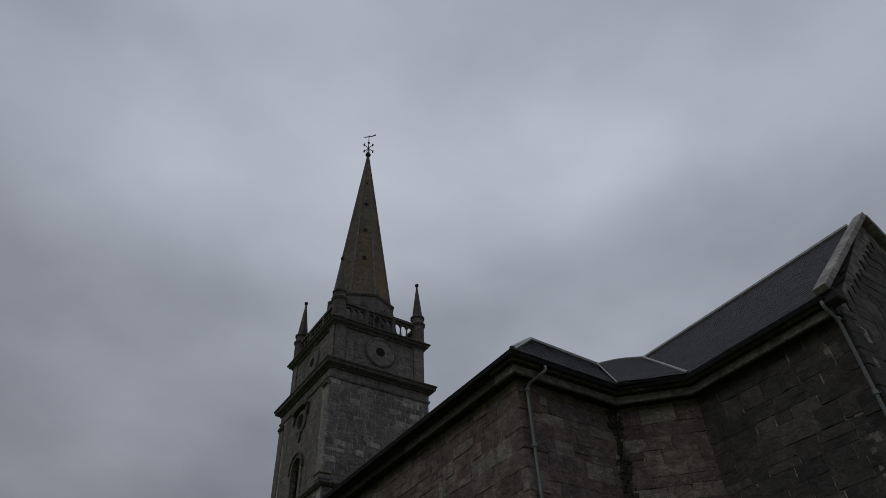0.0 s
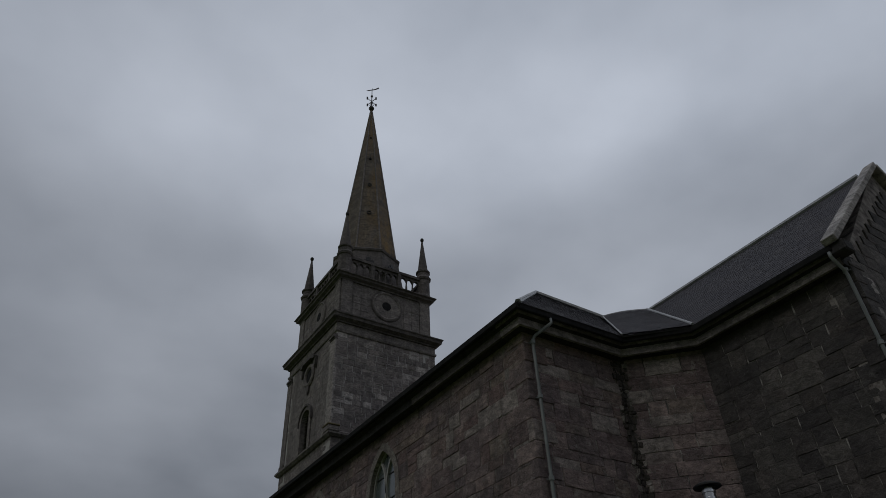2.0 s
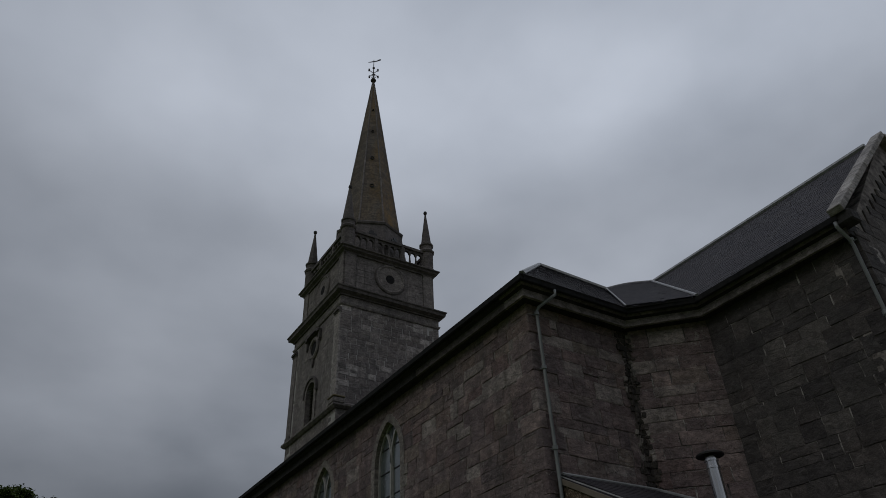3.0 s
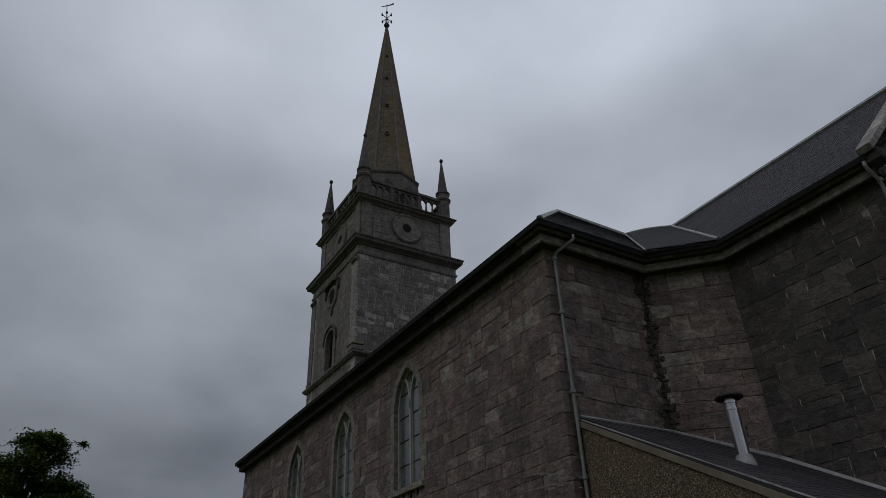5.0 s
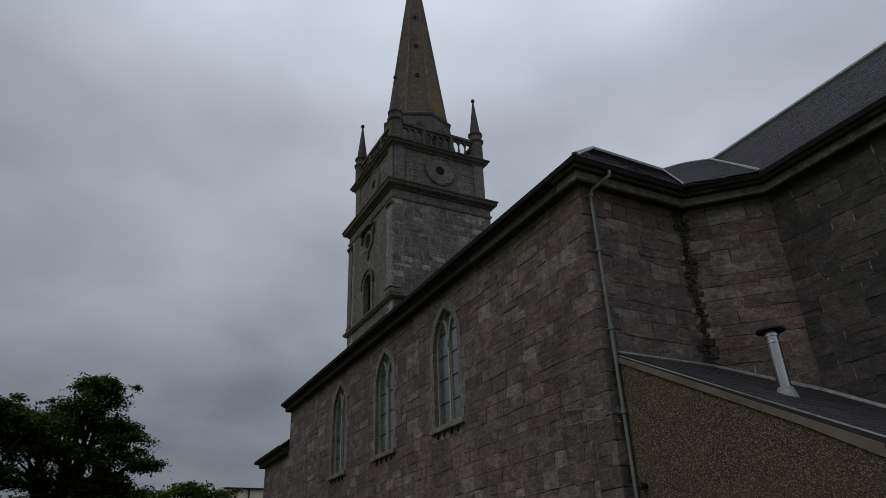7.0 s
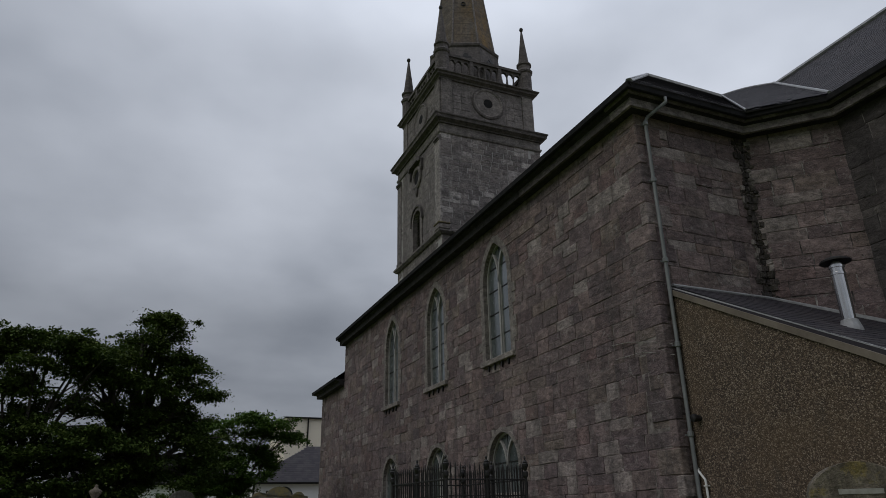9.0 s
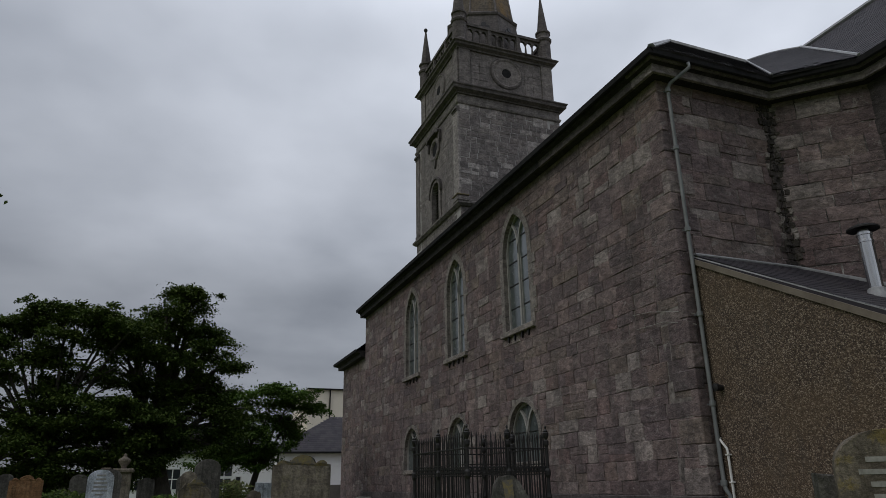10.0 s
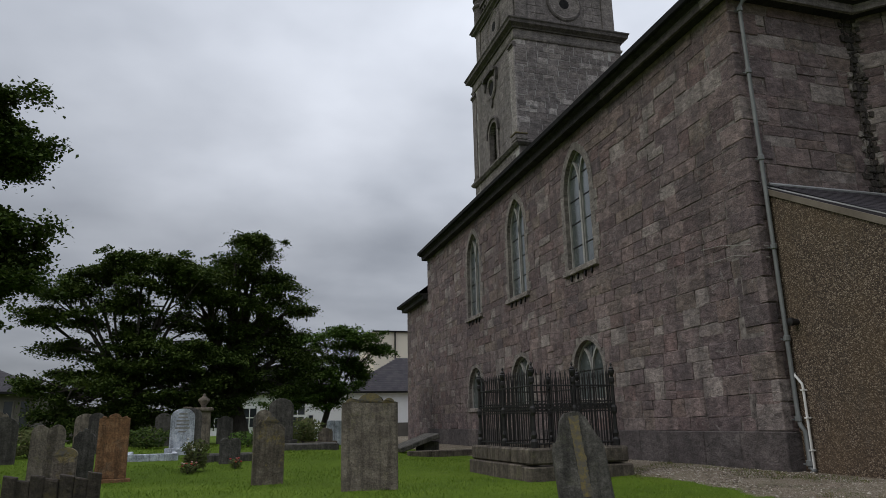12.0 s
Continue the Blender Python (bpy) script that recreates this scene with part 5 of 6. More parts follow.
# flat corner pilasters on the churchyard face, each with a cap and a base
for s in (0.0, 2 * H1 + EX - 0.62):
    bm = box(bmesh.new(), (s, -0.06, 14.8), (s + 0.62, 0.1, 20.3), 0.015)
    bmesh.ops.transform(bm, matrix=f.matrix(), verts=bm.verts)
    pil = part("pilaster", bm, "tower_stone", walls_low[1])
    for z0, z1, o in ((14.8, 15.05, 0.1), (20.12, 20.22, 0.1), (20.22, 20.38, 0.17), (20.38, 20.45, 0.12)):
        bm = box(bmesh.new(), (s - 0.02, -o, z0), (s + 0.64, 0.1, z1), 0.015)
        bmesh.ops.transform(bm, matrix=f.matrix(), verts=bm.verts)
        part("cap" if z0 > 16 else "base", bm, "tower_cornice", pil)
quoins(walls_low[1], (TX - H1, TY + H1 + EX), 1, -1, 13.3, 20.6, "tower_stone", 52)
quoins(walls_low[3], (TX + H1, TY - H1), -1, 1, 16, 20.6, "tower_stone", 53)

# spire
SP = Matrix.Translation((TX, TY, 0))
base_oct = part("spire_base", lathe(bmesh.new(), [(2.72, 24.7), (2.68, 25.4), (2.5, 26.4), (2.34, 27.4), (2.26, 28.0)], 8, SP), "tower_cornice", tower, "octagonal spire base with small trefoil holes")
part("ledge", lathe(bmesh.new(), [(2.24, 27.9), (2.34, 27.98), (2.38, 28.12), (2.26, 28.24), (2.06, 28.36)], 8, SP), "tower_cornice", tower)


def spire_r(z):
    return 0.06 + 1.84 * (44.05 - z) / (44.05 - 29.7)


rows = [(spire_r(z), z) for z in [28.25 + i * (44.05 - 28.25) / 14 for i in range(15)]]
spire = part("spire", lathe(bmesh.new(), rows, 8, SP), "spire", tower, "slender octagonal stone spire with golden lichen")
for q in range(8):
    a = math.pi / 4 * q
    line = [(TX + (spire_r(z) + 0.005) * math.cos(a), TY + (spire_r(z) + 0.005) * math.sin(a), z) for z in (28.3, 34, 39, 43.8)]
    part("arris_roll", tube(bmesh.new(), line, [0.06, 0.055, 0.045, 0.03], 6), "ashlar", spire)
    mid = a + math.pi / 8
    apo = math.cos(math.pi / 8)
    for z, r in ((31.7, 0.14), (34.6, 0.13), (37.6, 0.1), (40.2, 0.07)) if q % 2 else ():
        rr = spire_r(z) * apo
        m = Matrix.Translation((TX + rr * math.cos(mid), TY + rr * math.sin(mid), z)) @ Matrix.Rotation(mid, 4, "Z") @ Matrix.Rotation(math.pi / 2 - 0.12, 4, "Y")
        part("vent_hole", lathe(bmesh.new(), [(r * 1.2, -0.05), (r * 1.2, 0.06), (r * 0.95, 0.07), (r * 0.9, 0.0), (0.02, 0.0)], 10, m), "iron", spire)
    for dz, dd in ((0.0, -0.2), (0.0, 0.2), (0.22, 0.0)):
        rr = 2.42 * apo - 0.02
        m = Matrix.Translation((TX + rr * math.cos(mid) - dd * math.sin(mid), TY + rr * math.sin(mid) + dd * math.cos(mid), 26.95 + dz)) @ Matrix.Rotation(mid, 4, "Z") @ Matrix.Rotation(math.pi / 2 - 0.1, 4, "Y")
        part("trefoil_hole", lathe(bmesh.new(), [(0.17, -0.15), (0.17, 0.05), (0.02, 0.05)], 10, m), "iron", base_oct)

vane = thing("weather_vane", (TX, TY, 44.05), "black iron weather vane on the spire tip", "weather vane")
part("ball", lathe(bmesh.new(), [(0.05, 43.98), (0.17, 44.06), (0.23, 44.2), (0.17, 44.34), (0.05, 44.42)], 14, SP), "louvre", vane, smooth=True)
part("rod", tube(bmesh.new(), [(TX, TY, 44.3), (TX, TY, 46.75)], [0.05, 0.025], 8), "iron", vane)
part("ball", lathe(bmesh.new(), [(0.02, 45.6), (0.1, 45.68), (0.1, 45.76), (0.02, 45.84)], 10, SP), "iron", vane)
for a in (0.3, 0.3 + math.pi / 2):
    d = Vector((math.cos(a), math.sin(a), 0))
    part("arm", tube(bmesh.new(), [Vector((TX, TY, 45.05)) - d * 0.5, Vector((TX, TY, 45.05)) + d * 0.5], 0.03, 6), "iron", vane)
    for s in (-1, 1):
        p = Vector((TX, TY, 45.05)) + d * 0.5 * s
        part("letter_plate", box(bmesh.new(), tuple(p - Vector((0.05, 0.05, 0.12))), tuple(p + Vector((0.05, 0.05, 0.12)))), "iron", vane)
    part("scroll", tube(bmesh.new(), [Vector((TX, TY, 44.5)) - d * 0.02, Vector((TX, TY, 44.75)) + d * 0.22, Vector((TX, TY, 45.0)) + d * 0.05], 0.025, 6), "iron", vane)
va = Vector((0.8, -0.6, 0)).normalized()
bm = bmesh.new()
for s in (-1, 1):
    pts = [(-0.5, 0.0), (-0.32, 0.05), (0.25, 0.12), (0.55, 0.28), (0.6, 0.12), (0.25, 0.0), (-0.3, -0.04)]
    vs = [bm.verts.new(Vector((TX, TY, 46.5)) + va * x + Vector((0, 0, z)) + va.cross(Vector((0, 0, 1))) * 0.012 * s) for x, z in pts]
    bm.faces.new(vs if s > 0 else vs[::-1])
part("pointer", bm, "iron", vane)

# ---- gravestones ----
def stone_outline(style, w, h):
    a = w / 2
    arc = lambda cx, cz, r, t0, t1, n=8: [(cx + r * math.cos(radians(t0 + (t1 - t0) * i / n)), cz + r * math.sin(radians(t0 + (t1 - t0) * i / n))) for i in range(n + 1)]
    if style == "round":
        return [(-a, 0), (a, 0)] + [(a * math.cos(radians(t)), h - a * 0.75 + a * 0.75 * math.sin(radians(t))) for t in range(0, 181, 12)]
    if style == "shoulder":
        s = a * 0.62
        top = [(s * math.cos(radians(t)), h - s * 0.75 + s * 0.75 * math.sin(radians(t))) for t in range(0, 181, 15)]
        z = h - s * 0.75
        return [(-a, 0), (a, 0), (a, z - 0.02), (a - 0.06, z + 0.06), (s + 0.05, z + 0.06)] + top + [(-s - 0.05, z + 0.06), (-a + 0.06, z + 0.06), (-a, z - 0.02)]
    if style == "scroll":      # a wide middle arch, a small arch on either side, square ears at the edges
        z = h - 0.38 * a
        side = [(0.68 * a + 0.2 * a * math.cos(radians(t)), z + 0.2 * a * math.sin(radians(t))) for t in range(15, 166, 25)]
        middle = [(0.45 * a * math.cos(radians(t)), z + 0.38 * a * math.sin(radians(t))) for t in range(10, 171, 20)]
        right = [(a, h - 0.34 * a), (0.91 * a, h - 0.35 * a), (0.89 * a, z)] + side + [(0.465 * a, z)]
        return [(-a, 0), (a, 0)] + right + middle + [(-x, y) for x, y in right[::-1]]
    if style == "twin":
        z = h - a * 0.5
        return [(-a, 0), (a, 0), (a, z)] + arc(a * 0.5, z, a * 0.45, 20, 150, 6) + [(0, z + a * 0.2)] + arc(-a * 0.5, z, a * 0.45, 30, 160, 6) + [(-a, z)]
    if style == "ogee":
        return [(-a, 0), (a, 0), (a * 0.98, h * 0.62), (a * 0.86, h * 0.72), (a * 0.8, h * 0.7), (a * 0.62, h * 0.8), (a * 0.5, h * 0.92), (a * 0.28, h * 0.99), (0, h), (-a * 0.28, h * 0.99), (-a * 0.5, h * 0.92), (-a * 0.62, h * 0.8), (-a * 0.8, h * 0.7), (-a * 0.86, h * 0.72), (-a * 0.98, h * 0.62)]
    if style == "broken":
        return [(-a, 0), (a, 0), (a, h * 0.84), (a * 0.7, h * 0.9), (a * 0.4, h * 0.88), (a * 0.25, h * 0.98), (-a * 0.1, h), (-a * 0.35, h * 0.93), (-a * 0.6, h * 0.95), (-a * 0.85, h * 0.86), (-a, h * 0.85)]
    return [(-a, 0), (a, 0), (a, h - 0.02), (-a, h)]


GRAVES = "gravestones in the churchyard"


def headstone(x, y, w, h, style, material, label, yaw=0.0, lean=0.0, tilt=0.0, thick=0.13, foot=None, sink=0.12, lines=0, patch=None, z=None, crust=0.0):
    gz = ground_z(x, y) if z is None else z
    ob = thing("gravestone", (x, y, gz), label, "gravestone", GRAVES)
    m = Matrix.Translation((x, y, gz)) @ Matrix.Rotation(radians(yaw), 4, "Z") @ Matrix.Rotation(radians(lean), 4, "X") @ Matrix.Rotation(radians(tilt), 4, "Y")
    rise = foot[1] if foot else -sink
    bm = prism(bmesh.new(), [(a, b + rise) for a, b in stone_outline(style, w, h - rise)], thick, None, 0.014)
    rng = random.Random(int(abs(x * 97 + y * 31)))
    for v in bm.verts:
        v.co += Vector((rng.uniform(-1, 1), rng.uniform(-1, 1), rng.uniform(-1, 1))) * 0.004
    bmesh.ops.transform(bm, matrix=m, verts=bm.verts)
    slab = part("slab", bm, material, ob)
    if foot:
        bm = box(bmesh.new(), (-w / 2 - foot[0], -foot[0] * 0.8, -0.15), (w / 2 + foot[0], thick + foot[0] * 0.8, foot[1]), 0.015)
        bmesh.ops.transform(bm, matrix=m, verts=bm.verts)
        part("base", bm, material, ob)
    if lines:
        for i in range(lines):
            lw = w * rng.uniform(0.3, 0.62)
            bm = box(bmesh.new(), (-lw / 2, -0.004, h * 0.87 - i * 0.085), (lw / 2, 0.01, h * 0.87 - i * 0.085 + 0.036))
            bmesh.ops.transform(bm, matrix=m, verts=bm.verts)
            part("inscription_line", bm, "lettering", slab)
    if crust:       # lichen over the head of the stone
        ring = [(a, b + rise) for a, b in stone_outline(style, w, h - rise)]
        cut = h - crust
        head = [p for p in ring if p[1] > cut]
        lo, hi = head[-1][0], head[0][0]
        low = [(lo + (hi - lo) * i / 12, cut + crust * (0.35 + 0.4 * noise.noise(Vector((x * 3 + i * 0.45, y, 0))))) for i in range(1, 12)]
        head = [(a * 1.01, b + 0.005) for a, b in head] + low
        bm = prism(bmesh.new(), head, thick + 0.006)
        bmesh.ops.transform(bm, matrix=m @ Matrix.Translation((0, -0.003, 0)), verts=bm.verts)
        part("lichen_crust", bm, "lichen", slab, "mossy yellow lichen crust")
    if patch:
        x0, x1, z0, z1 = patch
        n = 36
        left = [(x0 + rng.uniform(-0.005, 0.005) + 0.012 * noise.noise(Vector((i * 0.31, 1, 0))), z0 + (z1 - z0) * i / n) for i in range(n + 1)]
        right = [(x1 + rng.uniform(-0.006, 0.006) + 0.015 * noise.noise(Vector((i * 0.27, 5, 0))), z0 + (z1 - z0) * i / n) for i in range(n, -1, -1)]
        bm = prism(bmesh.new(), left + right, 0.012)
        bmesh.ops.transform(bm, matrix=m @ Matrix.Translation((0, -0.004, 0)), verts=bm.verts)
        part("lichen_streak", bm, "lichen", slab, "dull yellow lichen streak")
    return ob


headstone(-6.32, 1.18, 0.82, 1.37, "scroll", "grave_grey", "broad weathered grey gravestone with a scrolled arched top", yaw=-3, lean=-1, crust=0.18)
headstone(-7.68, 3.0, 0.5, 1.08, "broken", "grave_lichen", "narrow weathered gravestone with a lichened broken top", yaw=4, crust=0.12)
headstone(-7.05, 10.9, 0.66, 1.32, "round", "grave_dark", "tall dark gravestone with a rounded top on a stepped base", yaw=3, foot=(0.12, 0.2))
headstone(-7.58, 8.9, 0.36, 1.06, "round", "grave_grey", "slim grey rounded gravestone behind the lichened one", yaw=2)
headstone(-9.5, 9.34, 0.56, 1.1, "round", "grave_pale", "pale blue-grey granite gravestone with a rounded top", yaw=5, foot=(0.1, 0.16), lines=6)
headstone(-9.38, 10.1, 0.58, 1.1, "round", "grave_dark", "dark rounded gravestone behind the pale one", yaw=5)
headstone(-10.27, 4.4, 0.5, 1.16, "scroll", "grave_brown", "red-brown sandstone gravestone with a scrolled top", yaw=8, lean=-2, foot=(0.08, 0.06), thick=0.16)
headstone(-11.42, 4.97, 0.54, 0.98, "twin", "grave_grey", "grey weathered double-topped gravestone on the grass", yaw=12, lean=2)
headstone(-10.88, 5.3, 0.36, 0.88, "broken", "grave_dark", "short dark weathered gravestone", yaw=10, lean=3)
headstone(-11.65, 10.6, 0.36, 1.0, "round", "grave_dark", "slim dark rounded gravestone on a step", yaw=8, foot=(0.12, 0.22))
headstone(-13.05, 8.2, 0.56, 1.0, "round", "grave_dark", "dark rounded gravestone near the hedge", yaw=12)
headstone(-8.33, 6.92, 0.44, 0.55, "twin", "grave_dark", "small dark gravestone with a notched top", yaw=4)
headstone(-4.09, -1.2, 0.66, 1.12, "ogee", "grave_dark", "leaning pointed gravestone with a yellow lichen streak", yaw=-14, lean=-5, tilt=-6, thick=0.12, patch=(-0.055, 0.065, 0.1, 1.06))
headstone(-9.71, -1.75, 0.19, 0.88, "round", "grave_lichen", "small lichened rounded gravestone", yaw=8, thick=0.1, crust=0.1)
row_rng = random.Random(77)
for i in range(12):
    headstone(-10.52 + i * 0.104, -2.42 + i * 0.02, 0.108, row_rng.uniform(0.68, 0.74), "flat", "grave_old", "narrow upright weathered slab in a close row", yaw=11 + row_rng.uniform(-2, 2), thick=0.09, tilt=row_rng.uniform(-0.8, 0.8))
headstone(-5.25, 15.7, 0.5, 0.55, "shoulder", "grave_grey", "small grey gravestone with a dark opening", yaw=0, foot=(0.15, 0.1))
headstone(-14.2, 11.5, 0.6, 1.1, "shoulder", "grave_grey", "grey shouldered gravestone under the trees", yaw=14)
headstone(-12.4, 13.2, 0.55, 1.0, "round", "grave_grey", "grey rounded gravestone under the trees", yaw=6)
headstone(-10.4, 14.2, 0.5, 1.0, "round", "grave_dark", "dark rounded gravestone in the tree shade", yaw=4)
headstone(-8.6, 15.0, 0.5, 0.9, "shoulder", "grave_dark", "dark shouldered gravestone beside the trunk", yaw=2)
headstone(-7.5, 13.4, 0.5, 0.95, "round", "grave_dark", "dark gravestone among shrubs", yaw=3)
headstone(-6.0, 14.6, 0.5, 0.8, "round", "grave_grey", "grey rounded gravestone before the white building", yaw=0)
headstone(-4.6, 18.2, 0.6, 0.9, "flat", "grave_pale", "pale square-topped gravestone near the white building", yaw=0)
headstone(-3.4, -5.63, 0.7, 1.74, "round", "grave_lichen", "tall brown lichened gravestone with worn lettering", yaw=-42, lean=0, thick=0.14, lines=11)
headstone(-3.52, -5.22, 0.17, 1.41, "flat", "grave_dark", "narrow grey-green slab edge beside the lettered stone", yaw=-38, thick=0.2)

# urn column
urn = thing("urn_monument", (-9.2, 12.9, ground_z(-9.2, 12.9)), "grey stone pillar monument topped with an urn", "monument")
gz = ground_z(-9.2, 12.9)
mm = Matrix.Translation((-9.2, 12.9, gz))
part("pillar", box(bmesh.new(), (-9.42, 12.68, gz - 0.1), (-8.98, 13.12, gz + 1.05), 0.02), "grave_grey", urn)
part("cap", box(bmesh.new(), (-9.48, 12.62, gz + 1.0), (-8.92, 13.18, gz + 1.12), 0.03), "grave_grey", urn)
part("urn", lathe(bmesh.new(), [(0.1, 1.1), (0.06, 1.16), (0.16, 1.3), (0.17, 1.36), (0.08, 1.42), (0.04, 1.47), (0.05, 1.5), (0.01, 1.53)], 12, mm), "grave_grey", urn, smooth=True)
part("pillar", box(bmesh.new(), (-9.78, 12.9, gz - 0.1), (-9.52, 13.1, gz + 1.15), 0.02), "grave_grey", urn)

# kerbed grave with flowers
grave = thing("kerbed_grave", (-10.12, 9.1, ground_z(-10.12, 9.1)), "kerbed grave plot with pale edging and dark chippings", "grave")
gz = ground_z(-10.12, 9.1)
KM = Matrix.Translation((-10.12, 9.1, gz)) @ Matrix.Rotation(radians(6), 4, "Z")
for lo, hi in (((-0.55, -1.1, -0.1), (-0.43, 1.0, 0.1)), ((0.43, -1.1, -0.1), (0.55, 1.0, 0.1)), ((-0.55, -1.2, -0.1), (0.55, -1.08, 0.1))):
    part("kerb", box(bmesh.new(), lo, hi, 0.012, KM), "grave_pale", grave)
part("chippings", box(bmesh.new(), (-0.44, -1.09, -0.1), (0.44, 1.0, 0.03), 0, KM), "grave_dark", grave)


def plant(name, x, y, height, spread, count, material, label, category, seed, size=0.05, flowers=None):
    """A low plant: many small leaves on thin stems."""
    rng = random.Random(seed)
    gz = ground_z(x, y)
    ob = thing(name, (x, y, gz), label, category)
    bm = bmesh.new()
    for i in range(9):
        a, r = rng.uniform(0, 6.28), rng.uniform(0.3, 0.9) * spread
        tube(bm, [(x, y, gz - 0.03), (x + 0.4 * r * math.cos(a), y + 0.4 * r * math.sin(a), gz + 0.6 * height), (x + r * math.cos(a), y + r * math.sin(a), gz + height * rng.uniform(0.7, 1))], [0.012, 0.009, 0.004], 5)
    part("stem", bm, "bark", ob)
    verts, fcs = [], []
    for i in range(count):
        a, r, q = rng.uniform(0, 6.28), spread * math.sqrt(rng.random()), rng.uniform(0.12, 1)
        c = Vector((x + r * math.cos(a) * (0.5 + 0.5 * q), y + r * math.sin(a) * (0.5 + 0.5 * q), gz + height * q * (1 - 0.25 * (r / spread) ** 2)))
        d = Vector((rng.gauss(0, 1), rng.gauss(0, 1), rng.gauss(0.2, 0.7))).normalized() * size * rng.uniform(0.6, 1.3)
        e = d.orthogonal().normalized() * size * 0.4
        b = len(verts)
        verts += [tuple(c - d), tuple(c + e), tuple(c + d), tuple(c - e)]
        fcs.append((b, b + 1, b + 2, b + 3))
    me = bpy.data.meshes.new("leaves")
    me.from_pydata(verts, [], fcs)
    me.materials.append(M[material])
    tagged(attach(new("foliage", me), ob), kind="stuff")
    if flowers:
        for i in range(flowers[1]):
            a, r = rng.uniform(0, 6.28), spread * rng.uniform(0.1, 0.9)
            p = (x + r * math.cos(a), y + r * math.sin(a), gz + height * rng.uniform(0.6, 1.0))
            bm = lathe(bmesh.new(), [(0.006, -0.014), (0.02, -0.004), (0.024, 0.01), (0.01, 0.018)], 7, Matrix.Translation(p))
            part("flower", bm, flowers[0], ob)
    return ob


plant("flowering_shrub", -8.95, 5.7, 0.62, 0.3, 700, "shrub", "small flowering shrub beside the kerbed grave", "shrub", 3, 0.045, ("pale_flower", 14))
plant("flower_tribute", -9.05, 5.3, 0.22, 0.2, 160, "shrub", "red flowers laid on the grave", "flowers", 4, 0.035, ("flower", 14))
plant("flower_tribute", -8.2, 6.0, 0.2, 0.16, 120, "shrub", "small bunch of red flowers on the grass", "flowers", 5, 0.035, ("flower", 10))
plant("shrub", -6.2, 13.6, 0.8, 0.7, 1300, "shrub", "low brown-green shrub among the graves", "shrub", 6, 0.06)
plant("shrub", -12.9, 9.8, 0.7, 0.8, 1200, "shrub", "low leafy shrub among the graves", "shrub", 7, 0.06)
plant("shrub", -10.6, 12.2, 0.6, 0.7, 900, "leaf", "dark low shrub under the tree", "shrub", 8, 0.06)
plant("shrub", -14.5, 9.2, 0.9, 0.9, 1300, "leaf", "dark low shrub by the old gravestones", "shrub", 9, 0.07)
plant("shrub", -7.9, 11.6, 0.45, 0.6, 600, "leaf_light", "small green shrub among the graves", "shrub", 10, 0.05)

for x0, y0, w0, d0, h0, lab in ((-8.45, 7.6, 1.5, 0.5, 0.16, "low grey kerb stone in the grass"), (-6.3, 10.2, 1.4, 0.9, 0.14, "flat grey grave slab in the grass"), (-13.6, 6.3, 0.6, 0.35, 0.22, "low dark stone block in the grass")):
    ob = thing("grave_kerb", (x0, y0, ground_z(x0, y0)), lab, "grave kerb")
    part("block", box(bmesh.new(), (x0 - w0 / 2, y0 - d0 / 2, ground_z(x0, y0) - 0.1), (x0 + w0 / 2, y0 + d0 / 2, ground_z(x0, y0) + h0), 0.03), "grave_dark", ob)

# tilted ledger and stone edging near the church wall
ob = thing("ledger_stone", (-2.7, 12.3, 0), "dark tilted ledger stone propped on a block", "grave slab")
bm = box(bmesh.new(), (-0.62, -0.75, -0.07), (0.62, 0.75, 0.07), 0.02, Matrix.Translation((-2.9, 12.3, 0.25)) @ Matrix.Rotation(radians(-19), 4, "Y"))
part("slab", bm, "grave_dark", ob)
part("block", box(bmesh.new(), (-2.75, 11.8, -0.2), (-2.25, 12.8, 0.28), 0.03), "grave_dark", ob)
ob = thing("stone_edging", (-2.6, 10.6, 0), "low stone kerb edging the gravel", "kerb")
for i in range(4):
    part("kerb_stone", box(bmesh.new(), (-3.75 + 0.62 * i, 9.5, -0.2), (-3.14 + 0.62 * i, 9.75, 0.1), 0.02), "tomb_stone", ob)

# ---- railed tomb ----
TOMB = Matrix.Translation((-2.93, 2.58, -0.1)) @ Matrix.Rotation(radians(2.0), 4, "Z")
TW, TL = 0.93, 1.36
tomb = thing("railed_tomb", (-2.93, 2.58, -0.1), "tomb enclosure of black iron railings on a stone plinth", "tomb")
for lo, hi in (((-TW, -TL, -0.3), (TW, -TL + 0.34, 0.22)), ((-TW, TL - 0.34, -0.3), (TW, TL, 0.24)), ((-TW, -TL + 0.345, -0.3), (-TW + 0.34, TL - 0.345, 0.24)), ((TW - 0.34, -TL + 0.345, -0.3), (TW, TL - 0.345, 0.24))):
    part("plinth", box(bmesh.new(), lo, hi, 0.02, TOMB), "tomb_stone", tomb, "dark stone plinth course")
for i in range(3):
    a0, a1 = -TW + 0.04 + i * (2 * TW - 0.08) / 3, -TW + 0.04 + (i + 1) * (2 * TW - 0.08) / 3 - 0.006
    for yy in (-TL + 0.04, TL - 0.34):
        part("coping", box(bmesh.new(), (a0, yy, 0.245), (a1, yy + 0.3, 0.5), 0.03, TOMB), "tomb_stone", tomb)
for i in range(4):
    b0, b1 = -TL + 0.345 + i * (2 * TL - 0.69) / 4, -TL + 0.345 + (i + 1) * (2 * TL - 0.69) / 4 - 0.006
    for xx in (-TW + 0.04, TW - 0.34):
        part("coping", box(bmesh.new(), (xx, b0, 0.245), (xx + 0.3, b1, 0.5), 0.03, TOMB), "tomb_stone", tomb)
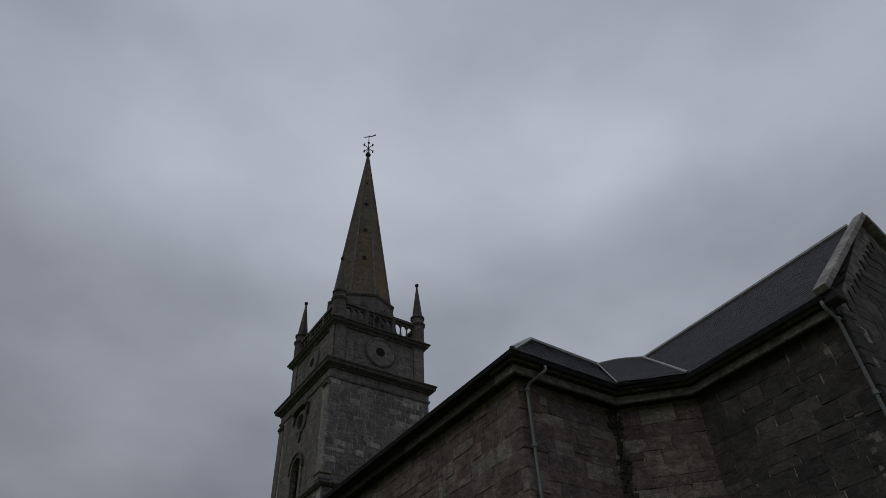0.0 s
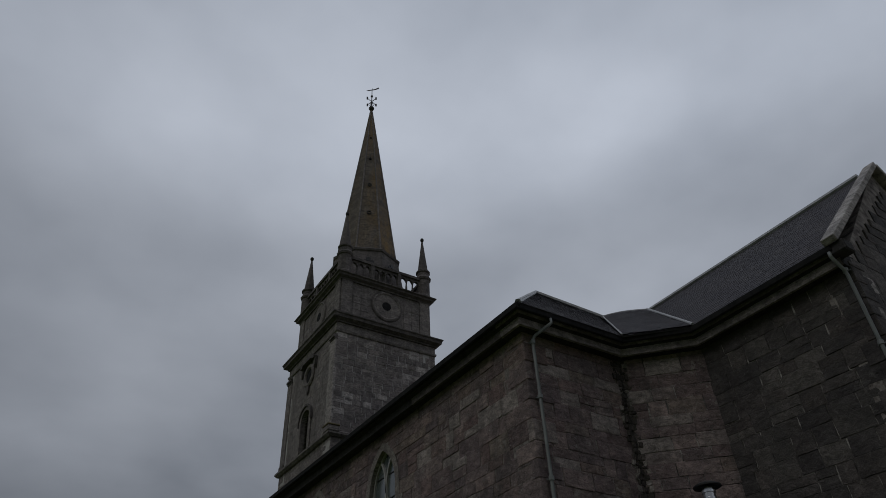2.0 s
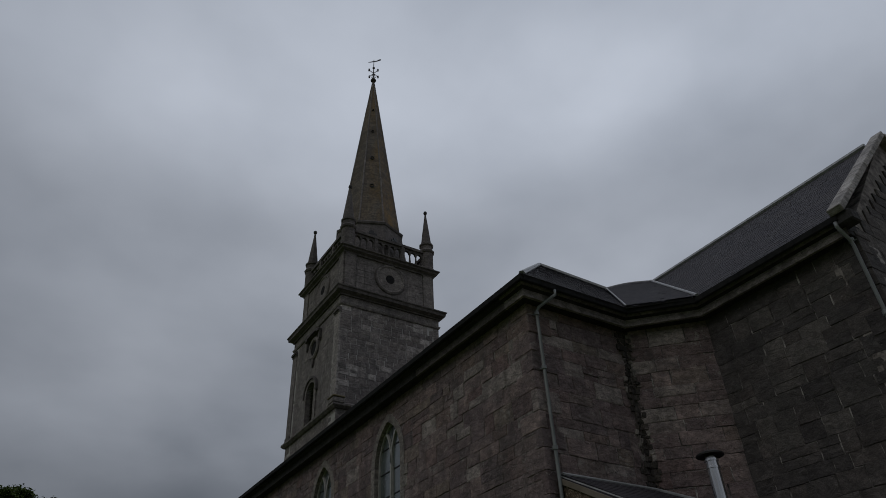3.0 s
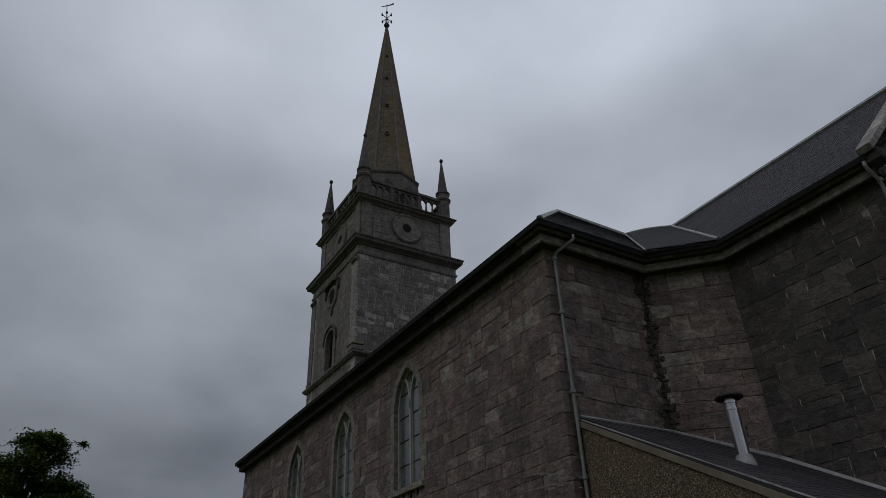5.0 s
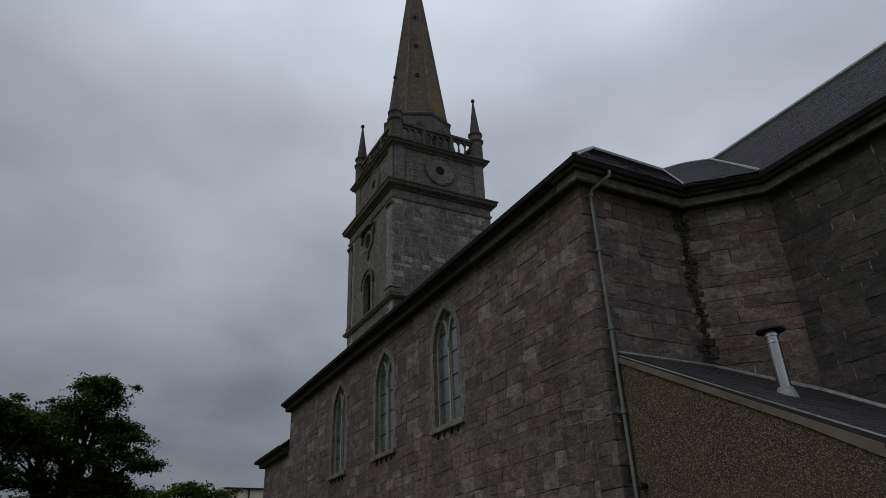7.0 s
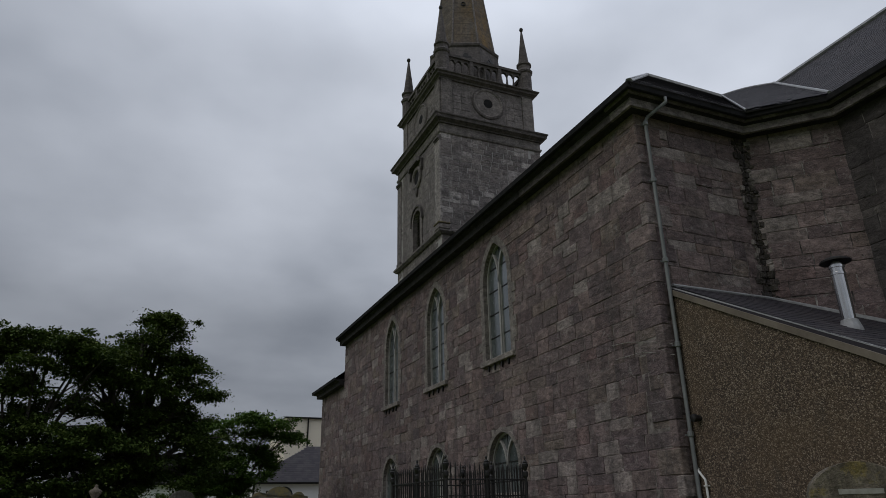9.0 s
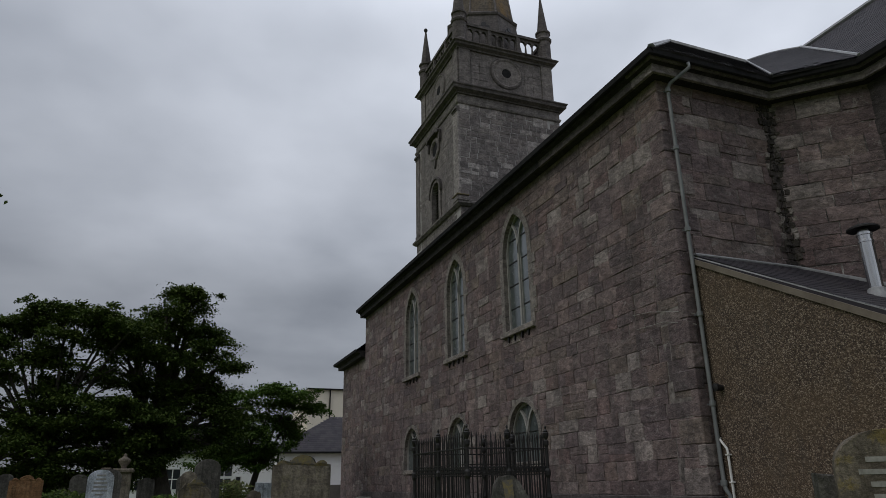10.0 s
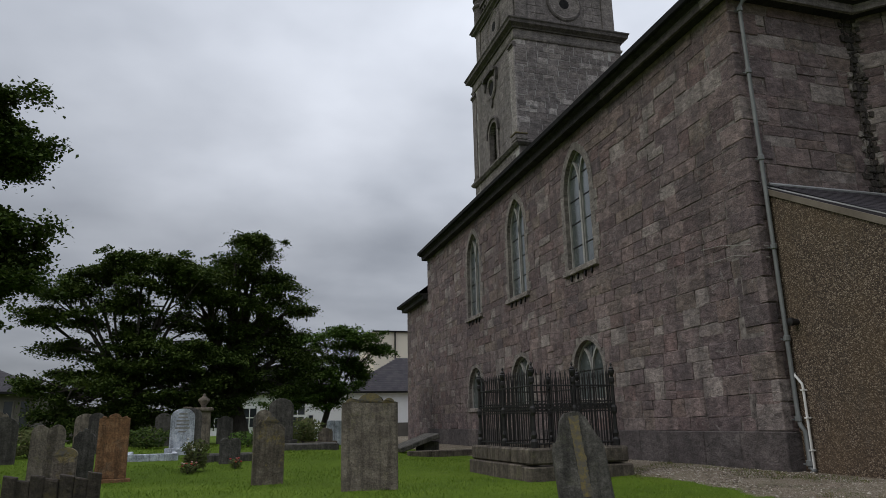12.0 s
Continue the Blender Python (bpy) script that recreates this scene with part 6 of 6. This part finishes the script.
part("infill", box(bmesh.new(), (-TW + 0.34, -TL + 0.34, -0.1), (TW - 0.34, TL - 0.34, 0.2), 0, TOMB), "tomb_stone", tomb)

RX, RY, RZ0, RH = TW - 0.18, TL - 0.18, 0.5, 1.12
bar_me = mesh_of(lathe(bmesh.new(), [(0.011, 0.0), (0.011, RH + 0.02), (0.016, RH + 0.05), (0.002, RH + 0.13)], 6), "bar", "iron")
post_me = mesh_of(lathe(bmesh.new(), [(0.06, 0), (0.06, 0.1), (0.035, 0.14), (0.05, 0.2), (0.035, 0.26), (0.03, 0.5), (0.05, 0.55), (0.05, 0.62), (0.03, 0.66), (0.028, 1.0), (0.045, 1.04), (0.045, 1.1), (0.025, 1.12)], 10), "post", "iron")
urn_me = mesh_of(lathe(bmesh.new(), [(0.02, 1.1), (0.025, 1.13), (0.05, 1.19), (0.055, 1.23), (0.035, 1.25), (0.042, 1.265), (0.03, 1.28), (0.012, 1.3), (0.022, 1.33), (0.01, 1.36)], 10), "urn_finial", "iron")


def rail_run(p, q, posts):
    p, q = Vector(p), Vector(q)
    d = (q - p)
    length = d.length
    d.normalize()
    yaw = math.atan2(d.y, d.x)
    base = TOMB @ Matrix.Translation((p.x, p.y, RZ0)) @ Matrix.Rotation(yaw, 4, "Z")
    for z in (0.06, 0.98):
        part("rail", box(bmesh.new(), (0, -0.014, z - 0.012), (length, 0.014, z + 0.012), 0.003, base), "iron", tomb)
    for z0, z1 in ((0.56, 0.575), (0.72, 0.735)):
        part("rail", box(bmesh.new(), (0, -0.008, z0), (length, 0.008, z1), 0, base), "iron", tomb)
    n = int(length / 0.088)
    for i in range(1, n):
        ob = new("bar", bar_me)
        attach(ob, tomb)
        ob.matrix_basis = base @ Matrix.Translation((length * i / n, 0, 0))
    # pierced ornament band between the middle rails
    for i in range(n):
        bm = lathe(bmesh.new(), [(0.026, -0.006), (0.05, -0.006), (0.05, 0.006), (0.026, 0.006)], 10, base @ Matrix.Translation((length * (i + 0.5) / n, 0, 0.648)) @ Matrix.Rotation(math.pi / 2, 4, "X"), cap=False)
        part("ornament", bm, "iron", tomb)
    for s in posts:
        ob = new("post", post_me)
        attach(ob, tomb)
        ob.matrix_basis = base @ Matrix.Translation((length * s, 0, 0))
        fin = new("urn_finial", urn_me)
        fin.parent = ob


rail_run((-RX, -RY), (RX, -RY), (0.0, 0.5))
rail_run((RX, -RY), (RX, RY), (0.0, 0.5))
rail_run((RX, RY), (-RX, RY), (0.0,))
rail_run((-RX, RY), (-RX, -RY), (0.0, 0.5))

# ---- trees ----
def tree(name, base, label, seed, trunk, limbs, lobes, leaf, leaf_size, density, material, reach=1.16):
    """trunk: (radius, fork height, lean x, lean y). lobes: ellipsoids (x, y, z, rx, ry, rz) over the base that the crown fills."""
    rng = random.Random(seed)
    x0, y0 = base
    gz = ground_z(x0, y0)
    ob = thing(name, (x0, y0, gz), label, "tree")
    r, fork, lx, ly = trunk
    B = Vector((x0, y0, gz - 0.1))
    F = B + Vector((lx, ly, fork))
    part("trunk", tube(bmesh.new(), [B, B + Vector((lx * 0.15, ly * 0.15, 0.25)), B.lerp(F, 0.5) + Vector((rng.uniform(-.1, .1), rng.uniform(-.1, .1), 0)), F], [r * 1.5, r * 1.05, r * 0.95, r * 0.85], 10), "bark", ob, smooth=True)
    clumps = []
    for lx2, ly2, lz2, ax, ay, az in lobes:
        # sprays of foliage at the ends of boughs, sparser towards the top of the tree
        first = len(clumps)
        sprays = max(4, int(density * (ax * ay * az) ** (2 / 3) / (12.0 if lz2 > 3.0 else 5.5)))
        for i in range(sprays):
            d = Vector((rng.gauss(0, 1), rng.gauss(0, 1), rng.gauss(0, 1))).normalized()
            s = rng.random() ** 0.4 * rng.uniform(0.9, reach)
            tip = Vector((x0 + lx2 + d.x * ax * s, y0 + ly2 + d.y * ay * s, gz + lz2 + d.z * az * s * 1.15))
            long = rng.uniform(0.2, 0.42)
            for q in range(7):
                clumps.append(tip + Vector((rng.gauss(0, long), rng.gauss(0, long), rng.gauss(0.0, 0.09) - 0.03)))
        n = len(clumps) - first
        # one limb into each lobe, with boughs to some of its clumps
        goal = Vector((x0 + lx2, y0 + ly2, gz + lz2))
        mid = F.lerp(goal, 0.5) + Vector((rng.uniform(-.3, .3), rng.uniform(-.3, .3), rng.uniform(0.0, .4)))
        limb = part("limb", tube(bmesh.new(), [F - Vector((0, 0, 0.15)), mid, goal], [r * 0.42, r * 0.25, r * 0.1], 7), "bark", ob, smooth=True)
        bm = bmesh.new()
        for c in clumps[-n:][::7]:
            s = mid.lerp(goal, rng.random())
            k2 = s.lerp(c, 0.55) + Vector((rng.uniform(-.15, .15), rng.uniform(-.15, .15), rng.uniform(-.05, .2)))
            tube(bm, [s, k2, c], [r * 0.17, r * 0.1, r * 0.04], 5)
        part("branchwork", bm, "bark", limb, kind="stuff")
    verts, fcs = [], []
    for c in clumps:
        rad = rng.uniform(0.2, 0.42)
        flat = rng.uniform(0.3, 0.55)
        tiltx, tilty = rng.uniform(-0.3, 0.3), rng.uniform(-0.3, 0.3)
        for i in range(leaf):
            d = Vector((rng.gauss(0, 0.5), rng.gauss(0, 0.5), 0)) * rad
            d.z = rng.gauss(0, 0.5) * rad * flat + d.x * tiltx + d.y * tilty - 0.18 * d.length
            p = c + d
            ax = Vector((rng.gauss(0, 1), rng.gauss(0, 1), rng.gauss(-0.25, 0.45))).normalized()
            sd = ax.cross(Vector((rng.gauss(0, 0.4), rng.gauss(0, 0.4), 1))).normalized()
            s = leaf_size * rng.uniform(0.55, 1.15)
            b = len(verts)
            drop = Vector((0, 0, -0.18 * s))
            verts += [tuple(p - ax * s * 0.5), tuple(p - ax * s * 0.1 + sd * s * 0.42), tuple(p + ax * s * 0.6 + drop), tuple(p - ax * s * 0.1 - sd * s * 0.42)]
            fcs += [(b, b + 1, b + 2), (b, b + 2, b + 3)]
    me = bpy.data.meshes.new("crown")
    me.from_pydata(verts, [], fcs)
    me.materials.append(M[material])
    tagged(attach(new("crown", me), ob), kind="stuff")
    return ob


def tiers(rows):
    """Flat crown tiers from (x, height, width, half height)."""
    return [(x, 0.25 * math.sin(x * 3.1 + z), z, w, 0.65 + 0.5 * w, h * (1.15 + 0.35 * math.sin(x * 7.3 + z * 5.1))) for x, z, w, h in rows]


tree("sycamore_tree", (-8.1, 16.9), "broad dark green sycamore with spreading tiers", 11, (0.42, 2.0, -0.5, 0.3), 12,
     tiers([(0.0, 7.6, 0.7, 0.28), (0.2, 7.1, 0.9, 0.3), (0.8, 6.5, 0.7, 0.32), (-0.5, 6.5, 0.8, 0.32), (-1.7, 6.1, 0.75, 0.22), (-1.5, 5.7, 0.8, 0.28), (-1.6, 4.9, 0.8, 0.3), (0.2, 5.9, 1.1, 0.35), (0.9, 5.4, 0.8, 0.3), (1.7, 4.95, 0.65, 0.25), (-0.5, 5.2, 1.1, 0.4), (0.5, 4.6, 1.2, 0.4),
            (1.2, 4.1, 0.8, 0.3), (-0.8, 4.2, 1.2, 0.45), (0.3, 3.6, 1.3, 0.5), (-0.9, 3.1, 1.3, 0.5), (0.7, 2.9, 1.1, 0.45), (-0.6, 2.2, 1.2, 0.45), (0.9, 2.2, 0.9, 0.3), (-1.2, 1.6, 1.0, 0.4), (-1.9, 2.6, 0.9, 0.5), (-1.8, 3.4, 0.9, 0.4), (1.6, 2.7, 0.9, 0.4), (1.5, 2.0, 0.8, 0.32), (1.6, 3.4, 0.8, 0.3)]), 125, 0.1, 38, "leaf")
tree("sycamore_tree", (-11.4, 15.8), "dark green sycamore with low hanging boughs", 12, (0.2, 1.9, -0.3, 0.2), 12,
     tiers([(-0.9, 6.1, 0.8, 0.24), (0.2, 6.1, 0.8, 0.24), (1.3, 6.0, 0.7, 0.22), (1.7, 5.6, 0.8, 0.25), (-2.2, 5.3, 0.7, 0.22), (-1.7, 5.6, 0.7, 0.3), (-0.2, 5.6, 1.1, 0.32), (0.9, 5.5, 0.8, 0.35), (-2.7, 4.85, 0.8, 0.25), (-1.1, 4.9, 0.9, 0.32), (0.6, 4.7, 1.2, 0.4), (-3.1, 4.2, 0.65, 0.22),
            (-1.9, 4.1, 0.9, 0.32), (-0.4, 4.0, 1.3, 0.45), (1.3, 3.8, 1.2, 0.45), (-2.5, 3.3, 0.8, 0.35), (-0.9, 3.1, 1.4, 0.5), (0.8, 2.9, 1.5, 0.5), (-2.5, 2.4, 0.8, 0.4), (-1.1, 2.2, 1.5, 0.5), (0.7, 1.9, 1.5, 0.45), (-1.9, 1.5, 1.0, 0.4), (1.9, 2.0, 1.1, 0.4), (-0.3, 1.3, 1.5, 0.4), (1.4, 1.2, 1.2, 0.35), (0.2, 2.5, 1.4, 0.5), (1.7, 2.7, 1.1, 0.5), (1.9, 1.4, 1.1, 0.45), (0.6, 0.85, 1.2, 0.3), (-1.2, 0.9, 1.2, 0.3), (-2.6, 1.7, 0.8, 0.4), (-2.2, 1.0, 0.9, 0.35)]), 125, 0.1, 38, "leaf")
tree("young_tree", (-4.85, 20.8), "smaller bright green tree before the white building", 13, (0.14, 1.5, 0.3, 0), 10,
     tiers([(0.8, 4.65, 0.7, 0.25), (-0.9, 4.3, 0.7, 0.25), (1.7, 4.2, 0.7, 0.22), (0.1, 4.0, 0.9, 0.3), (2.4, 4.0, 0.5, 0.15), (1.2, 3.6, 0.9, 0.3), (-0.9, 3.5, 0.9, 0.34), (0.2, 3.1, 1.0, 0.34), (1.5, 3.0, 0.7, 0.22), (-0.9, 2.7, 1.0, 0.36), (0.3, 2.4, 0.9, 0.3), (-1.0, 2.0, 0.8, 0.3), (0.9, 2.2, 0.8, 0.25), (-0.2, 1.7, 0.9, 0.3), (-1.5, 1.6, 0.7, 0.3)]), 125, 0.1, 36, "leaf_light")
tree("sycamore_tree", (-13.55, 4.6), "dark sycamore at the churchyard edge with drooping boughs", 14, (0.3, 2.6, -0.6, 0), 12,
     [(-0.8, 0, 7.5, 0.7, 0.5, 0.4), (-0.15, 0, 7.0, 0.4, 0.4, 0.3), (0.4, 0, 6.7, 0.45, 0.4, 0.28), (0.3, 0, 6.5, 0.65, 0.5, 0.35), (0.2, 0.1, 6.05, 0.7, 0.5, 0.35), (0.4, 0, 5.8, 0.45, 0.45, 0.22), (0.55, 0, 6.3, 0.55, 0.45, 0.35), (0.55, 0.1, 5.9, 0.5, 0.4, 0.28), (0.75, 0, 3.55, 0.55, 0.4, 0.25), (-0.7, 0, 6.3, 0.9, 0.8, 0.6), (0.75, 0, 4.6, 0.6, 0.45, 0.25), (0.95, 0.1, 4.3, 0.6, 0.45, 0.28),
      (0.9, 0, 3.85, 0.6, 0.45, 0.25), (0.3, 0, 4.2, 0.75, 0.6, 0.4), (0.2, 0, 3.65, 0.6, 0.5, 0.25), (-0.8, 0, 4.4, 0.8, 0.7, 0.4), (0.3, 0, 2.7, 0.35, 0.3, 0.15)], 330, 0.085, 74, "leaf", 1.0)

# ---- neighbouring houses ----
def pane_window(parent, face, a, z, w, h, bars=True, frame_m="white_paint"):
    win = part("window", ring_mesh(bmesh.new(), face, [(a - w / 2, z), (a - w / 2, z + h), (a + w / 2, z + h), (a + w / 2, z), (a - w / 2, z)], [(a - w / 2 - 0.07, z - 0.07), (a - w / 2 - 0.07, z + h + 0.07), (a + w / 2 + 0.07, z + h + 0.07), (a + w / 2 + 0.07, z - 0.07), (a - w / 2 - 0.07, z - 0.07)], 0.04, -0.05), frame_m, parent)
    bm = box(bmesh.new(), (a - w / 2, -0.012, z), (a + w / 2, 0.02, z + h))
    bmesh.ops.transform(bm, matrix=face.matrix(), verts=bm.verts)
    part("pane", bm, "dark_glass", win)
    if bars:
        part("glazing_bar", bar_path(bmesh.new(), face, [(a, z), (a, z + h)], 0.03, 0.03, 0.0), frame_m, win)
        part("glazing_bar", bar_path(bmesh.new(), face, [(a - w / 2, z + h * 0.5), (a + w / 2, z + h * 0.5)], 0.03, 0.032, 0.0), frame_m, win)
    return win


def house(name, x0, x1, y0, y1, eave, ridge, wall, label, hip=1.0, overhang=0.25, base=-0.3):
    ob = thing(name, ((x0 + x1) / 2, (y0 + y1) / 2, 0), label, "house")
    w = part("wall", box(bmesh.new(), (x0, y0, base), (x1, y1, eave)), wall, ob)
    ym = (y0 + y1) / 2
    a, b, c, d = [(x0 - overhang, y0 - overhang, eave), (x1 + overhang, y0 - overhang, eave), (x1 + overhang, y1 + overhang, eave), (x0 - overhang, y1 + overhang, eave)]
    r0, r1 = (x0 + hip * (ym - y0), ym, ridge), (x1 - hip * (ym - y0), ym, ridge)
    bm = bmesh.new()
    va = [bm.verts.new(p) for p in (a, b, c, d)]
    vr = [bm.verts.new(p) for p in (r0, r1)]
    for q in ((va[0], va[1], vr[1], vr[0]), (va[1], va[2], vr[1]), (va[2], va[3], vr[0], vr[1]), (va[3], va[0], vr[0]), (va[3], va[2], va[1], va[0])):
        bm.faces.new(q)
    bmesh.ops.recalc_face_normals(bm, faces=bm.faces)
    roof = part("roof", bm, "slate", ob, "grey slate hipped roof")
    up = Vector(r0) - Vector((r0[0], y0 - overhang, eave))
    sl = new("slating", slates([a, b, r1, r0], a, b, up, 40, 0.3, 0.4))
    sl.parent = roof
    tagged(sl, "grey slates laid in courses", kind="stuff")
    part("gutter", box(bmesh.new(), (x0 - overhang - 0.05, y0 - overhang - 0.1, eave - 0.1), (x1 + overhang, y0 - overhang, eave + 0.03), 0.02), "gutter", ob)
    return ob, Face((x0, y0), (1, 0), (0, -1))


hall, hf = house("white_hall", -1.2, 9.0, 38.4, 47.0, 3.0, 5.6, "render_white", "low white rendered hall with a slate roof")
bm = prism(bmesh.new(), Opening(2.05, 1.6, 2.2, 0.55, 0.0).outline(), 0.04)
bmesh.ops.transform(bm, matrix=hf.matrix(0, 0, 0.02), verts=bm.verts)
part("arched_window", bm, "dark_glass", hall)
bm = box(bmesh.new(), (0.85, -0.12, 2.25), (1.1, 0.0, 2.5), 0.03)
bmesh.ops.transform(bm, matrix=hf.matrix(), verts=bm.verts)
part("wall_lamp", bm, "gutter", hall)
bm = box(bmesh.new(), (0, -0.03, -0.3), (10.2, 0.0, 0.9))
bmesh.ops.transform(bm, matrix=hf.matrix(), verts=bm.verts)
part("dado", bm, "render_grey", hall)
part("downpipe", tube(bmesh.new(), [(-1.15, 38.3, 2.95), (-1.15, 38.3, 0)], 0.06, 8), "gutter", hall)

annex, af = house("white_annex", -12.5, -1.3, 39.6, 46.5, 3.0, 4.9, "render_white", "white rendered house wing with dark windows", hip=0.6)
for a, w, h, z in ((8.15, 0.95, 1.05, 1.55), (8.15, 0.85, 1.3, 0.1), (9.05, 0.3, 1.4, 0.1), (7.0, 0.4, 1.5, 0.1), (5.0, 0.9, 1.2, 0.8), (2.8, 0.9, 1.2, 0.8)):
    pane_window(annex, af, a, z, w, h, bars=w > 0.5)

flats, ff = house("cream_house", 3.2, 14.0, 51.8, 60.0, 9.0, 9.5, "render_cream", "tall cream rendered house behind the hall", overhang=0.1)
for a in (4.6, 7.4):
    for z in (4.2, 6.6):
        pane_window(flats, ff, a, z, 0.9, 1.3)
part("downpipe", tube(bmesh.new(), [(5.1, 51.7, 9.0), (5.1, 51.7, 0)], 0.06, 8), "gutter", flats)

cott, cf = house("grey_cottage", -27.5, -17.55, 28.2, 35.0, 2.62, 4.1, "render_grey", "grey rendered cottage with a slate roof and narrow windows", hip=0.9)
for a in (9.6, 8.9, 6.8, 4.8):
    pane_window(cott, cf, a, 0.85, 0.36, 1.35, bars=False, frame_m="render_grey")
boundary = thing("boundary_wall", (-11, 27, 0), "rubble boundary wall behind the trees", "wall")
part("wall", box(bmesh.new(), (-16.5, 27.0, -0.3), (-9.8, 27.4, 1.6), 0.03), "render_grey", boundary)

# ---- grass blades on the lawn within sight ----
rng = np.random.default_rng(5)
N = 90000
gx = rng.uniform(-14.0, -1.9, N * 2)
gy = -4.5 + 21.0 * rng.uniform(0, 1, N * 2) ** 1.5
keep = (gx < -2.05 - 0.2 * np.sin(gy * 2.1)) & ~((gx > -3.95) & (gy > 1.1) & (gy < 4.05))
gx, gy = gx[keep][:N], gy[keep][:N]
verts, fcs = [], []
for x, y, h, a, b in zip(gx, gy, rng.uniform(0.015, 0.042, len(gx)), rng.uniform(0, 6.28, len(gx)), rng.normal(0, 0.02, (len(gx), 2))):
    z = ground_z(x, y)
    w = 0.004 + 0.0004 * abs(y + 4)
    base = len(verts)
    verts += [(x - w * math.cos(a), y - w * math.sin(a), z - 0.01), (x + w * math.cos(a), y + w * math.sin(a), z - 0.01), (x + b[0] * 1.4, y + b[1] * 1.4, z + h)]
    fcs.append((base, base + 1, base + 2))
me = bpy.data.meshes.new("grass")
me.from_pydata(verts, [], fcs)
me.materials.append(M["blade"])
tagged(new("grass", me), "short green grass blades on the lawn", "grass", kind="stuff")

# ---- loose gravel and weeds on the strip along the wall ----
def scatter(name, count, seed, material, label, category, pebble):
    """Small stones (pebble) or tufts of blades on the strip beside the church."""
    rnd = random.Random(seed)
    vs, fs = [], []
    for i in range(count):
        x, y = rnd.uniform(-2.3, 0.15), rnd.uniform(-4.6, 3.2) if rnd.random() < 0.75 else rnd.uniform(3.2, 12.0)
        if noise.noise(Vector((x * 0.9, y * 0.6, 3.0 + seed))) < (-0.25 if pebble else 0.12) or (x < -1.95 and pebble):
            continue
        z = ground_z(x, y)
        if pebble:
            r, b = rnd.uniform(0.006, 0.019) * (1.5 if rnd.random() < 0.08 else 1), len(vs)
            turn = rnd.uniform(0, 3)
            for q in range(4):
                vs.append((x + r * rnd.uniform(0.7, 1.2) * math.cos(turn + q * 1.57), y + r * rnd.uniform(0.7, 1.2) * math.sin(turn + q * 1.57), z + r * 0.25))
            vs += [(x, y, z + r * rnd.uniform(0.7, 1.0)), (x, y, z - r)]
            fs += [(b + q, b + (q + 1) % 4, b + 4) for q in range(4)] + [(b + (q + 1) % 4, b + q, b + 5) for q in range(4)]
        else:
            for q in range(5):
                b, a, h = len(vs), rnd.uniform(0, 6.28), rnd.uniform(0.015, 0.05)
                px, py = x + rnd.gauss(0, 0.03), y + rnd.gauss(0, 0.03)
                vs += [(px - 0.005 * math.cos(a), py - 0.005 * math.sin(a), z - 0.01), (px + 0.005 * math.cos(a), py + 0.005 * math.sin(a), z - 0.01), (px + rnd.gauss(0, 0.025), py + rnd.gauss(0, 0.025), z + h)]
                fs.append((b, b + 1, b + 2))
    me = bpy.data.meshes.new(name)
    me.from_pydata(vs, [], fs)
    me.materials.append(M[material])
    tagged(new(name, me), label, category, kind="stuff")


scatter("gravel", 9000, 4, "pebble", "loose beige and grey gravel along the church wall", "gravel", True)
scatter("weeds", 2600, 6, "weed", "low green and brown weeds in the gravel", "weeds", False)

# ---- stonework of the church and tower, piece by piece ----
set_stones(wall_side, SIDE, lay(SIDE, 0.0, 21.14, 0.58, 8.3, UPPER + LOWER, 21, margin=0.14), "stone", lambda a, z: a < 7.0, 31)
set_stones(wall_end, END, lay(END, 0.0, 2.8, 0.58, 8.3, (), 22), "stone", lambda a, z: z > 1.5, 32)
set_stones(wall_diag, DIAGONAL, lay(DIAGONAL, 0.0, DIAGONAL_LENGTH + 0.04, 2.6, 8.3, (), 23), "stone", lambda a, z: True, 33)
# the chancel blocks carry the shade of the recess in their tones
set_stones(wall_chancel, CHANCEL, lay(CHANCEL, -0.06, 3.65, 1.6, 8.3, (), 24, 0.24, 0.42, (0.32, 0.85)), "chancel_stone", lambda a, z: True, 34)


def gable_span(z):
    cut = max(0.0, (z - 8.3) / PITCH + 0.1)
    return (cut, max(cut + 0.01, 2 * (XC - 4.1) - cut))


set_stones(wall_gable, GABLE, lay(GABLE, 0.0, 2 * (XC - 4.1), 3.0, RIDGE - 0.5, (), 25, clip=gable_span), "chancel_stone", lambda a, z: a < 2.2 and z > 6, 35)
set_stones(wall_low, LOWBLOCK, lay(LOWBLOCK, 0.0, 4.2, 0.0, 6.4, (), 26), "stone", lambda a, z: True, 36)
set_stones(walls_low[0], faces_low[0], lay(faces_low[0], 0.0, 2 * H1, 13.2, 20.62, (), 27, 0.29, 0.35, (0.42, 0.75)), "tower_stone", lambda a, z: z > 14.8, 37, 0.024, 0.043)
set_stones(walls_low[1], faces_low[1], lay(faces_low[1], 0.0, 2 * H1 + EX, 13.2, 20.62, [TWIN], 28, 0.34, 0.42, (0.6, 1.1), 0.16), "tower_ashlar", lambda a, z: False, 38, 0.008, 0.04)
quoins(wall_side, (0.0, 0.0), 1, 1, 0.58, 8.28, "stone", 54, 0.4, (0.16, 0.55), 0.02)
quoins(wall_side, (0.0, 21.16), 1, -1, 0.58, 8.28, "stone", 55, 0.38, (0.3, 0.55), 0.02)
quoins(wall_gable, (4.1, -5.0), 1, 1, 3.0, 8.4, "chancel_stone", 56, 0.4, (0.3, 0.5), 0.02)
quoins(wall_low, (0.02, 25.36), 1, -1, 0.0, 6.45, "stone", 57, 0.38, (0.3, 0.55), 0.02)
